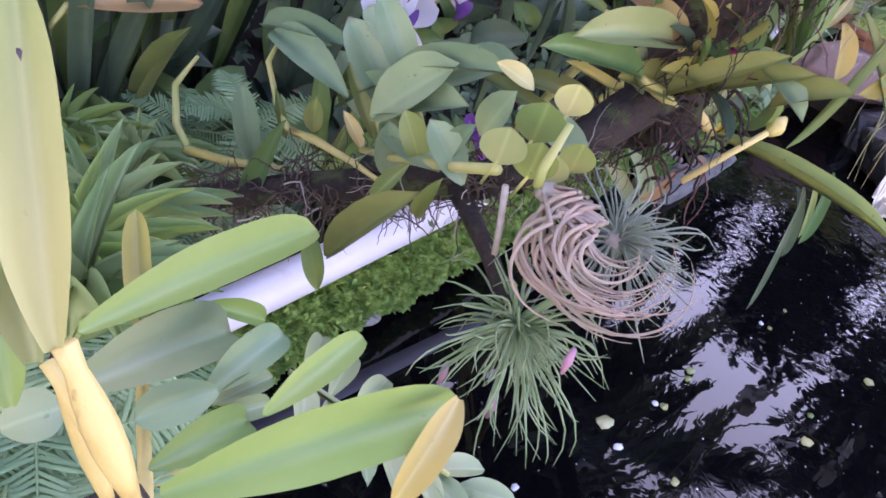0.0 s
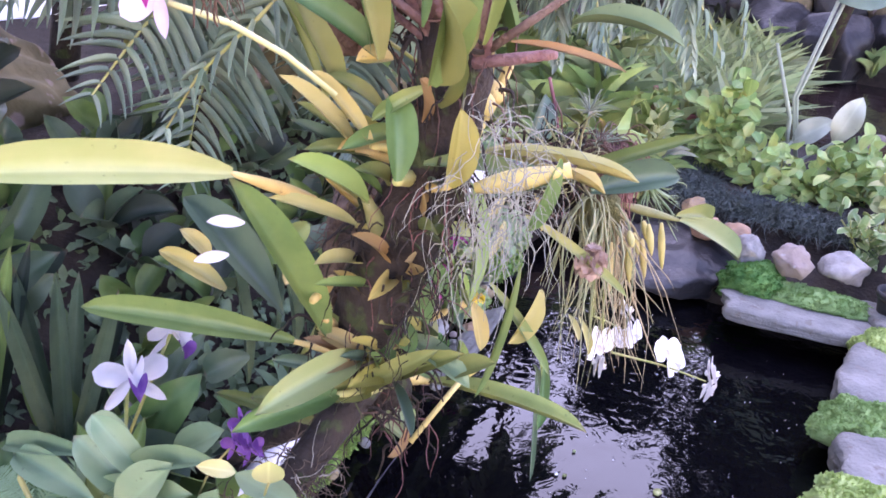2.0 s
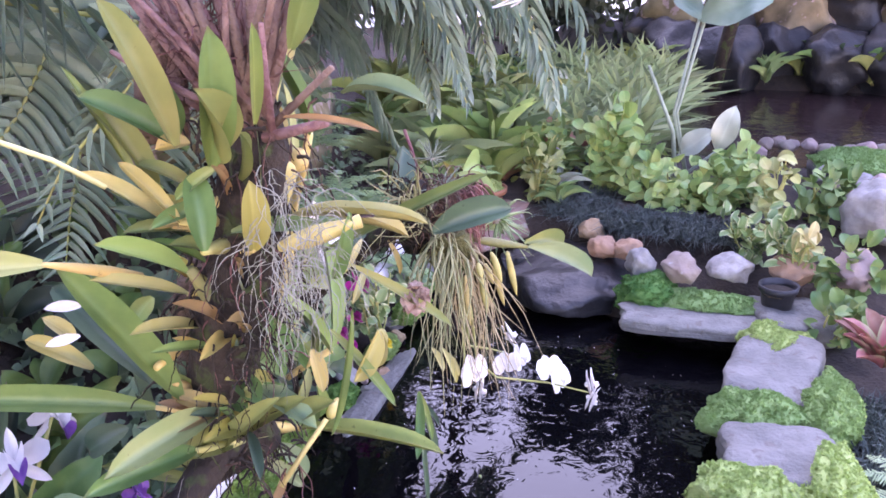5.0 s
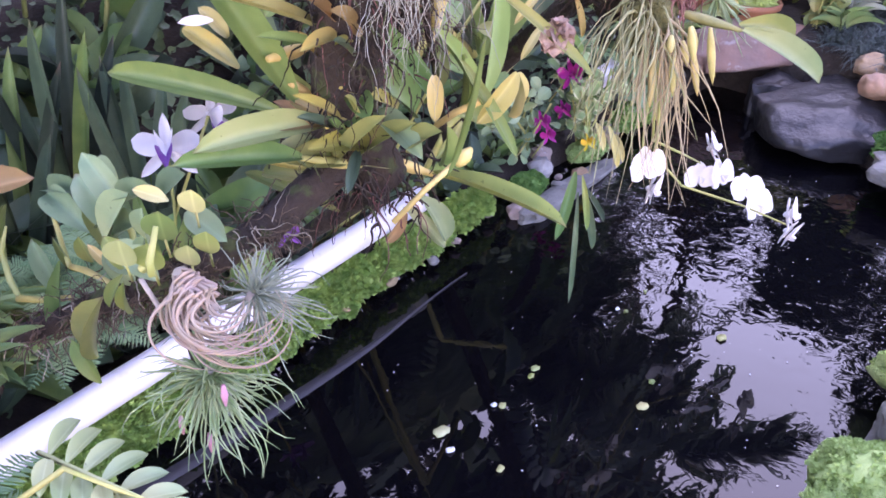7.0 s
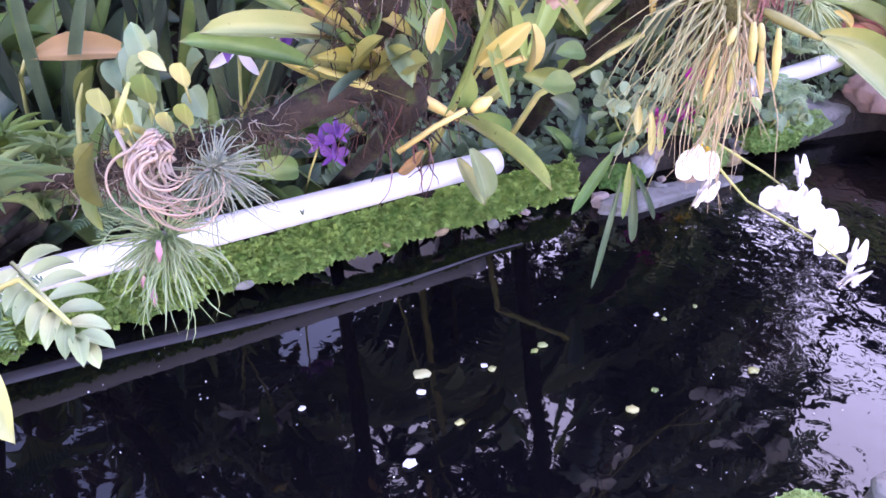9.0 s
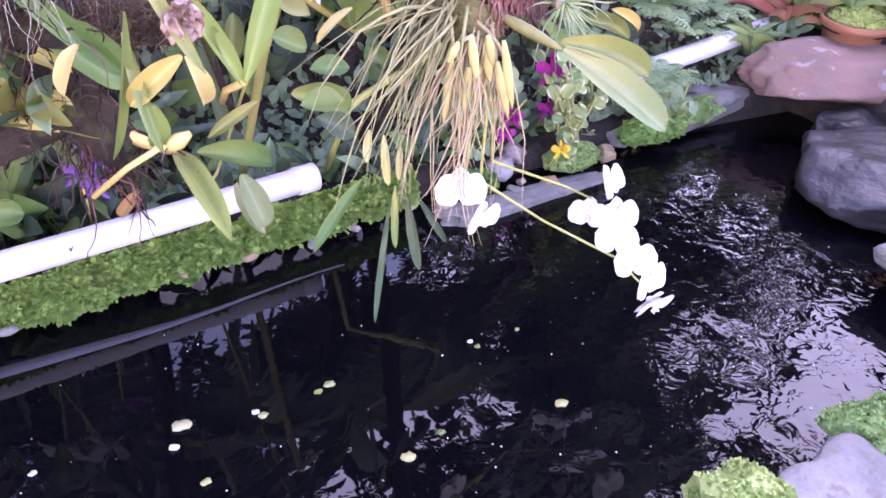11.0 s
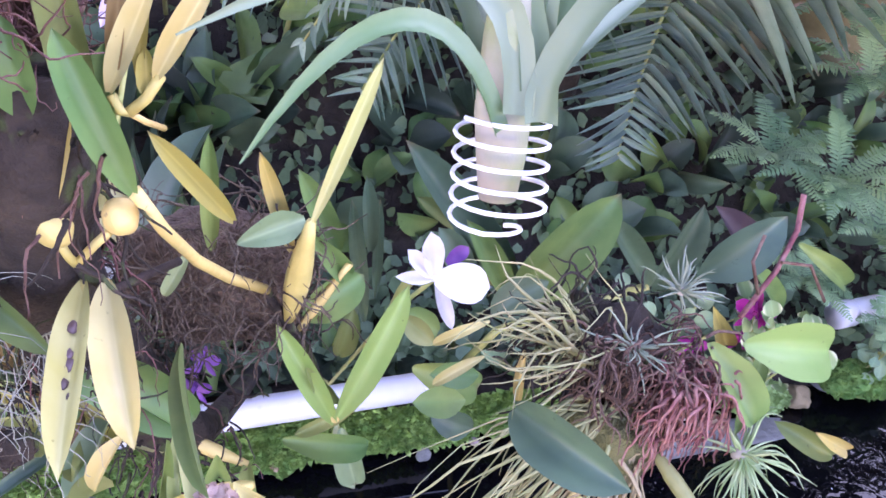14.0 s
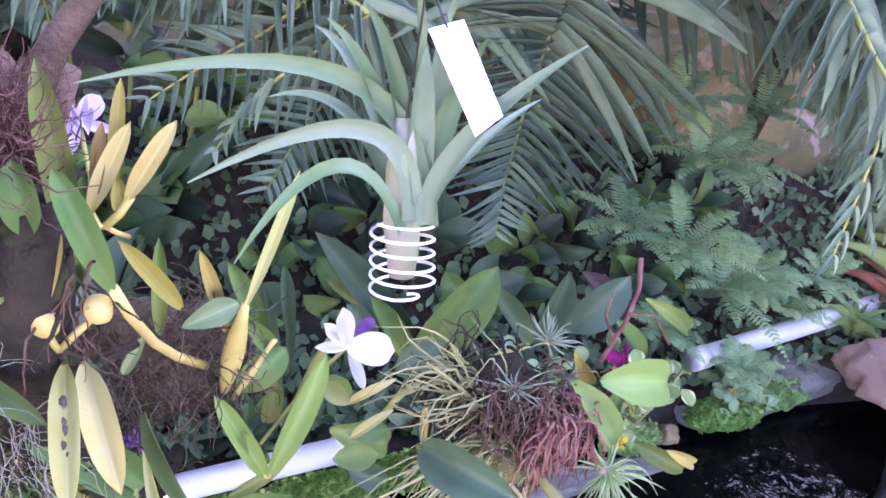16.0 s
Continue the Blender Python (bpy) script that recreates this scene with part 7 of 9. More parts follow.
stalk(round_orchid, [(0.600, -0.583, 0.708), (0.600, -0.581, 0.729), (0.620, -0.580, 0.781)], [0.006, 0.006, 0.004], GBULB, "stem", 8)
stalk(round_orchid, [(0.600, -0.547, 0.685), (0.620, -0.549, 0.625), (0.620, -0.557, 0.589)], 0.004, ROOT, "stem", 8)
stalk(round_orchid, [(0.700, -0.303, 0.549), (0.730, -0.220, 0.588), (0.750, -0.161, 0.619)], [0.006, 0.006, 0.004], GBULB, "stem", 8)
stalk(round_orchid, [(0.690, -0.377, 0.589), (0.720, -0.311, 0.624), (0.740, -0.240, 0.635)], [0.006, 0.006, 0.004], GBULB, "stem", 8)
curled_air_plant("air_plant", (0.652, -0.662, 0.655), (0.652, -0.572, 0.680), 0.085, 34, "silvery air plant with curling pinkish leaves", TILLP, 0.0030, 4)
air_plant("air_plant", (0.730, -0.642, 0.635), 0.115, 150, "silvery air plant with spiky leaves", TILL, 0.0019, 5, (0.5, -0.4, 0.3), 0.3, curl=0.15)
air_plant("air_plant", (0.654, -0.604, 0.500), 0.125, 170, "green air plant with a spiky rosette and pink buds", TILLG, 0.0026, 6, (-0.1, -0.5, 0.2), 0.35, curl=0.18)
part("mount", mesh_from(*tube([(0.645, -0.60, 0.51), (0.68, -0.52, 0.54), (0.74, -0.40, 0.55)], [0.010, 0.012, 0.014], 8), BARK), bpy.data.objects["air_plant.002"])
part("bud", mesh_from(*tube([(0.620, -0.556, 0.408), (0.620, -0.556, 0.388), (0.620, -0.556, 0.368)], [0.003, 0.006, 0.002], 8), PINKBUD), bpy.data.objects["air_plant.002"])
part("bud", mesh_from(*tube([(0.620, -0.698, 0.555), (0.620, -0.698, 0.535), (0.620, -0.698, 0.515)], [0.003, 0.006, 0.002], 8), PINKBUD), bpy.data.objects["air_plant.002"])
part("bud", mesh_from(*tube([(0.620, -0.638, 0.421), (0.620, -0.638, 0.401), (0.620, -0.638, 0.381)], [0.003, 0.006, 0.002], 8), PINKBUD), bpy.data.objects["air_plant.002"])

# ---- plants close to the path ----
near_orchid = thing("cattleya_orchid", (0.063, -0.690, 0.686), "orchid with long pale leaves and yellow stems close by", "orchid")
leaf(near_orchid, (0.042, -0.740, 0.760), (0.213, -0.788, 0.778), 0.044, SPRING, "strapflat", (-0.500, -0.500, 0.900))
leaf(near_orchid, (0.199, -0.792, 0.792), (0.131, -0.814, 0.766), 0.024, YELLOW, "strapflat", (-0.500, -0.500, 0.900))
leaf(near_orchid, (0.088, -0.579, 0.714), (0.343, -0.525, 0.684), 0.046, SPRING, "strapflat", (-0.500, -0.500, 0.900))
leaf(near_orchid, (0.147, -0.697, 0.716), (0.248, -0.679, 0.724), 0.026, SPRING, "strapflat", (-0.500, -0.500, 0.900))
leaf(near_orchid, (0.068, -0.600, 0.686), (0.219, -0.576, 0.655), 0.056, GREY, "strapflat", (-0.500, -0.500, 0.900))
leaf(near_orchid, (0.149, -0.650, 0.694), (0.099, -0.633, 0.676), 0.034, BLUE, "strapflat", (-0.500, -0.500, 0.900))
leaf(near_orchid, (0.150, -0.637, 0.676), (0.229, -0.622, 0.687), 0.034, BLUE, "strapflat", (-0.500, -0.500, 0.900))
leaf(near_orchid, (0.152, -0.644, 0.673), (0.202, -0.647, 0.677), 0.020, GREY, "strapflat", (-0.500, -0.500, 0.900))
leaf(near_orchid, (0.141, -0.662, 0.680), (0.184, -0.668, 0.678), 0.020, GREY, "strapflat", (-0.500, -0.500, 0.900))
leaf(near_orchid, (0.077, -0.684, 0.696), (0.158, -0.676, 0.683), 0.034, GREEN, "strapflat", (-0.500, -0.500, 0.900))
leaf(near_orchid, (0.218, -0.540, 0.655), (0.275, -0.555, 0.626), 0.024, SPRING, "strapflat", (-0.500, -0.500, 0.900))
leaf(near_orchid, (0.010, -0.691, 0.832), (0.031, -0.600, 0.970), 0.038, CREAMG, "strapflat", (-0.500, -0.500, 0.900))
leaf(near_orchid, (0.008, -0.678, 0.814), (0.023, -0.595, 0.925), 0.040, CREAMG, "strapflat", (-0.500, -0.500, 0.900))
leaf(near_orchid, (0.031, -0.597, 0.673), (0.066, -0.605, 0.681), 0.040, GREY, "strapflat", (-0.500, -0.500, 0.900))
leaf(near_orchid, (0.171, -0.531, 0.630), (0.208, -0.448, 0.691), 0.026, YELLOW, "strapflat", (-0.500, -0.500, 0.900))
leaf(near_orchid, (0.011, -0.651, 0.756), (0.017, -0.617, 0.789), 0.030, SPRING, "strapflat", (-0.500, -0.500, 0.900))
bulb(near_orchid, (0.027, -0.739, 0.766), (0.014, -0.691, 0.834), 0.009, BULB, waist=0.7)
bulb(near_orchid, (0.029, -0.744, 0.764), (0.012, -0.680, 0.814), 0.005, BULB, waist=0.7)
bulb(near_orchid, (0.035, -0.713, 0.723), (0.021, -0.669, 0.800), 0.006, BULB, waist=0.7)
stalk(near_orchid, [(0.086, -0.677, 0.643), (0.126, -0.609, 0.628), (0.171, -0.531, 0.630)], 0.005, BULB, "stem", 8)
part("spot", mesh_from(*rough_ball((0.026, -0.623, 0.933), (0.008, 0.003, 0.012), 3, 0.4, 2), PURPLELEAF), near_orchid)
stalk(near_orchid, [(0.043, -0.716, 0.725), (0.000, -0.500, 0.400), (0.020, -0.200, 0.100), (0.020, 0.000, 0.020)], [0.012, 0.014, 0.016, 0.02], BARK, "stem", 8)
lobed_plant = thing("lobed_leaf_plant", (0.350, -0.600, 0.300), "plant with a pale green deeply lobed leaf over the pond", "plant")
stalk(lobed_plant, [(0.100, -0.200, 0.020), (0.200, -0.450, 0.300), (0.419, -0.560, 0.440), (0.475, -0.688, 0.420)], [0.006, 0.006, 0.005, 0.003], GBULB, "stem", 8)
stalk(lobed_plant, [(0.475, -0.688, 0.420), (0.417, -0.476, 0.420), (0.450, -0.597, 0.410), (0.484, -0.717, 0.400)], [0.003, 0.004, 0.003, 0.0015], LOBED, "midrib", 8)
leaf(lobed_plant, (0.423, -0.496, 0.418), (0.505, -0.437, 0.405), 0.031, LOBED, "oval", (0.000, -0.200, 1.000))
leaf(lobed_plant, (0.423, -0.496, 0.418), (0.377, -0.552, 0.405), 0.031, LOBED, "oval", (0.000, -0.200, 1.000))
leaf(lobed_plant, (0.432, -0.530, 0.416), (0.518, -0.480, 0.401), 0.031, LOBED, "oval", (0.000, -0.200, 1.000))
leaf(lobed_plant, (0.432, -0.530, 0.416), (0.387, -0.592, 0.401), 0.031, LOBED, "oval", (0.000, -0.200, 1.000))
leaf(lobed_plant, (0.441, -0.563, 0.413), (0.528, -0.537, 0.405), 0.031, LOBED, "oval", (0.000, -0.200, 1.000))
leaf(lobed_plant, (0.441, -0.563, 0.413), (0.397, -0.642, 0.405), 0.031, LOBED, "oval", (0.000, -0.200, 1.000))
leaf(lobed_plant, (0.450, -0.597, 0.410), (0.539, -0.587, 0.401), 0.031, LOBED, "oval", (0.000, -0.200, 1.000))
leaf(lobed_plant, (0.450, -0.597, 0.410), (0.411, -0.683, 0.401), 0.031, LOBED, "oval", (0.000, -0.200, 1.000))
leaf(lobed_plant, (0.460, -0.630, 0.407), (0.536, -0.649, 0.405), 0.031, LOBED, "oval", (0.000, -0.200, 1.000))
leaf(lobed_plant, (0.460, -0.630, 0.407), (0.429, -0.723, 0.405), 0.031, LOBED, "oval", (0.000, -0.200, 1.000))
leaf(lobed_plant, (0.469, -0.664, 0.404), (0.534, -0.700, 0.401), 0.031, LOBED, "oval", (0.000, -0.200, 1.000))
leaf(lobed_plant, (0.469, -0.664, 0.404), (0.452, -0.751, 0.401), 0.031, LOBED, "oval", (0.000, -0.200, 1.000))
leaf(lobed_plant, (0.478, -0.697, 0.402), (0.527, -0.757, 0.405), 0.031, LOBED, "oval", (0.000, -0.200, 1.000))
leaf(lobed_plant, (0.478, -0.697, 0.402), (0.473, -0.784, 0.405), 0.031, LOBED, "oval", (0.000, -0.200, 1.000))
leaf(lobed_plant, (0.484, -0.717, 0.400), (0.496, -0.779, 0.390), 0.030, LOBED, "oval", (0.000, -0.200, 1.000))
leaf(lobed_plant, (0.291, -0.916, 0.620), (0.353, -1.136, 0.620), 0.085, CREAMG, "strapflat", (-0.200, -0.400, 0.900))
stalk(lobed_plant, [(0.291, -0.916, 0.620), (0.120, -0.800, 0.500), (0.050, -0.500, 0.200), (0.100, -0.200, 0.020)], [0.005, 0.006, 0.007, 0.008], GBULB, "stem", 8)

# ---- left bank planting ----
rosette("bromeliad", (0.575, 0.111, 0.269), 16, 0.17, 0.024, "bromeliad with narrow pointed light green leaves", FERNP, 11, lean=(0.2, -0.3, 0.3))
stalk(mossy_log, [(0.575, 0.111, 0.269), (0.537, 0.056, 0.215), (0.300, 0.020, 0.060)], 0.012, BARK, "side_branch", 8)
rosette("bromeliad", (0.475, 0.171, 0.289), 16, 0.17, 0.024, "bromeliad with narrow pointed light green leaves", SPRING, 12, lean=(0.2, -0.3, 0.3))
stalk(mossy_log, [(0.475, 0.171, 0.289), (0.487, 0.086, 0.225), (0.300, 0.020, 0.060)], 0.012, BARK, "side_branch", 8)
rosette("bromeliad", (0.525, -0.009, 0.219), 16, 0.17, 0.024, "bromeliad with narrow pointed light green leaves", FERNP, 13, lean=(0.2, -0.3, 0.3))
stalk(mossy_log, [(0.525, -0.009, 0.219), (0.512, -0.004, 0.190), (0.300, 0.020, 0.060)], 0.012, BARK, "side_branch", 8)
rosette("bromeliad", (0.635, 0.191, 0.209), 16, 0.17, 0.024, "bromeliad with narrow pointed light green leaves", LIME, 14, lean=(0.2, -0.3, 0.3))
stalk(mossy_log, [(0.635, 0.191, 0.209), (0.567, 0.096, 0.185), (0.300, 0.020, 0.060)], 0.012, BARK, "side_branch", 8)
ochre_plant = thing("broad_leaf_plant", (0.56, 0.40, 0.30), "plant with one broad ochre yellow leaf in the shade", "plant")
leaf(ochre_plant, (0.575, 0.35, 0.475), (0.835, 0.34, 0.470), 0.085, OCHLEAF, "oval", (-0.3, -0.6, 0.8))
stalk(ochre_plant, [(0.575, 0.35, 0.475), (0.56, 0.38, 0.42), (0.57, 0.42, 0.12)], 0.006, GBULB, "stem", 8)
solo("hanging_wire", mesh_from(*tube([(0.66, 0.35, 0.22), (0.645, 0.35, 1.2), (0.64, 0.35, 3.0)], 0.0012, 6), STEEL), "thin grey wire hanging down among the leaves", "wire")
for k, (x, y, z, mt) in enumerate([(0.16, -0.44, 0.55, FERNP), (0.24, -0.30, 0.46, SPRING), (0.32, -0.20, 0.42, FERNP), (0.20, -0.20, 0.36, LIME), (0.40, -0.12, 0.32, FERNP)]):
    rosette("bromeliad", (x, y, z), 15, 0.20, 0.030, "bromeliad with narrow pointed light green leaves", mt, 80 + k, lean=(0.3, -0.25, 0.35))
    stalk(mossy_log, [(x, y, z), (x + 0.03, y + 0.10, z * 0.6), (0.300, 0.020, 0.060)], 0.010, BARK, "side_branch", 8)
fern("fern", (0.750, 0.219, 0.277), 9, 0.20, "small green fern on the bank", FERN, 20)
fern("fern", (0.700, 0.342, 0.213), 9, 0.20, "small green fern on the bank", FERN, 21)
fern("fern", (0.600, 0.370, 0.226), 9, 0.20, "small green fern on the bank", FERN, 22)
fern("fern", (0.850, 0.147, 0.302), 9, 0.20, "small green fern on the bank", FERN, 23)
fern("fern", (0.150, -0.409, 0.462), 9, 0.20, "small green fern on the bank", FERN, 24)
fern("fern", (0.100, -0.472, 0.454), 9, 0.20, "small green fern on the bank", FERN, 25)
fern("fern", (0.200, -0.345, 0.281), 9, 0.20, "small green fern on the bank", FERN, 26)
fern("fern", (0.300, -0.350, 0.250), 10, 0.20, "small green fern on the bank", FERN, 30)
fern("fern", (0.750, 0.080, 0.200), 10, 0.20, "small green fern on the bank", FERN, 31)

# ---- palms over the bank ----
bank_palm = thing("feather_palm", (2.350, 0.950, 0.450), "feather palm with long narrow drooping leaflets", "palm", "palms")
stalk(bank_palm, [(2.350, 0.950, 0.350), (2.350, 0.920, 0.800), (2.300, 0.850, 1.100)], [0.05, 0.05, 0.04], BARK, "trunk", 10)
palm_frond(bank_palm, [(2.350, 0.900, 0.900), (2.400, 0.750, 1.500), (2.375, 0.420, 1.373), (2.312, 0.360, 1.239), (2.259, 0.300, 1.039), (2.229, 0.260, 0.858), (2.228, 0.240, 0.706)], 40, 0.60, PALM, 0.016, 0.03, spread=98, rng=random.Random(3), start=0.45)
palm_frond(bank_palm, [(2.300, 0.900, 0.900), (2.150, 0.800, 1.550), (1.934, 0.500, 1.310), (1.857, 0.460, 1.191), (1.751, 0.420, 1.053), (1.661, 0.400, 0.917), (1.596, 0.380, 0.794)], 38, 0.56, PALM, 0.015, 0.05, spread=92, rng=random.Random(4), start=0.42)
palm_frond(bank_palm, [(2.300, 0.900, 0.900), (2.150, 0.900, 1.600), (2.087, 0.600, 1.436), (1.634, 0.550, 1.350), (1.179, 0.500, 1.326), (0.948, 0.450, 1.256)], 44, 0.4, PALM, 0.016, 1.3, spread=70, rng=random.Random(5))
palm_frond(bank_palm, [(2.400, 0.900, 0.900), (2.700, 0.800, 1.600), (3.172, 0.500, 1.478), (3.360, 0.350, 1.224), (3.508, 0.300, 0.929), (3.773, 0.250, 0.554)], 44, 0.42, PALM, 0.018, 0.35, spread=55, rng=random.Random(6))
palm_frond(bank_palm, [(2.400, 0.900, 0.900), (2.600, 0.800, 1.500), (2.898, 0.700, 1.360), (3.132, 0.600, 1.262), (3.550, 0.600, 1.096)], 36, 0.42, PALM, 0.018, 0.5, spread=55, rng=random.Random(7))
palm_frond(bank_palm, [(2.400, 0.900, 0.900), (2.900, 0.700, 1.700), (3.300, 0.350, 1.750), (3.600, 0.100, 1.500), (3.750, 0.000, 1.250)], 36, 0.36, PALM, 0.016, 0.6, spread=55, rng=random.Random(8))
left_palm = thing("feather_palm", (0.950, 1.250, 0.450), "feather palm with long dark leaflets over the bank", "palm", "palms")
stalk(left_palm, [(0.950, 1.250, 0.350), (0.950, 1.200, 0.800), (0.950, 1.150, 1.100)], [0.05, 0.05, 0.04], BARK, "trunk", 10)
palm_frond(left_palm, [(0.950, 1.150, 1.000), (1.100, 1.000, 1.650), (1.500, 0.148, 1.638), (1.350, 0.221, 1.526), (1.250, 0.361, 1.444), (1.150, 0.537, 1.346), (1.050, 0.648, 1.223)], 46, 0.36, PALM, 0.014, 1.0, spread=60, rng=random.Random(11))
palm_frond(left_palm, [(0.950, 1.150, 1.000), (1.100, 1.000, 1.650), (1.700, 0.002, 1.431), (1.550, 0.104, 1.243), (1.500, 0.245, 1.091), (1.450, 0.302, 0.961)], 40, 0.34, PALM, 0.014, 0.35, spread=60, rng=random.Random(12))
palm_frond(left_palm, [(0.950, 1.150, 1.000), (1.100, 1.000, 1.650), (1.600, 0.528, 1.684), (1.500, 0.726, 1.594), (1.400, 0.958, 1.472)], 40, 0.36, PALM, 0.014, 0.9, spread=60, rng=random.Random(13))
palm_frond(bank_palm, [(2.300, 0.900, 0.900), (2.120, 0.850, 1.550), (1.742, 0.480, 1.329), (1.585, 0.440, 1.210), (1.428, 0.400, 1.134), (1.301, 0.380, 1.053)], 28, 0.50, PALM, 0.014, 0.15, spread=88, rng=random.Random(35), start=0.40)
palm_frond(left_palm, [(0.950, 1.150, 1.000), (1.100, 1.000, 1.650), (1.900, -0.013, 1.678), (1.800, 0.134, 1.459), (1.700, 0.229, 1.297)], 36, 0.34, PALM, 0.014, 0.6, spread=60, rng=random.Random(14))
palm_frond(left_palm, [(2.000, 0.950, 1.000), (1.900, 0.900, 1.600), (1.600, 0.750, 1.750), (1.350, 0.600, 1.550), (1.200, 0.500, 1.250)], 38, 0.36, PALM, 0.016, 0.5, spread=62, rng=random.Random(15))
palm_frond(left_palm, [(2.100, 0.950, 1.000), (2.000, 0.950, 1.500), (1.850, 0.800, 1.600), (1.750, 0.650, 1.400), (1.700, 0.550, 1.100)], 38, 0.36, PALM, 0.016, 0.5, spread=62, rng=random.Random(16))
palm_frond(left_palm, [(1.200, 1.100, 1.000), (1.300, 1.050, 1.500), (1.500, 0.950, 1.600), (1.700, 0.900, 1.450), (1.850, 0.850, 1.200)], 38, 0.36, PALM, 0.016, 0.5, spread=62, rng=random.Random(17))
palm_frond(left_palm, [(2.400, 1.000, 1.000), (2.500, 1.000, 1.600), (2.400, 0.900, 1.750), (2.250, 0.750, 1.600), (2.150, 0.650, 1.300)], 38, 0.36, PALM, 0.016, 0.5, spread=62, rng=random.Random(18))
palm_frond(left_palm, [(0.900, 1.100, 1.000), (0.800, 1.000, 1.500), (0.900, 0.800, 1.600), (1.050, 0.650, 1.400), (1.100, 0.550, 1.100)], 38, 0.36, PALM, 0.016, 0.5, spread=62, rng=random.Random(19))
far_palm = thing("feather_palm", (3.700, 1.000, 0.400), "feather palm with narrow silvery leaflets by the rock face", "palm", "palms")
stalk(far_palm, [(3.700, 1.000, 0.300), (3.700, 0.950, 0.800), (3.650, 0.900, 1.200)], [0.05, 0.05, 0.04], BARK, "trunk", 10)
palm_frond(far_palm, [(3.650, 0.900, 1.100), (3.500, 0.700, 1.700), (2.700, -0.053, 1.648), (2.600, -0.388, 1.536), (2.600, -0.632, 1.429), (2.600, -0.800, 1.180)], 40, 0.42, PALM, 0.016, 0.9, spread=55, rng=random.Random(22))
palm_frond(far_palm, [(3.650, 0.900, 1.100), (3.500, 0.700, 1.700), (3.000, -0.154, 1.714), (2.900, -0.591, 1.612), (2.800, -0.796, 1.409), (2.800, -0.842, 1.192)], 40, 0.42, PALM, 0.016, 0.9, spread=50, rng=random.Random(23))
palm_frond(far_palm, [(3.650, 0.900, 1.100), (3.500, 0.700, 1.700), (2.900, -0.162, 1.478), (2.800, -0.333, 1.298), (2.700, -0.439, 1.086)], 36, 0.4, PALM, 0.016, 0.6, spread=55, rng=random.Random(24))
palm_frond(far_palm, [(3.700, 0.900, 1.100), (4.000, 0.700, 1.900), (4.400, 0.300, 2.100), (4.700, 0.000, 1.900), (4.900, -0.200, 1.600)], 36, 0.42, PALM, 0.016, 0.6, spread=55, rng=random.Random(25))
palm_frond(far_palm, [(3.650, 0.900, 1.100), (3.600, 0.600, 1.500), (3.650, 0.380, 1.450), (3.720, 0.220, 1.200), (3.780, 0.120, 0.950)], 38, 0.36, PALM, 0.02, 0.6, spread=60, rng=random.Random(26))
palm_frond(far_palm, [(3.750, 0.900, 1.200), (4.050, 0.600, 1.550), (4.150, 0.400, 1.450), (4.200, 0.250, 1.150)], 38, 0.36, PALM, 0.02, 0.6, spread=60, rng=random.Random(27))
palm_frond(far_palm, [(3.600, 0.850, 1.200), (3.350, 0.550, 1.500), (3.300, 0.380, 1.350), (3.300, 0.250, 1.050)], 38, 0.36, PALM, 0.02, 0.6, spread=60, rng=random.Random(28))

# ---- palms, ferns and shade plants behind ----
# broad dark leaves filling the shade behind the pipe
_rng = random.Random(21)
for k in range(70):
    x = -0.5 + (k % 35) * 0.115
    y = 0.18 + _rng.random() * 0.35 + 0.4 * (k // 35)
    z = land(x, y)
    far = x > 1.35
    n = _rng.randint(4, 6) if far else _rng.randint(7, 11)
    y = y + 0.3 if far else y
    z = land(x, y)
    ob = thing("shade_plant", (x, y, z), _rng.choice(["dark green broad-leaved plant in the shade", "dark green strap-leaved plant in the shade"]), "plant", "shade plants")
    for i in range(n):
        a = i * 2.4 + k
        d = Vector((math.cos(a) * 0.9, math.sin(a) * 0.9 - 0.3, _rng.uniform(0.15, 1.3))).normalized()
        ln = _rng.uniform(0.14, 0.26) if far else _rng.uniform(0.16, 0.42)
        b = Vector((x, y, z))
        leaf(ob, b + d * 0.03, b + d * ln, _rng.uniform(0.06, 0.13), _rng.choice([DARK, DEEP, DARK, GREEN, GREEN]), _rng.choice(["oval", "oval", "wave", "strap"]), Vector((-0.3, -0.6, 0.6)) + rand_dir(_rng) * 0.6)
for k in range(15):
    x = 0.35 + k * 0.17
    y = 0.10 + _rng.random() * 0.06
    ob = thing("edge_plant", (x, y, land(x, y)), "small dark green leaves behind the white pipe", "plant", "edge plants")
    for i in range(9):
        a = i * 2.4 + k
        d = Vector((math.cos(a), math.sin(a) - 0.2, _rng.uniform(0.5, 1.2))).normalized()
        ln = _rng.uniform(0.08, 0.17)
        b = Vector((x, y, land(x, y)))
        leaf(ob, b, b + d * ln, _rng.uniform(0.035, 0.06), _rng.choice([DARK, GREEN, BLUE, DEEP]), "oval", (-0.1, -0.7, 0.7))
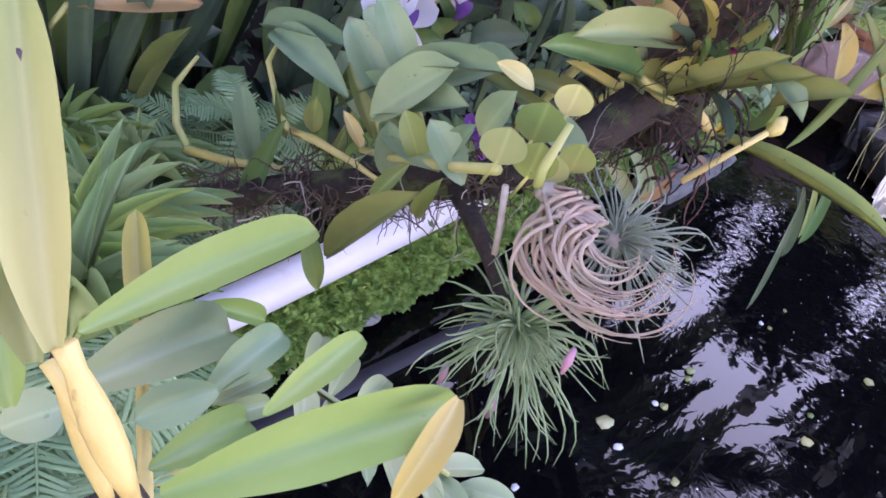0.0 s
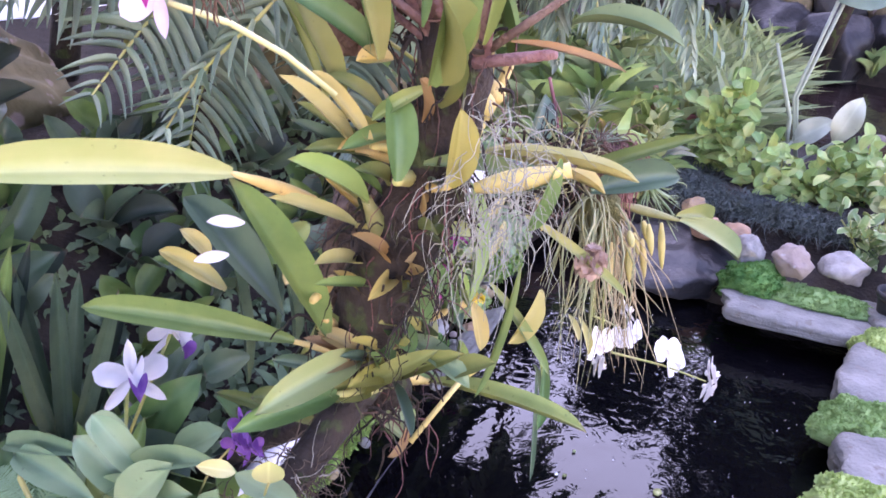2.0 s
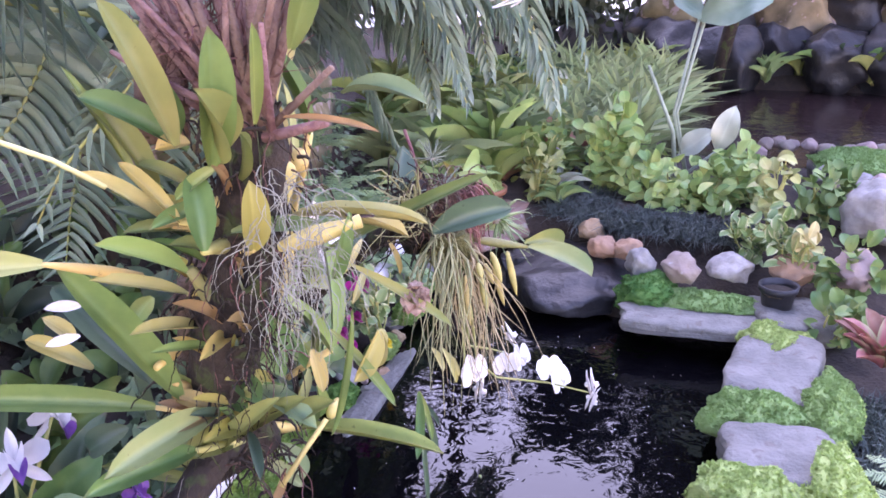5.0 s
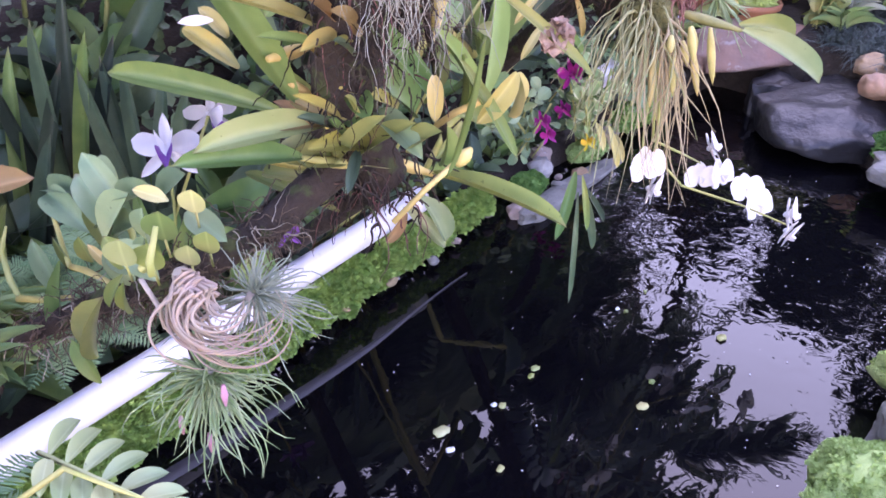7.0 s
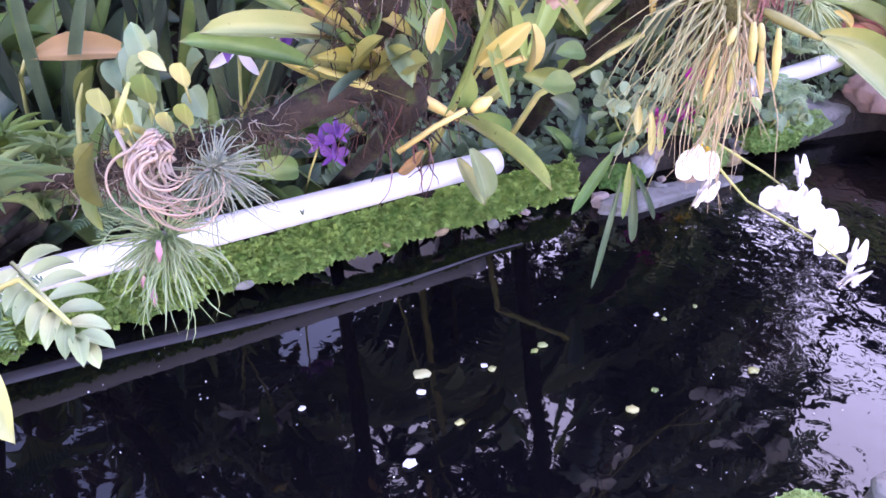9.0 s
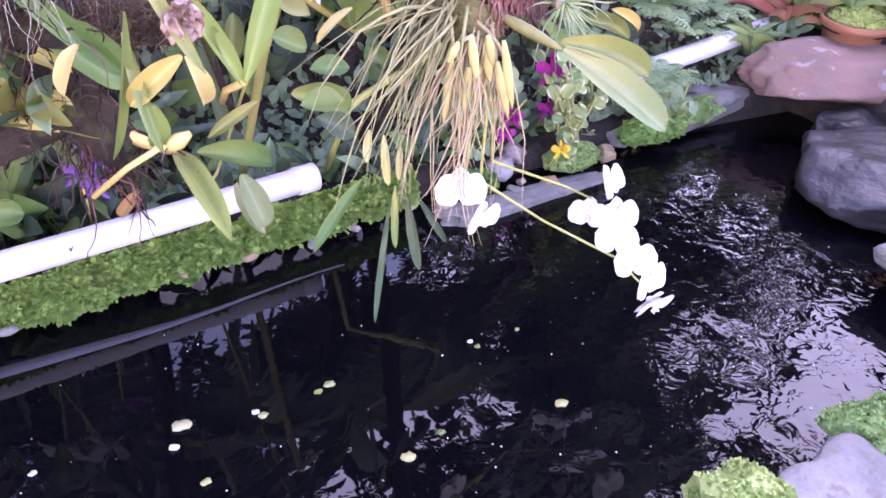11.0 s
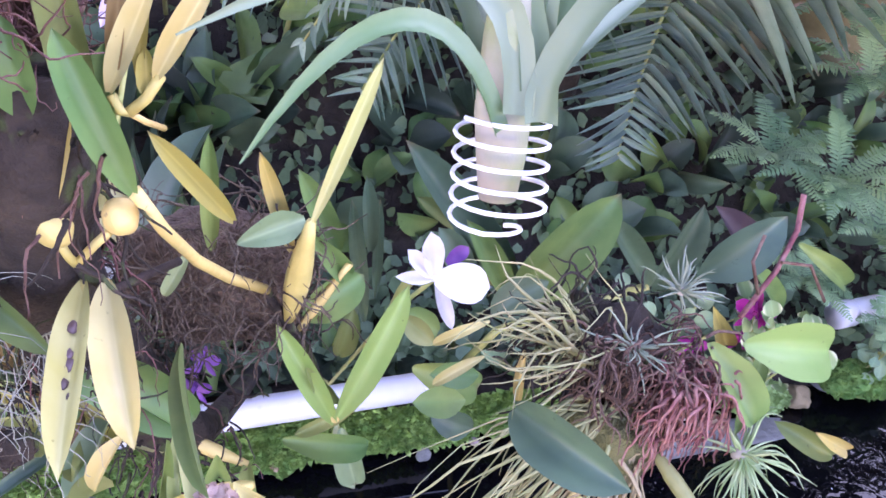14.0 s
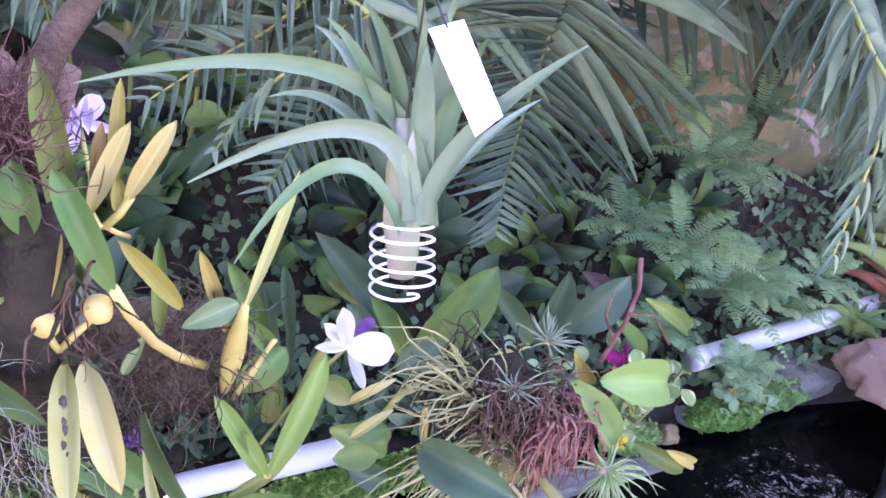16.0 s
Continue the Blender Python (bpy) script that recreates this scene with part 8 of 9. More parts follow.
# small dark leaves covering the soil
s = Soup()
for _ in range(7000):
    x, y = _rng.uniform(-0.7, 4.9), 0.07 + 1.15 * _rng.random() ** 1.3
    p = Vector((x, y + 0.03, land(x, y) + _rng.uniform(0.0, 0.07)))
    d = (rand_dir(_rng) + Vector((0, -0.3, 0.5))).normalized()
    ax_, ay_, az_ = frame_of(d, (-0.2, -0.6, 0.8))
    l_, w = _rng.uniform(0.03, 0.075), _rng.uniform(0.010, 0.022)
    s.add([p, p + ay_ * l_ * 0.4 + ax_ * w + az_ * 0.004, p + ay_ * l_ * 0.8 + ax_ * w * 0.6, p + ay_ * l_, p + ay_ * l_ * 0.8 - ax_ * w * 0.6, p + ay_ * l_ * 0.4 - ax_ * w + az_ * 0.004, p + ay_ * l_ * 0.5 - az_ * 0.003],
          [(0, 1, 6), (1, 2, 6), (2, 3, 6), (3, 4, 6), (4, 5, 6), (5, 0, 6)])
BANKLEAF = mat("bank_leaf_green", (0.20, 0.30, 0.13), 0.45, (0.36, 0.42, 0.20), 5, bump=0.1, vary=0.0, through=0.2)
_bn = BANKLEAF.node_tree
_bg, _bm = _bn.nodes["Geometry"], _bn.nodes["Hue/Saturation/Value"]
_br = _bn.nodes.new("ShaderNodeMapRange")
_br.inputs["To Min"].default_value, _br.inputs["To Max"].default_value = 0.55, 1.35
_bn.links.new(_bg.outputs["Random Per Island"], _br.inputs["Value"])
_bn.links.new(_br.outputs["Result"], _bm.inputs["Value"])
COVER = mat("ground_cover_green", (0.08, 0.14, 0.07), 0.5, (0.15, 0.24, 0.12), 16, bump=0.1, vary=0.0)
solo("ground_cover", s.mesh(COVER), "low dark green leaves covering the damp soil", "ground cover", kind="stuff")
# tall strap leaves at the dark left
for k in range(3, 7):
    x, y = 0.15 + 0.17 * k, 0.42 + 0.05 * (k % 3)
    ob = thing("strap_leaf_plant", (x, y, land(x, y)), "tall dark green strap leaves in the shade", "plant", "strap plants")
    for i in range(6):
        a = i * 1.1 + k
        b = Vector((x, y, land(x, y)))
        e = b + Vector((0.16 * math.cos(a), 0.1 * math.sin(a) - 0.05, _rng.uniform(0.45, 0.75)))
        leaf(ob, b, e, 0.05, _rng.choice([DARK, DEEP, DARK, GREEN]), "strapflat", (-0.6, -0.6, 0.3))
# ferns and ivy by the rock face
for k, (x, y, z, l) in enumerate([(2.92, 0.26, 0.60, 0.36), (3.05, 0.16, 0.48, 0.36), (3.0, 0.40, 0.82, 0.36), (3.25, 0.25, 0.42, 0.26), (2.85, 0.12, 0.36, 0.2), (3.15, 0.02, 0.24, 0.18), (3.4, 0.35, 0.38, 0.24), (3.45, 0.22, 0.3, 0.2), (3.7, 0.32, 0.34, 0.24), (2.95, 0.55, 0.95, 0.34), (3.2, 0.5, 0.75, 0.34), (2.75, 0.35, 0.62, 0.30), (3.35, 0.6, 0.9, 0.30)]):
    fern("fern", (x, y, z), 11, l, "lush green sword fern beside the rock face", FERN, 60 + k, pinna=0.040, up=1.0)
shrub("ivy_plant", (2.75, -0.02, 0.12), (0.22, 0.10, 0.28), 90, 0.055, 0.045, "pale green ivy with variegated leaves on the bank", VARIEG, 31, "oval", "ivy", face=(-0.2, -0.7, 0.7))
shrub("ivy_plant", (2.45, 0.08, 0.12), (0.18, 0.10, 0.22), 60, 0.055, 0.045, "blue-green round-leaved plant on the bank", BLUE, 32, "round", "plant", face=(-0.2, -0.7, 0.7))
shrub("ivy_plant", (3.15, -0.02, 0.12), (0.2, 0.08, 0.12), 60, 0.05, 0.04, "pale green ivy with variegated leaves on the bank", BLUE, 33, "oval", "ivy", face=(-0.2, -0.7, 0.7))

# ---- planting of the far end ----
def potted(name, at, r, h, material, label, plantlabel):
    s = Soup()
    prof = [(0.72, 0), (0.78, 0.1), (0.95, 0.8), (1.06, 0.8), (1.08, 1.0), (0.98, 1.0), (0.94, 0.78)]
    n = 24
    for q, z in prof:
        s.v += [(at[0] + r * q * math.cos(2 * math.pi * i / n), at[1] + r * q * math.sin(2 * math.pi * i / n), at[2] + h * z) for i in range(n)]
    for j in range(len(prof) - 1):
        for i in range(n):
            s.f.append((j * n + i, j * n + (i + 1) % n, (j + 1) * n + (i + 1) % n, (j + 1) * n + i))
    s.f.append(tuple(range(n))[::-1])
    pot = thing(name, at, label, "pot")
    part("pot", s.mesh(material), pot)
    part("soil", mesh_from(*rough_ball((at[0], at[1], at[2] + h * 0.74), (r * 0.95, r * 0.95, h * 0.1), 3, 0.2, 3), SOIL), pot)
    return pot


potted("plant_pot", (3.38, -1.56, 0.15), 0.075, 0.12, PLASTIC, "small black plastic pot with dark soil", "")
potted("plant_pot", (4.10, -0.05, 0.24), 0.13, 0.14, CLAY, "terracotta pot with moss on the red rock", "")
moss_cushion((4.10, -0.05, 0.37), (0.115, 0.115, 0.05), MOSSL, "light green moss in the terracotta pot", 71, 500)
rosette("potted_fern", (4.10, -0.02, 0.40), 14, 0.16, 0.02, "small green fern-like plant in the terracotta pot", FERN, 72, category="plant")
grass_patch("mondo_grass", (3.98, -1.02, 0.27), (0.13, 0.42), 2600, 0.13, "dark blue-green dwarf mondo grass edging", GRASS, 5, -8)
grass_patch("mondo_grass", (4.40, -0.55, 0.28), (0.40, 0.17), 2200, 0.12, "dark blue-green dwarf mondo grass between the plants", GRASS, 7, 6)
grass_patch("mondo_grass", (2.45, -1.95, 0.05), (0.4, 0.14), 1500, 0.14, "dark blue-green dwarf mondo grass beside the path", GRASS, 6)
shrub("leafy_plant", (4.45, -0.66, 0.3), (0.14, 0.14, 0.5), 150, 0.095, 0.08, "fresh green herb with round leaves", FRESH, 41, "round", group="leafy plants")
shrub("leafy_plant", (4.35, -1.05, 0.28), (0.28, 0.34, 0.24), 300, 0.09, 0.07, "fresh green herb with pale round leaves", FRESH, 42, "oval", group="leafy plants")
shrub("leafy_plant", (4.5, -1.4, 0.28), (0.25, 0.2, 0.28), 160, 0.095, 0.06, "fresh green leafy plant", FRESH, 43, "oval", group="leafy plants")
shrub("leafy_plant", (3.85, -1.42, 0.25), (0.16, 0.16, 0.18), 80, 0.075, 0.045, "green and white variegated plant", VARIEG, 44, "oval", group="leafy plants")
shrub("yellow_shrub", (3.62, -1.60, 0.25), (0.12, 0.1, 0.2), 60, 0.08, 0.045, "variegated shrub with cream and green leaves", VARIEG, 45, "oval")
shrub("cream_shrub", (4.05, -1.52, 0.30), (0.10, 0.10, 0.42), 60, 0.08, 0.055, "variegated shrub with cream and green leaves", CREAMG, 46, "oval")
shrub("cream_shrub", (3.57, -1.64, 0.30), (0.06, 0.06, 0.14), 22, 0.075, 0.055, "shrub with cream yellow young leaves", CREAM, 47, "oval")
shrub("leafy_plant", (3.62, -1.82, 0.2), (0.2, 0.16, 0.2), 90, 0.085, 0.06, "deep green leafy plant among the stones", GREEN, 48, "oval", group="leafy plants")
shrub("leafy_plant", (3.25, -1.78, 0.12), (0.14, 0.12, 0.14), 60, 0.08, 0.06, "green heart-leaved plant beside the slab", GREEN, 49, "oval", group="leafy plants")
shrub("leafy_plant", (4.2, -1.75, 0.3), (0.22, 0.2, 0.22), 100, 0.09, 0.06, "deep green leafy plant among the stones", GREEN, 50, "oval", group="leafy plants")
rosette("croton", (2.98, -1.92, 0.14), 16, 0.26, 0.075, "caladium with pink-red and green leaves", CROTON, 51, "oval", 0.8, "caladium", lean=(-0.1, 0.1, 0.3))
rosette("croton", (2.72, -2.02, 0.1), 12, 0.22, 0.06, "caladium with pink-red and green leaves", CROTON, 52, "oval", 0.8, "caladium", lean=(-0.1, 0.1, 0.3))
fern("fern", (1.95, -1.86, 0.1), 12, 0.28, "pale green fern beside the edging slabs", FERNP, 81, lean=(0, 0.2, 0))
fern("fern", (2.25, -1.98, 0.1), 12, 0.26, "blue-green fern beside the edging slabs", BLUE, 82, lean=(0, 0.2, 0))
fern("fern", (1.6, -1.9, 0.1), 10, 0.25, "pale green fern beside the edging slabs", FERNP, 83, lean=(0, 0.2, 0))
# round planter with moss
pl = thing("round_planter", (4.92, -2.02, 0.32), "low black round planter filled with bright moss", "planter")
part("basket", mesh_from(*tube([(4.92, -2.02, 0.30), (4.92, -2.02, 0.40), (4.92, -2.02, 0.43)], [0.30, 0.32, 0.32], 32), PLASTIC), pl)
moss_cushion((4.92, -2.02, 0.43), (0.33, 0.33, 0.07), MOSSL, "bright green moss filling the round planter", 74, 1600, 0.02)
# large grey-green leaves on long stalks
cal = thing("elephant_ear", (4.75, -1.1, 0.25), "plant with large pale grey-green leaves on long stalks", "plant")
for b, e, w, mt in (((4.75, -1.02, 0.47), (4.73, -1.20, 0.62), 0.13, SILVER), ((4.75, -1.22, 0.50), (4.74, -1.30, 0.76), 0.14, SILVER), ((4.75, -1.07, 1.21), (4.72, -1.46, 1.36), 0.24, SLATELEAF), ((4.75, -1.10, 1.21), (4.80, -0.92, 1.35), 0.12, SLATELEAF)):
    leaf(cal, b, e, w, mt, "wave", (-0.9, -0.1, 0.5))
    stalk(cal, [(4.75, -1.1, 0.2), (4.75, (b[1] - 1.0) / 2 + 0.06, (0.2 + b[2]) / 2), b], 0.009, GREYSTEM)
stalk(cal, [(4.75, -1.02, 0.2), (4.72, -0.98, 0.6), (4.60, -0.84, 0.98)], [0.014, 0.012, 0.008], GREYSTEM)
for k, (x, y, m_) in enumerate([(4.15, -0.36, OLIVE), (4.55, -0.62, FRESH), (4.85, -0.55, GREEN), (5.1, -0.7, FRESH), (5.2, -0.45, OLIVE)]):
    shrub("mixed_plant", (x, y, max(0.22, land(x, y))), (0.13, 0.12, 0.24), 45, 0.08, 0.05, "small mixed foliage at the far bank", m_, 230 + k, "oval", group="mixed foliage")
# mixed planting between the second mount and the upper pond
for k in range(36):
    if k % 9 < 2:
        continue
    x, y = 2.7 + 0.27 * (k % 9) + _rng.uniform(-0.08, 0.08), 0.42 + 0.2 * (k // 9) - (0.05 * (k % 9) if k < 9 else 0.02 * (k % 9))
    if y > -1.75 + 0.754 * (x - 1.213):
        continue
    rosette("strap_plant", (x, y, land(x, y)), 14, _rng.uniform(0.3, 0.55), 0.035, "pale green strap-leaved plant on the bank", _rng.choice([FERNP, LIME, GREY, LIME, CREAMG]), 200 + k, "lance", 1.2, "plant", "strap plants of the far bank")
for k in range(8):
    x, y = 4.3 + 0.1 * k, -0.35 + 0.05 * (k % 3)
    shrub("mixed_plant", (x, y, land(x, y)), (0.14, 0.14, 0.3), 45, 0.1, 0.04, "small mixed foliage at the far bank", _rng.choice([OLIVE, GREEN, RUSTLEAF, VARIEG, LIME]), 220 + k, "oval", group="mixed foliage")
air_plant("air_plant", (1.905, -0.607, 1.085), 0.06, 40, "small silver air plant on the mount", TILL, 0.0022, 8, (0, 0, 1), 0.0)
air_plant("air_plant", (1.83, -0.66, 1.03), 0.075, 26, "small silver air plant on the mount", TILL, 0.0022, 9, (-0.3, -0.3, 1), 0.1)
air_plant("air_plant", (2.00, -0.76, 0.90), 0.11, 55, "grey-green air plant hanging under the mount", TILLG, 0.0026, 10, (0.4, -0.5, -0.1), 0.3, curl=0.15)
for k in range(10):
    x = 5.6 + 0.4 * (k % 5)
    rosette("strap_plant", (x, 0.5 + 0.35 * (k // 5), 0.3), 16, 0.55, 0.04, "tall strap-leaved plant by the upper pond", _rng.choice([GREEN, FERNP, LIME, DARK]), 240 + k, "lance", 1.6, "plant", "strap plants of the far bank")

for k in range(12):
    rosette("strap_plant", (9.0 + 0.12 * (k % 3), -3.4 + 0.32 * k, 0.25), 9, _rng.uniform(0.4, 0.75), 0.06, "yellow-green strap-leaved plant behind the upper pond", _rng.choice([FERNP, OLIVE, LIME, GREEN]), 400 + k, "lance", 1.3, "plant", "strap plants behind the upper pond")
for k in range(14):
    stone("rock_face", (9.9 + 0.2 * (k % 2), -4.2 + 0.62 * (k % 7), 0.7 + 0.75 * (k // 7)), (0.5, 0.5, 0.55), DROCK if k % 2 else CLIFF, "weathered brown rock of the cascade wall", 150 + k, k * 33, 0.35, 3, "cascade rocks")
for k in range(34):
    x, y = 4.25 + 0.24 * (k % 9) + _rng.uniform(-0.1, 0.1), -0.05 + 0.3 * (k // 9) + 0.04 * (k % 9) + _rng.uniform(-0.08, 0.08)
    if y > -1.75 + 0.754 * (x - 1.213):
        continue
    rosette("strap_plant", (x, y, max(land(x, y), 0.18)), 15, _rng.uniform(0.35, 0.65), 0.035, "pale green strap-leaved plant on the far bank", _rng.choice([FERNP, LIME, GREY, CREAMG, OLIVE, FRESH]), 320 + k, "lance", 1.4, "plant", "strap plants of the far bank")
for k, (x, y, m_, lb) in enumerate([(3.75, 0.14, FERNP, "pale green"), (3.98, 0.17, RUSTLEAF, "red-brown"), (4.2, 0.14, LIME, "yellow-green"), (4.5, -0.06, RUSTLEAF, "red-brown"), (4.62, -0.3, FERNP, "pale green"), (4.72, -0.08, SILVER, "silvery"),
                                    (4.45, 0.12, OLIVE, "olive green"), (4.86, -0.34, LIME, "yellow-green"), (5.0, -0.12, FERNP, "pale green"), (4.35, -0.42, SILVER, "silvery"), (4.15, -0.46, FERNP, "pale green"), (5.15, -0.35, CROTON, "pink-red")]):
    rosette("bromeliad", (x, y, max(land(x, y), 0.2)), 16, _rng.uniform(0.17, 0.27), 0.03, lb + " bromeliad among the mixed planting of the bank", m_, 360 + k, "lance", 0.9, "bromeliad", "bank bromeliads")
s = Soup()
for _ in range(1500):
    x, y = _rng.uniform(5.0, 8.6), _rng.uniform(-0.75, 0.75)
    b = Vector((x, y, max(land(x, y), 0.2)))
    d = (rand_dir(_rng) * 0.9 + Vector((-0.2, -0.1, 0.9))).normalized()
    ln, w = _rng.uniform(0.25, 0.6), _rng.uniform(0.012, 0.028)
    ax_, ay_, az_ = frame_of(d, (-0.9, -0.2, 0.4))
    e = b + d * ln + Vector((d.x, d.y, -0.4)) * ln * 0.3
    s.add([b - ax_ * w * 0.6, b + ax_ * w * 0.6, b + d * ln * 0.55 + ax_ * w, b + d * ln * 0.55 - ax_ * w, e, b + d * ln * 0.5 - az_ * 0.006], [(0, 1, 5), (1, 2, 5), (2, 4, 5), (4, 3, 5), (3, 0, 5)])
solo("bank_foliage", s.mesh(BANKLEAF), "dense pale green strap leaves along the upper pond", "plants", kind="stuff")
fl_ = thing("flowering_plant", (4.5, -0.3, 0.25), "plant with one soft purple flower among pale leaves", "plant")
stalk(fl_, [(4.5, -0.3, 0.22), (4.48, -0.32, 0.4), (4.44, -0.36, 0.52)], 0.004, GBULB)
for i in range(6):
    leaf(fl_, (4.44, -0.36, 0.52), (4.44 - 0.03, -0.36 + 0.045 * math.cos(i * 1.05), 0.52 + 0.045 * math.sin(i * 1.05)), 0.045, LILAC, "petal", (-0.9, -0.3, 0.4), "petal")
# ---- unseen canopy over the bank, added to shape what the water mirrors ----


def leafy(base, top, seed, spread, clumps, label):
    """A tree whose crown is many small six-sided leaves."""
    rng = random.Random(seed)
    tr = thing("added_tree", base, label, "tree", "canopy trees")
    b, t = Vector(base), Vector(top)
    stalk(tr, bend(b, t, (0.1, 0.05, 0), 6), [0.07, 0.065, 0.06, 0.055, 0.05, 0.045, 0.04], BARK, "trunk", 10)
    s = Soup()
    for k in range(clumps):
        c = t + Vector((rng.uniform(-1, 1) * spread[0], rng.uniform(-1, 1) * spread[1], rng.uniform(-1, 1) * spread[2]))
        if k % 5 == 0:
            part("limb", mesh_from(*tube(bend(t, c, rand_dir(rng) * 0.1, 5), [0.03, 0.025, 0.02, 0.014, 0.01, 0.005], 6), BARK), tr)
        for _ in range(24):
            p = c + rand_dir(rng) * 0.26 * rng.random() ** 0.5
            d = rand_dir(rng, -0.3)
            x, y, z = frame_of(d, rand_dir(rng, 0.6))
            l_, w = rng.uniform(0.10, 0.2), rng.uniform(0.03, 0.05)
            s.add([p, p + y * l_ * 0.35 + x * w + z * 0.01, p + y * l_ * 0.75 + x * w * 0.7, p + y * l_ - z * 0.02, p + y * l_ * 0.75 - x * w * 0.7, p + y * l_ * 0.35 - x * w + z * 0.01],
                  [(0, 1, 2, 3), (0, 3, 4, 5)])
    # near-black leaves keep the lit crown dark in the water
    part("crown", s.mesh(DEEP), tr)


leafy((0.2, 1.9, 0.3), (0.6, 1.5, 2.9), 1, (1.5, 1.1, 0.5), 90, "unseen dark-leaved tree over the bank, added to darken the reflections")
leafy((2.6, 2.0, 0.3), (2.6, 1.55, 3.0), 2, (1.3, 1.2, 0.5), 85, "unseen dark-leaved tree over the bank, added to darken the reflections")
leafy((-1.6, 1.6, 0.3), (-1.2, 0.9, 2.9), 3, (1.0, 1.3, 0.5), 120, "unseen dark-leaved tree over the bank, added to darken the reflections")
leafy((7.6, -4.4, 0.3), (6.3, -1.55, 2.30), 4, (0.7, 0.75, 0.85), 250, "unseen dark-leaved tree by the upper pond, added to darken the reflections")
leafy((9.8, 1.0, 0.3), (9.5, 0.7, 1.25), 11, (0.5, 0.7, 0.6), 70, "leafy tree behind the upper pond")
leafy((4.6, 2.4, 0.3), (4.9, 2.6, 3.2), 5, (1.0, 0.8, 0.6), 70, "unseen dark-leaved tree behind the far bank, added to darken the reflections")
tp = thing("tall_palm", (6.2, 0.9, 0.3), "tall palm with fronds against the sky", "palm", "palms")
stalk(tp, bend((6.2, 0.9, 0.2), (5.9, 0.8, 3.7), (0.1, 0, 0), 6), 0.06, BARK, "trunk", 10)
for e in ((5.2, 0.5, 4.3), (5.0, 1.2, 3.9), (6.2, 0.0, 4.4), (6.9, 0.6, 4.2)):
    palm_frond(tp, bend((5.9, 0.8, 3.7), e, (0, 0, 0.25), 5), 9, 0.5, DARK, 0.09, 0.3, rng=random.Random(int(e[0] * 10)))
stalk(far_palm, [(3.650, 0.900, 1.100), (3.590, 0.620, 1.750), (3.560, 0.080, 2.120), (3.610, -0.200, 2.080)], [0.014, 0.012, 0.010, 0.009], GBULB, "petiole", 6)
palm_frond(far_palm, [(3.610, -0.200, 2.080), (3.650, -0.380, 2.020), (3.780, -0.640, 1.920), (3.960, -0.940, 1.740)], 26, 0.40, PALM, 0.021, 0.12, face=(0.1, 0.1, -1), spread=62, rng=random.Random(29), start=0.15)
# fronds that hang over the end of the pond
palm_frond(far_palm, [(3.650, 0.900, 1.100), (3.750, 0.500, 1.700), (3.760, 0.120, 1.820), (3.690, -0.120, 1.500), (3.660, -0.230, 1.060)], 32, 0.44, PALM, 0.034, 0.8, face=(-0.7, -0.5, 0.5), spread=64, rng=random.Random(37), start=0.35)
palm_frond(far_palm, [(3.650, 0.900, 1.100), (3.600, 0.550, 1.600), (3.450, 0.220, 1.700), (3.330, 0.000, 1.400), (3.280, -0.100, 0.950)], 32, 0.44, PALM, 0.034, 0.8, face=(-0.7, -0.5, 0.5), spread=64, rng=random.Random(38), start=0.35)
palm_frond(far_palm, [(3.650, 0.900, 1.100), (3.600, 0.600, 1.700), (3.420, 0.100, 1.980), (3.270, -0.300, 1.760), (3.200, -0.520, 1.400), (3.190, -0.640, 1.020)], 42, 0.46, PALM, 0.034, 0.8, face=(-0.7, -0.5, 0.5), spread=64, rng=random.Random(31), start=0.35)
palm_frond(far_palm, [(3.650, 0.900, 1.100), (3.560, 0.560, 1.600), (3.300, 0.150, 1.800), (3.120, -0.150, 1.520), (3.020, -0.330, 1.080)], 42, 0.46, PALM, 0.034, 0.8, face=(-0.7, -0.5, 0.5), spread=64, rng=random.Random(32), start=0.3)
palm_frond(far_palm, [(3.650, 0.900, 1.100), (3.680, 0.500, 1.700), (3.560, 0.050, 1.860), (3.440, -0.250, 1.600), (3.400, -0.420, 1.220)], 42, 0.46, PALM, 0.034, 0.8, face=(-0.7, -0.5, 0.5), spread=64, rng=random.Random(33), start=0.35)

# more unseen crowns, placed to block parts of the mirrored sky
leafy((3.6, 1.6, 0.3), (3.15, 0.30, 2.85), 10, (0.75, 0.5, 0.2), 80, "unseen dark-leaved tree leaning over the pond, added to darken the reflections")
leafy((4.7, 1.9, 0.3), (5.3, 2.25, 2.75), 6, (1.2, 0.45, 0.40), 110, "unseen dark-leaved tree behind the far bank, added to darken the reflections")
leafy((6.7, 2.5, 0.3), (6.6, 2.35, 3.4), 7, (1.0, 0.6, 0.7), 110, "unseen dark-leaved tree behind the upper pond, added to darken the reflections")
leafy((7.2, 1.5, 0.3), (6.9, 1.15, 2.0), 12, (0.5, 0.45, 0.6), 90, "unseen dark-leaved tree behind the upper pond, added to darken the reflections")
leafy((8.6, 1.2, 0.2), (6.9, -0.05, 2.25), 9, (0.42, 0.30, 0.60), 120, "unseen dark-leaved tree by the upper pond, added to darken the reflections")
leafy((8.7, -1.0, 0.2), (8.5, -1.65, 3.0), 8, (1.0, 0.45, 0.9), 140, "unseen dark-leaved tree behind the upper pond, added to darken the reflections")
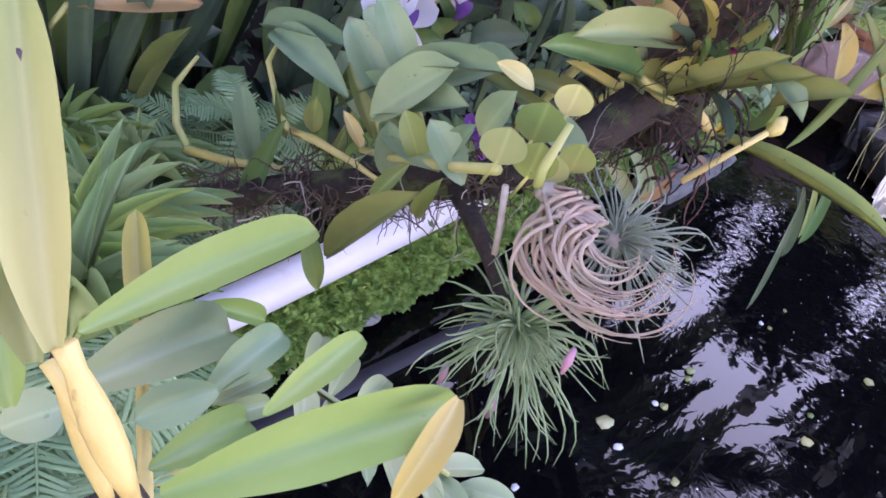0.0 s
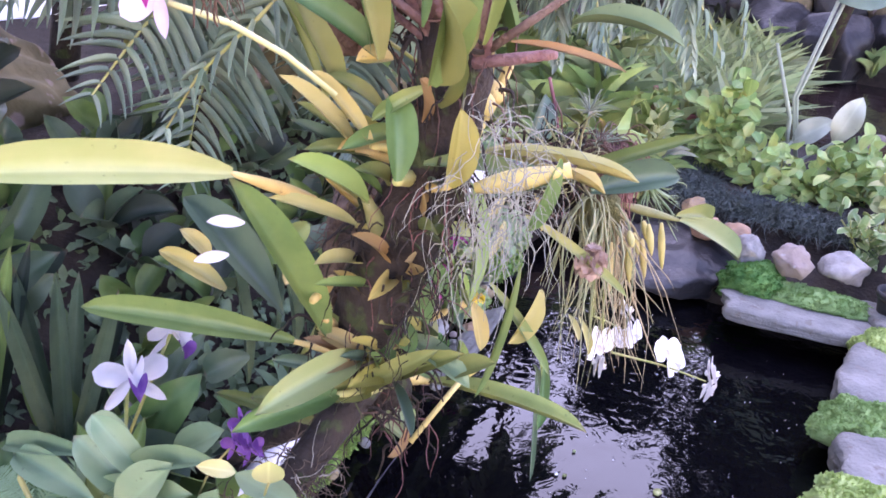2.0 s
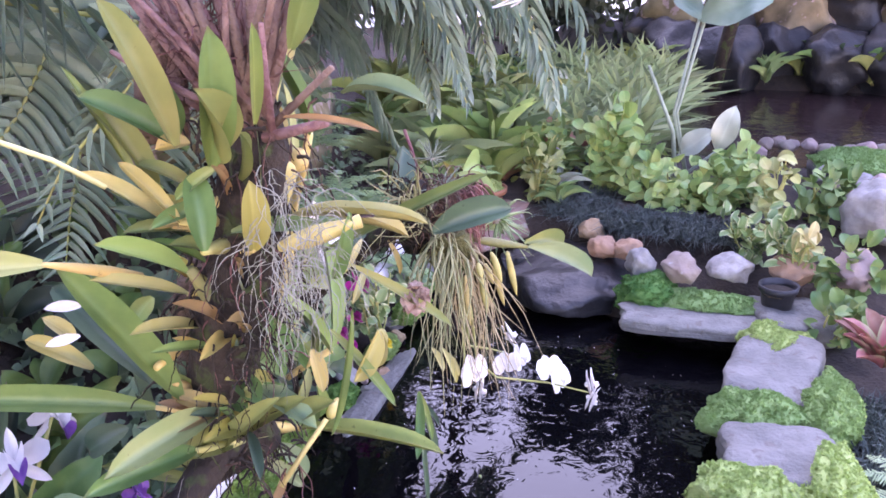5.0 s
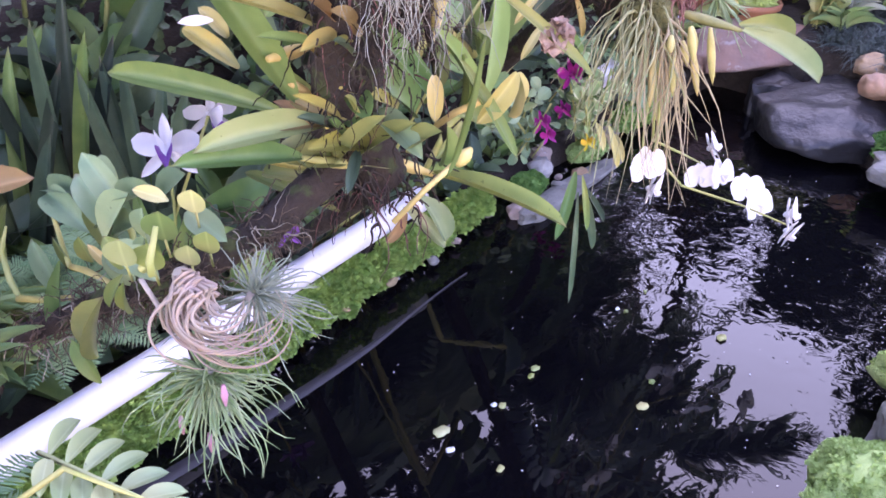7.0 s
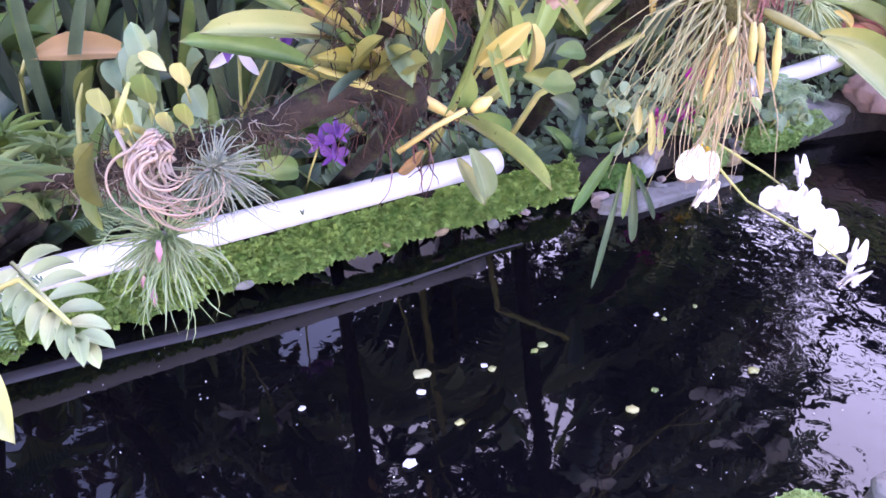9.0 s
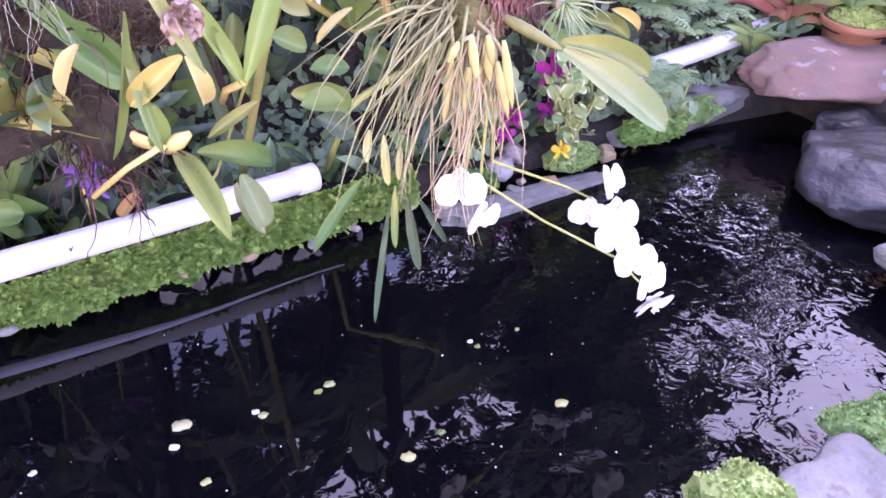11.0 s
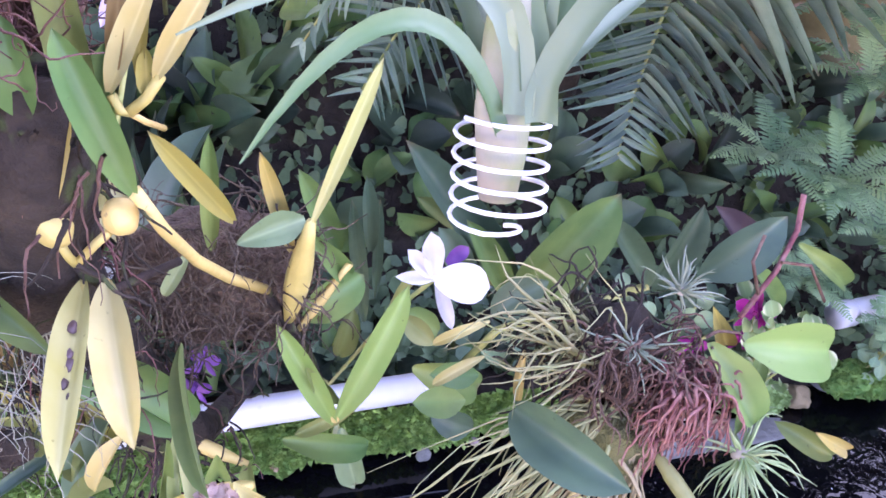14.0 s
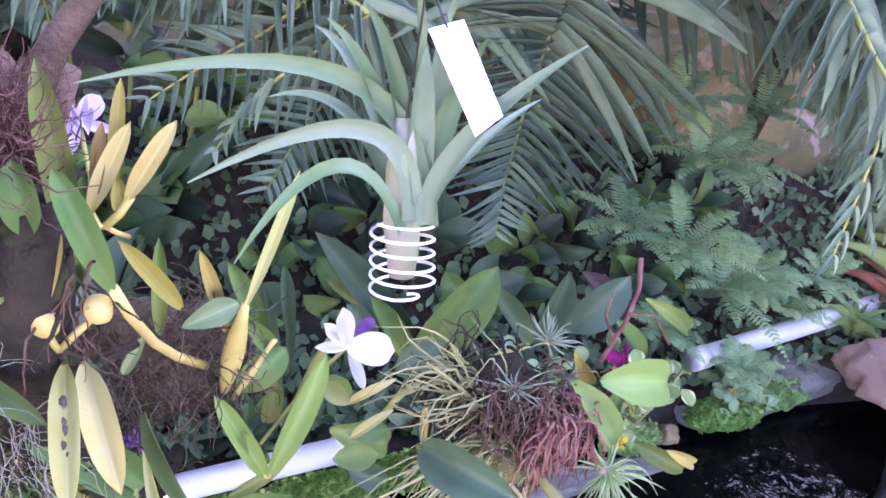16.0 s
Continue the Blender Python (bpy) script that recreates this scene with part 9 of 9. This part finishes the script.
for k in range(5, 16):
    x, y = 2.65 + 0.13 * k, 0.16 + 0.04 * (k % 4) + 0.06 * (k / 8)
    if y > -1.75 + 0.754 * (x - 1.213):
        continue
    rosette("strap_plant", (x, y, land(x, y)), 13, _rng.uniform(0.25, 0.42), 0.03, "pale green strap-leaved plant on the bank", _rng.choice([FERNP, LIME, GREY, LIME, CREAMG]), 260 + k, "lance", 1.5, "plant", "strap plants of the far bank")
for k in range(13):
    x, y = -0.6 + 0.17 * k, 0.75 + 0.5 * _rng.random()
    ob = thing("shade_plant", (x, y, land(x, y)), "tall dark green broad-leaved plant in the shade", "plant", "shade plants")
    stalk(ob, bend((x, y, land(x, y) - 0.02), (x, y - 0.05, land(x, y) + 0.55), rand_dir(_rng) * 0.04, 4), 0.008, GBULB)
    for i in range(13):
        z = land(x, y) + 0.15 + 0.035 * i
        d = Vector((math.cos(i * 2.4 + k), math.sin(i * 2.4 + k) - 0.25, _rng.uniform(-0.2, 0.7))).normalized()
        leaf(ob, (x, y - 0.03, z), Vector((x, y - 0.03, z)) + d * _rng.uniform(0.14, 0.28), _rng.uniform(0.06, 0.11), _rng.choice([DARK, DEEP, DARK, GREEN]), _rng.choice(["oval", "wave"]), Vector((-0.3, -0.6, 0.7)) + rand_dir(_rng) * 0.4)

# ---- things afloat ----
def floating(at, r, material, label, seed):
    rng = random.Random(seed)
    n = 12
    v = [(at[0], at[1], 0.006)] + [(at[0] + r * rng.uniform(0.75, 1.1) * math.cos(2 * math.pi * i / n), at[1] + 0.75 * r * rng.uniform(0.75, 1.1) * math.sin(2 * math.pi * i / n), 0.004 + rng.uniform(0, 0.004)) for i in range(n)]
    v += [(x, y, z - 0.003) for x, y, z in v]
    f = [(0, 1 + i, 1 + (i + 1) % n) for i in range(n)] + [(n + 1, n + 2 + (i + 1) % n, n + 2 + i) for i in range(n)] + [(1 + i, n + 2 + i, n + 2 + (i + 1) % n, 1 + (i + 1) % n) for i in range(n)]
    solo("floating_leaf", mesh_from(v, f, material), label, "leaf", "leaves afloat")


for k, (x, y, r, m_) in enumerate([(1.222, -0.624, 0.038, LOBED), (1.378, -0.658, 0.016, BEAD), (1.39, -0.675, 0.02, CREAMG), (1.562, -0.65, 0.024, FERNP), (1.53, -0.66, 0.018, LIME), (2.08, -0.68, 0.012, CREAMG), (1.943, -0.667, 0.014, BEAD),
                                   (1.19, -0.68, 0.02, BEAD), (1.22, -0.80, 0.02, CREAMG), (1.06, -0.86, 0.028, BEAD), (0.92, -0.62, 0.015, BEAD), (2.02, -0.95, 0.03, CREAMG), (1.62, -0.93, 0.03, CREAMG), (1.72, -0.90, 0.018, LIME), (1.95, -0.69, 0.016, OLIVE)]):
    floating((x, y), r * 0.62, m_, "small pale leaf or petal floating on the pond", 300 + k)
s = Soup()
_r = random.Random(77)
for k in range(190):
    x, y = _r.uniform(0.5, 3.2), -0.3 - 1.0 * _r.random()
    r = _r.uniform(0.0008, 0.0028)
    s.add([(x - r, y, 0.002), (x, y - r, 0.002), (x + r, y, 0.002), (x, y + r, 0.002), (x, y, 0.002 + r)], [(0, 1, 4), (1, 2, 4), (2, 3, 4), (3, 0, 4)])
solo("foam_specks", s.mesh(BEAD), "tiny pale specks drifting on the pond", "foam", kind="stuff")
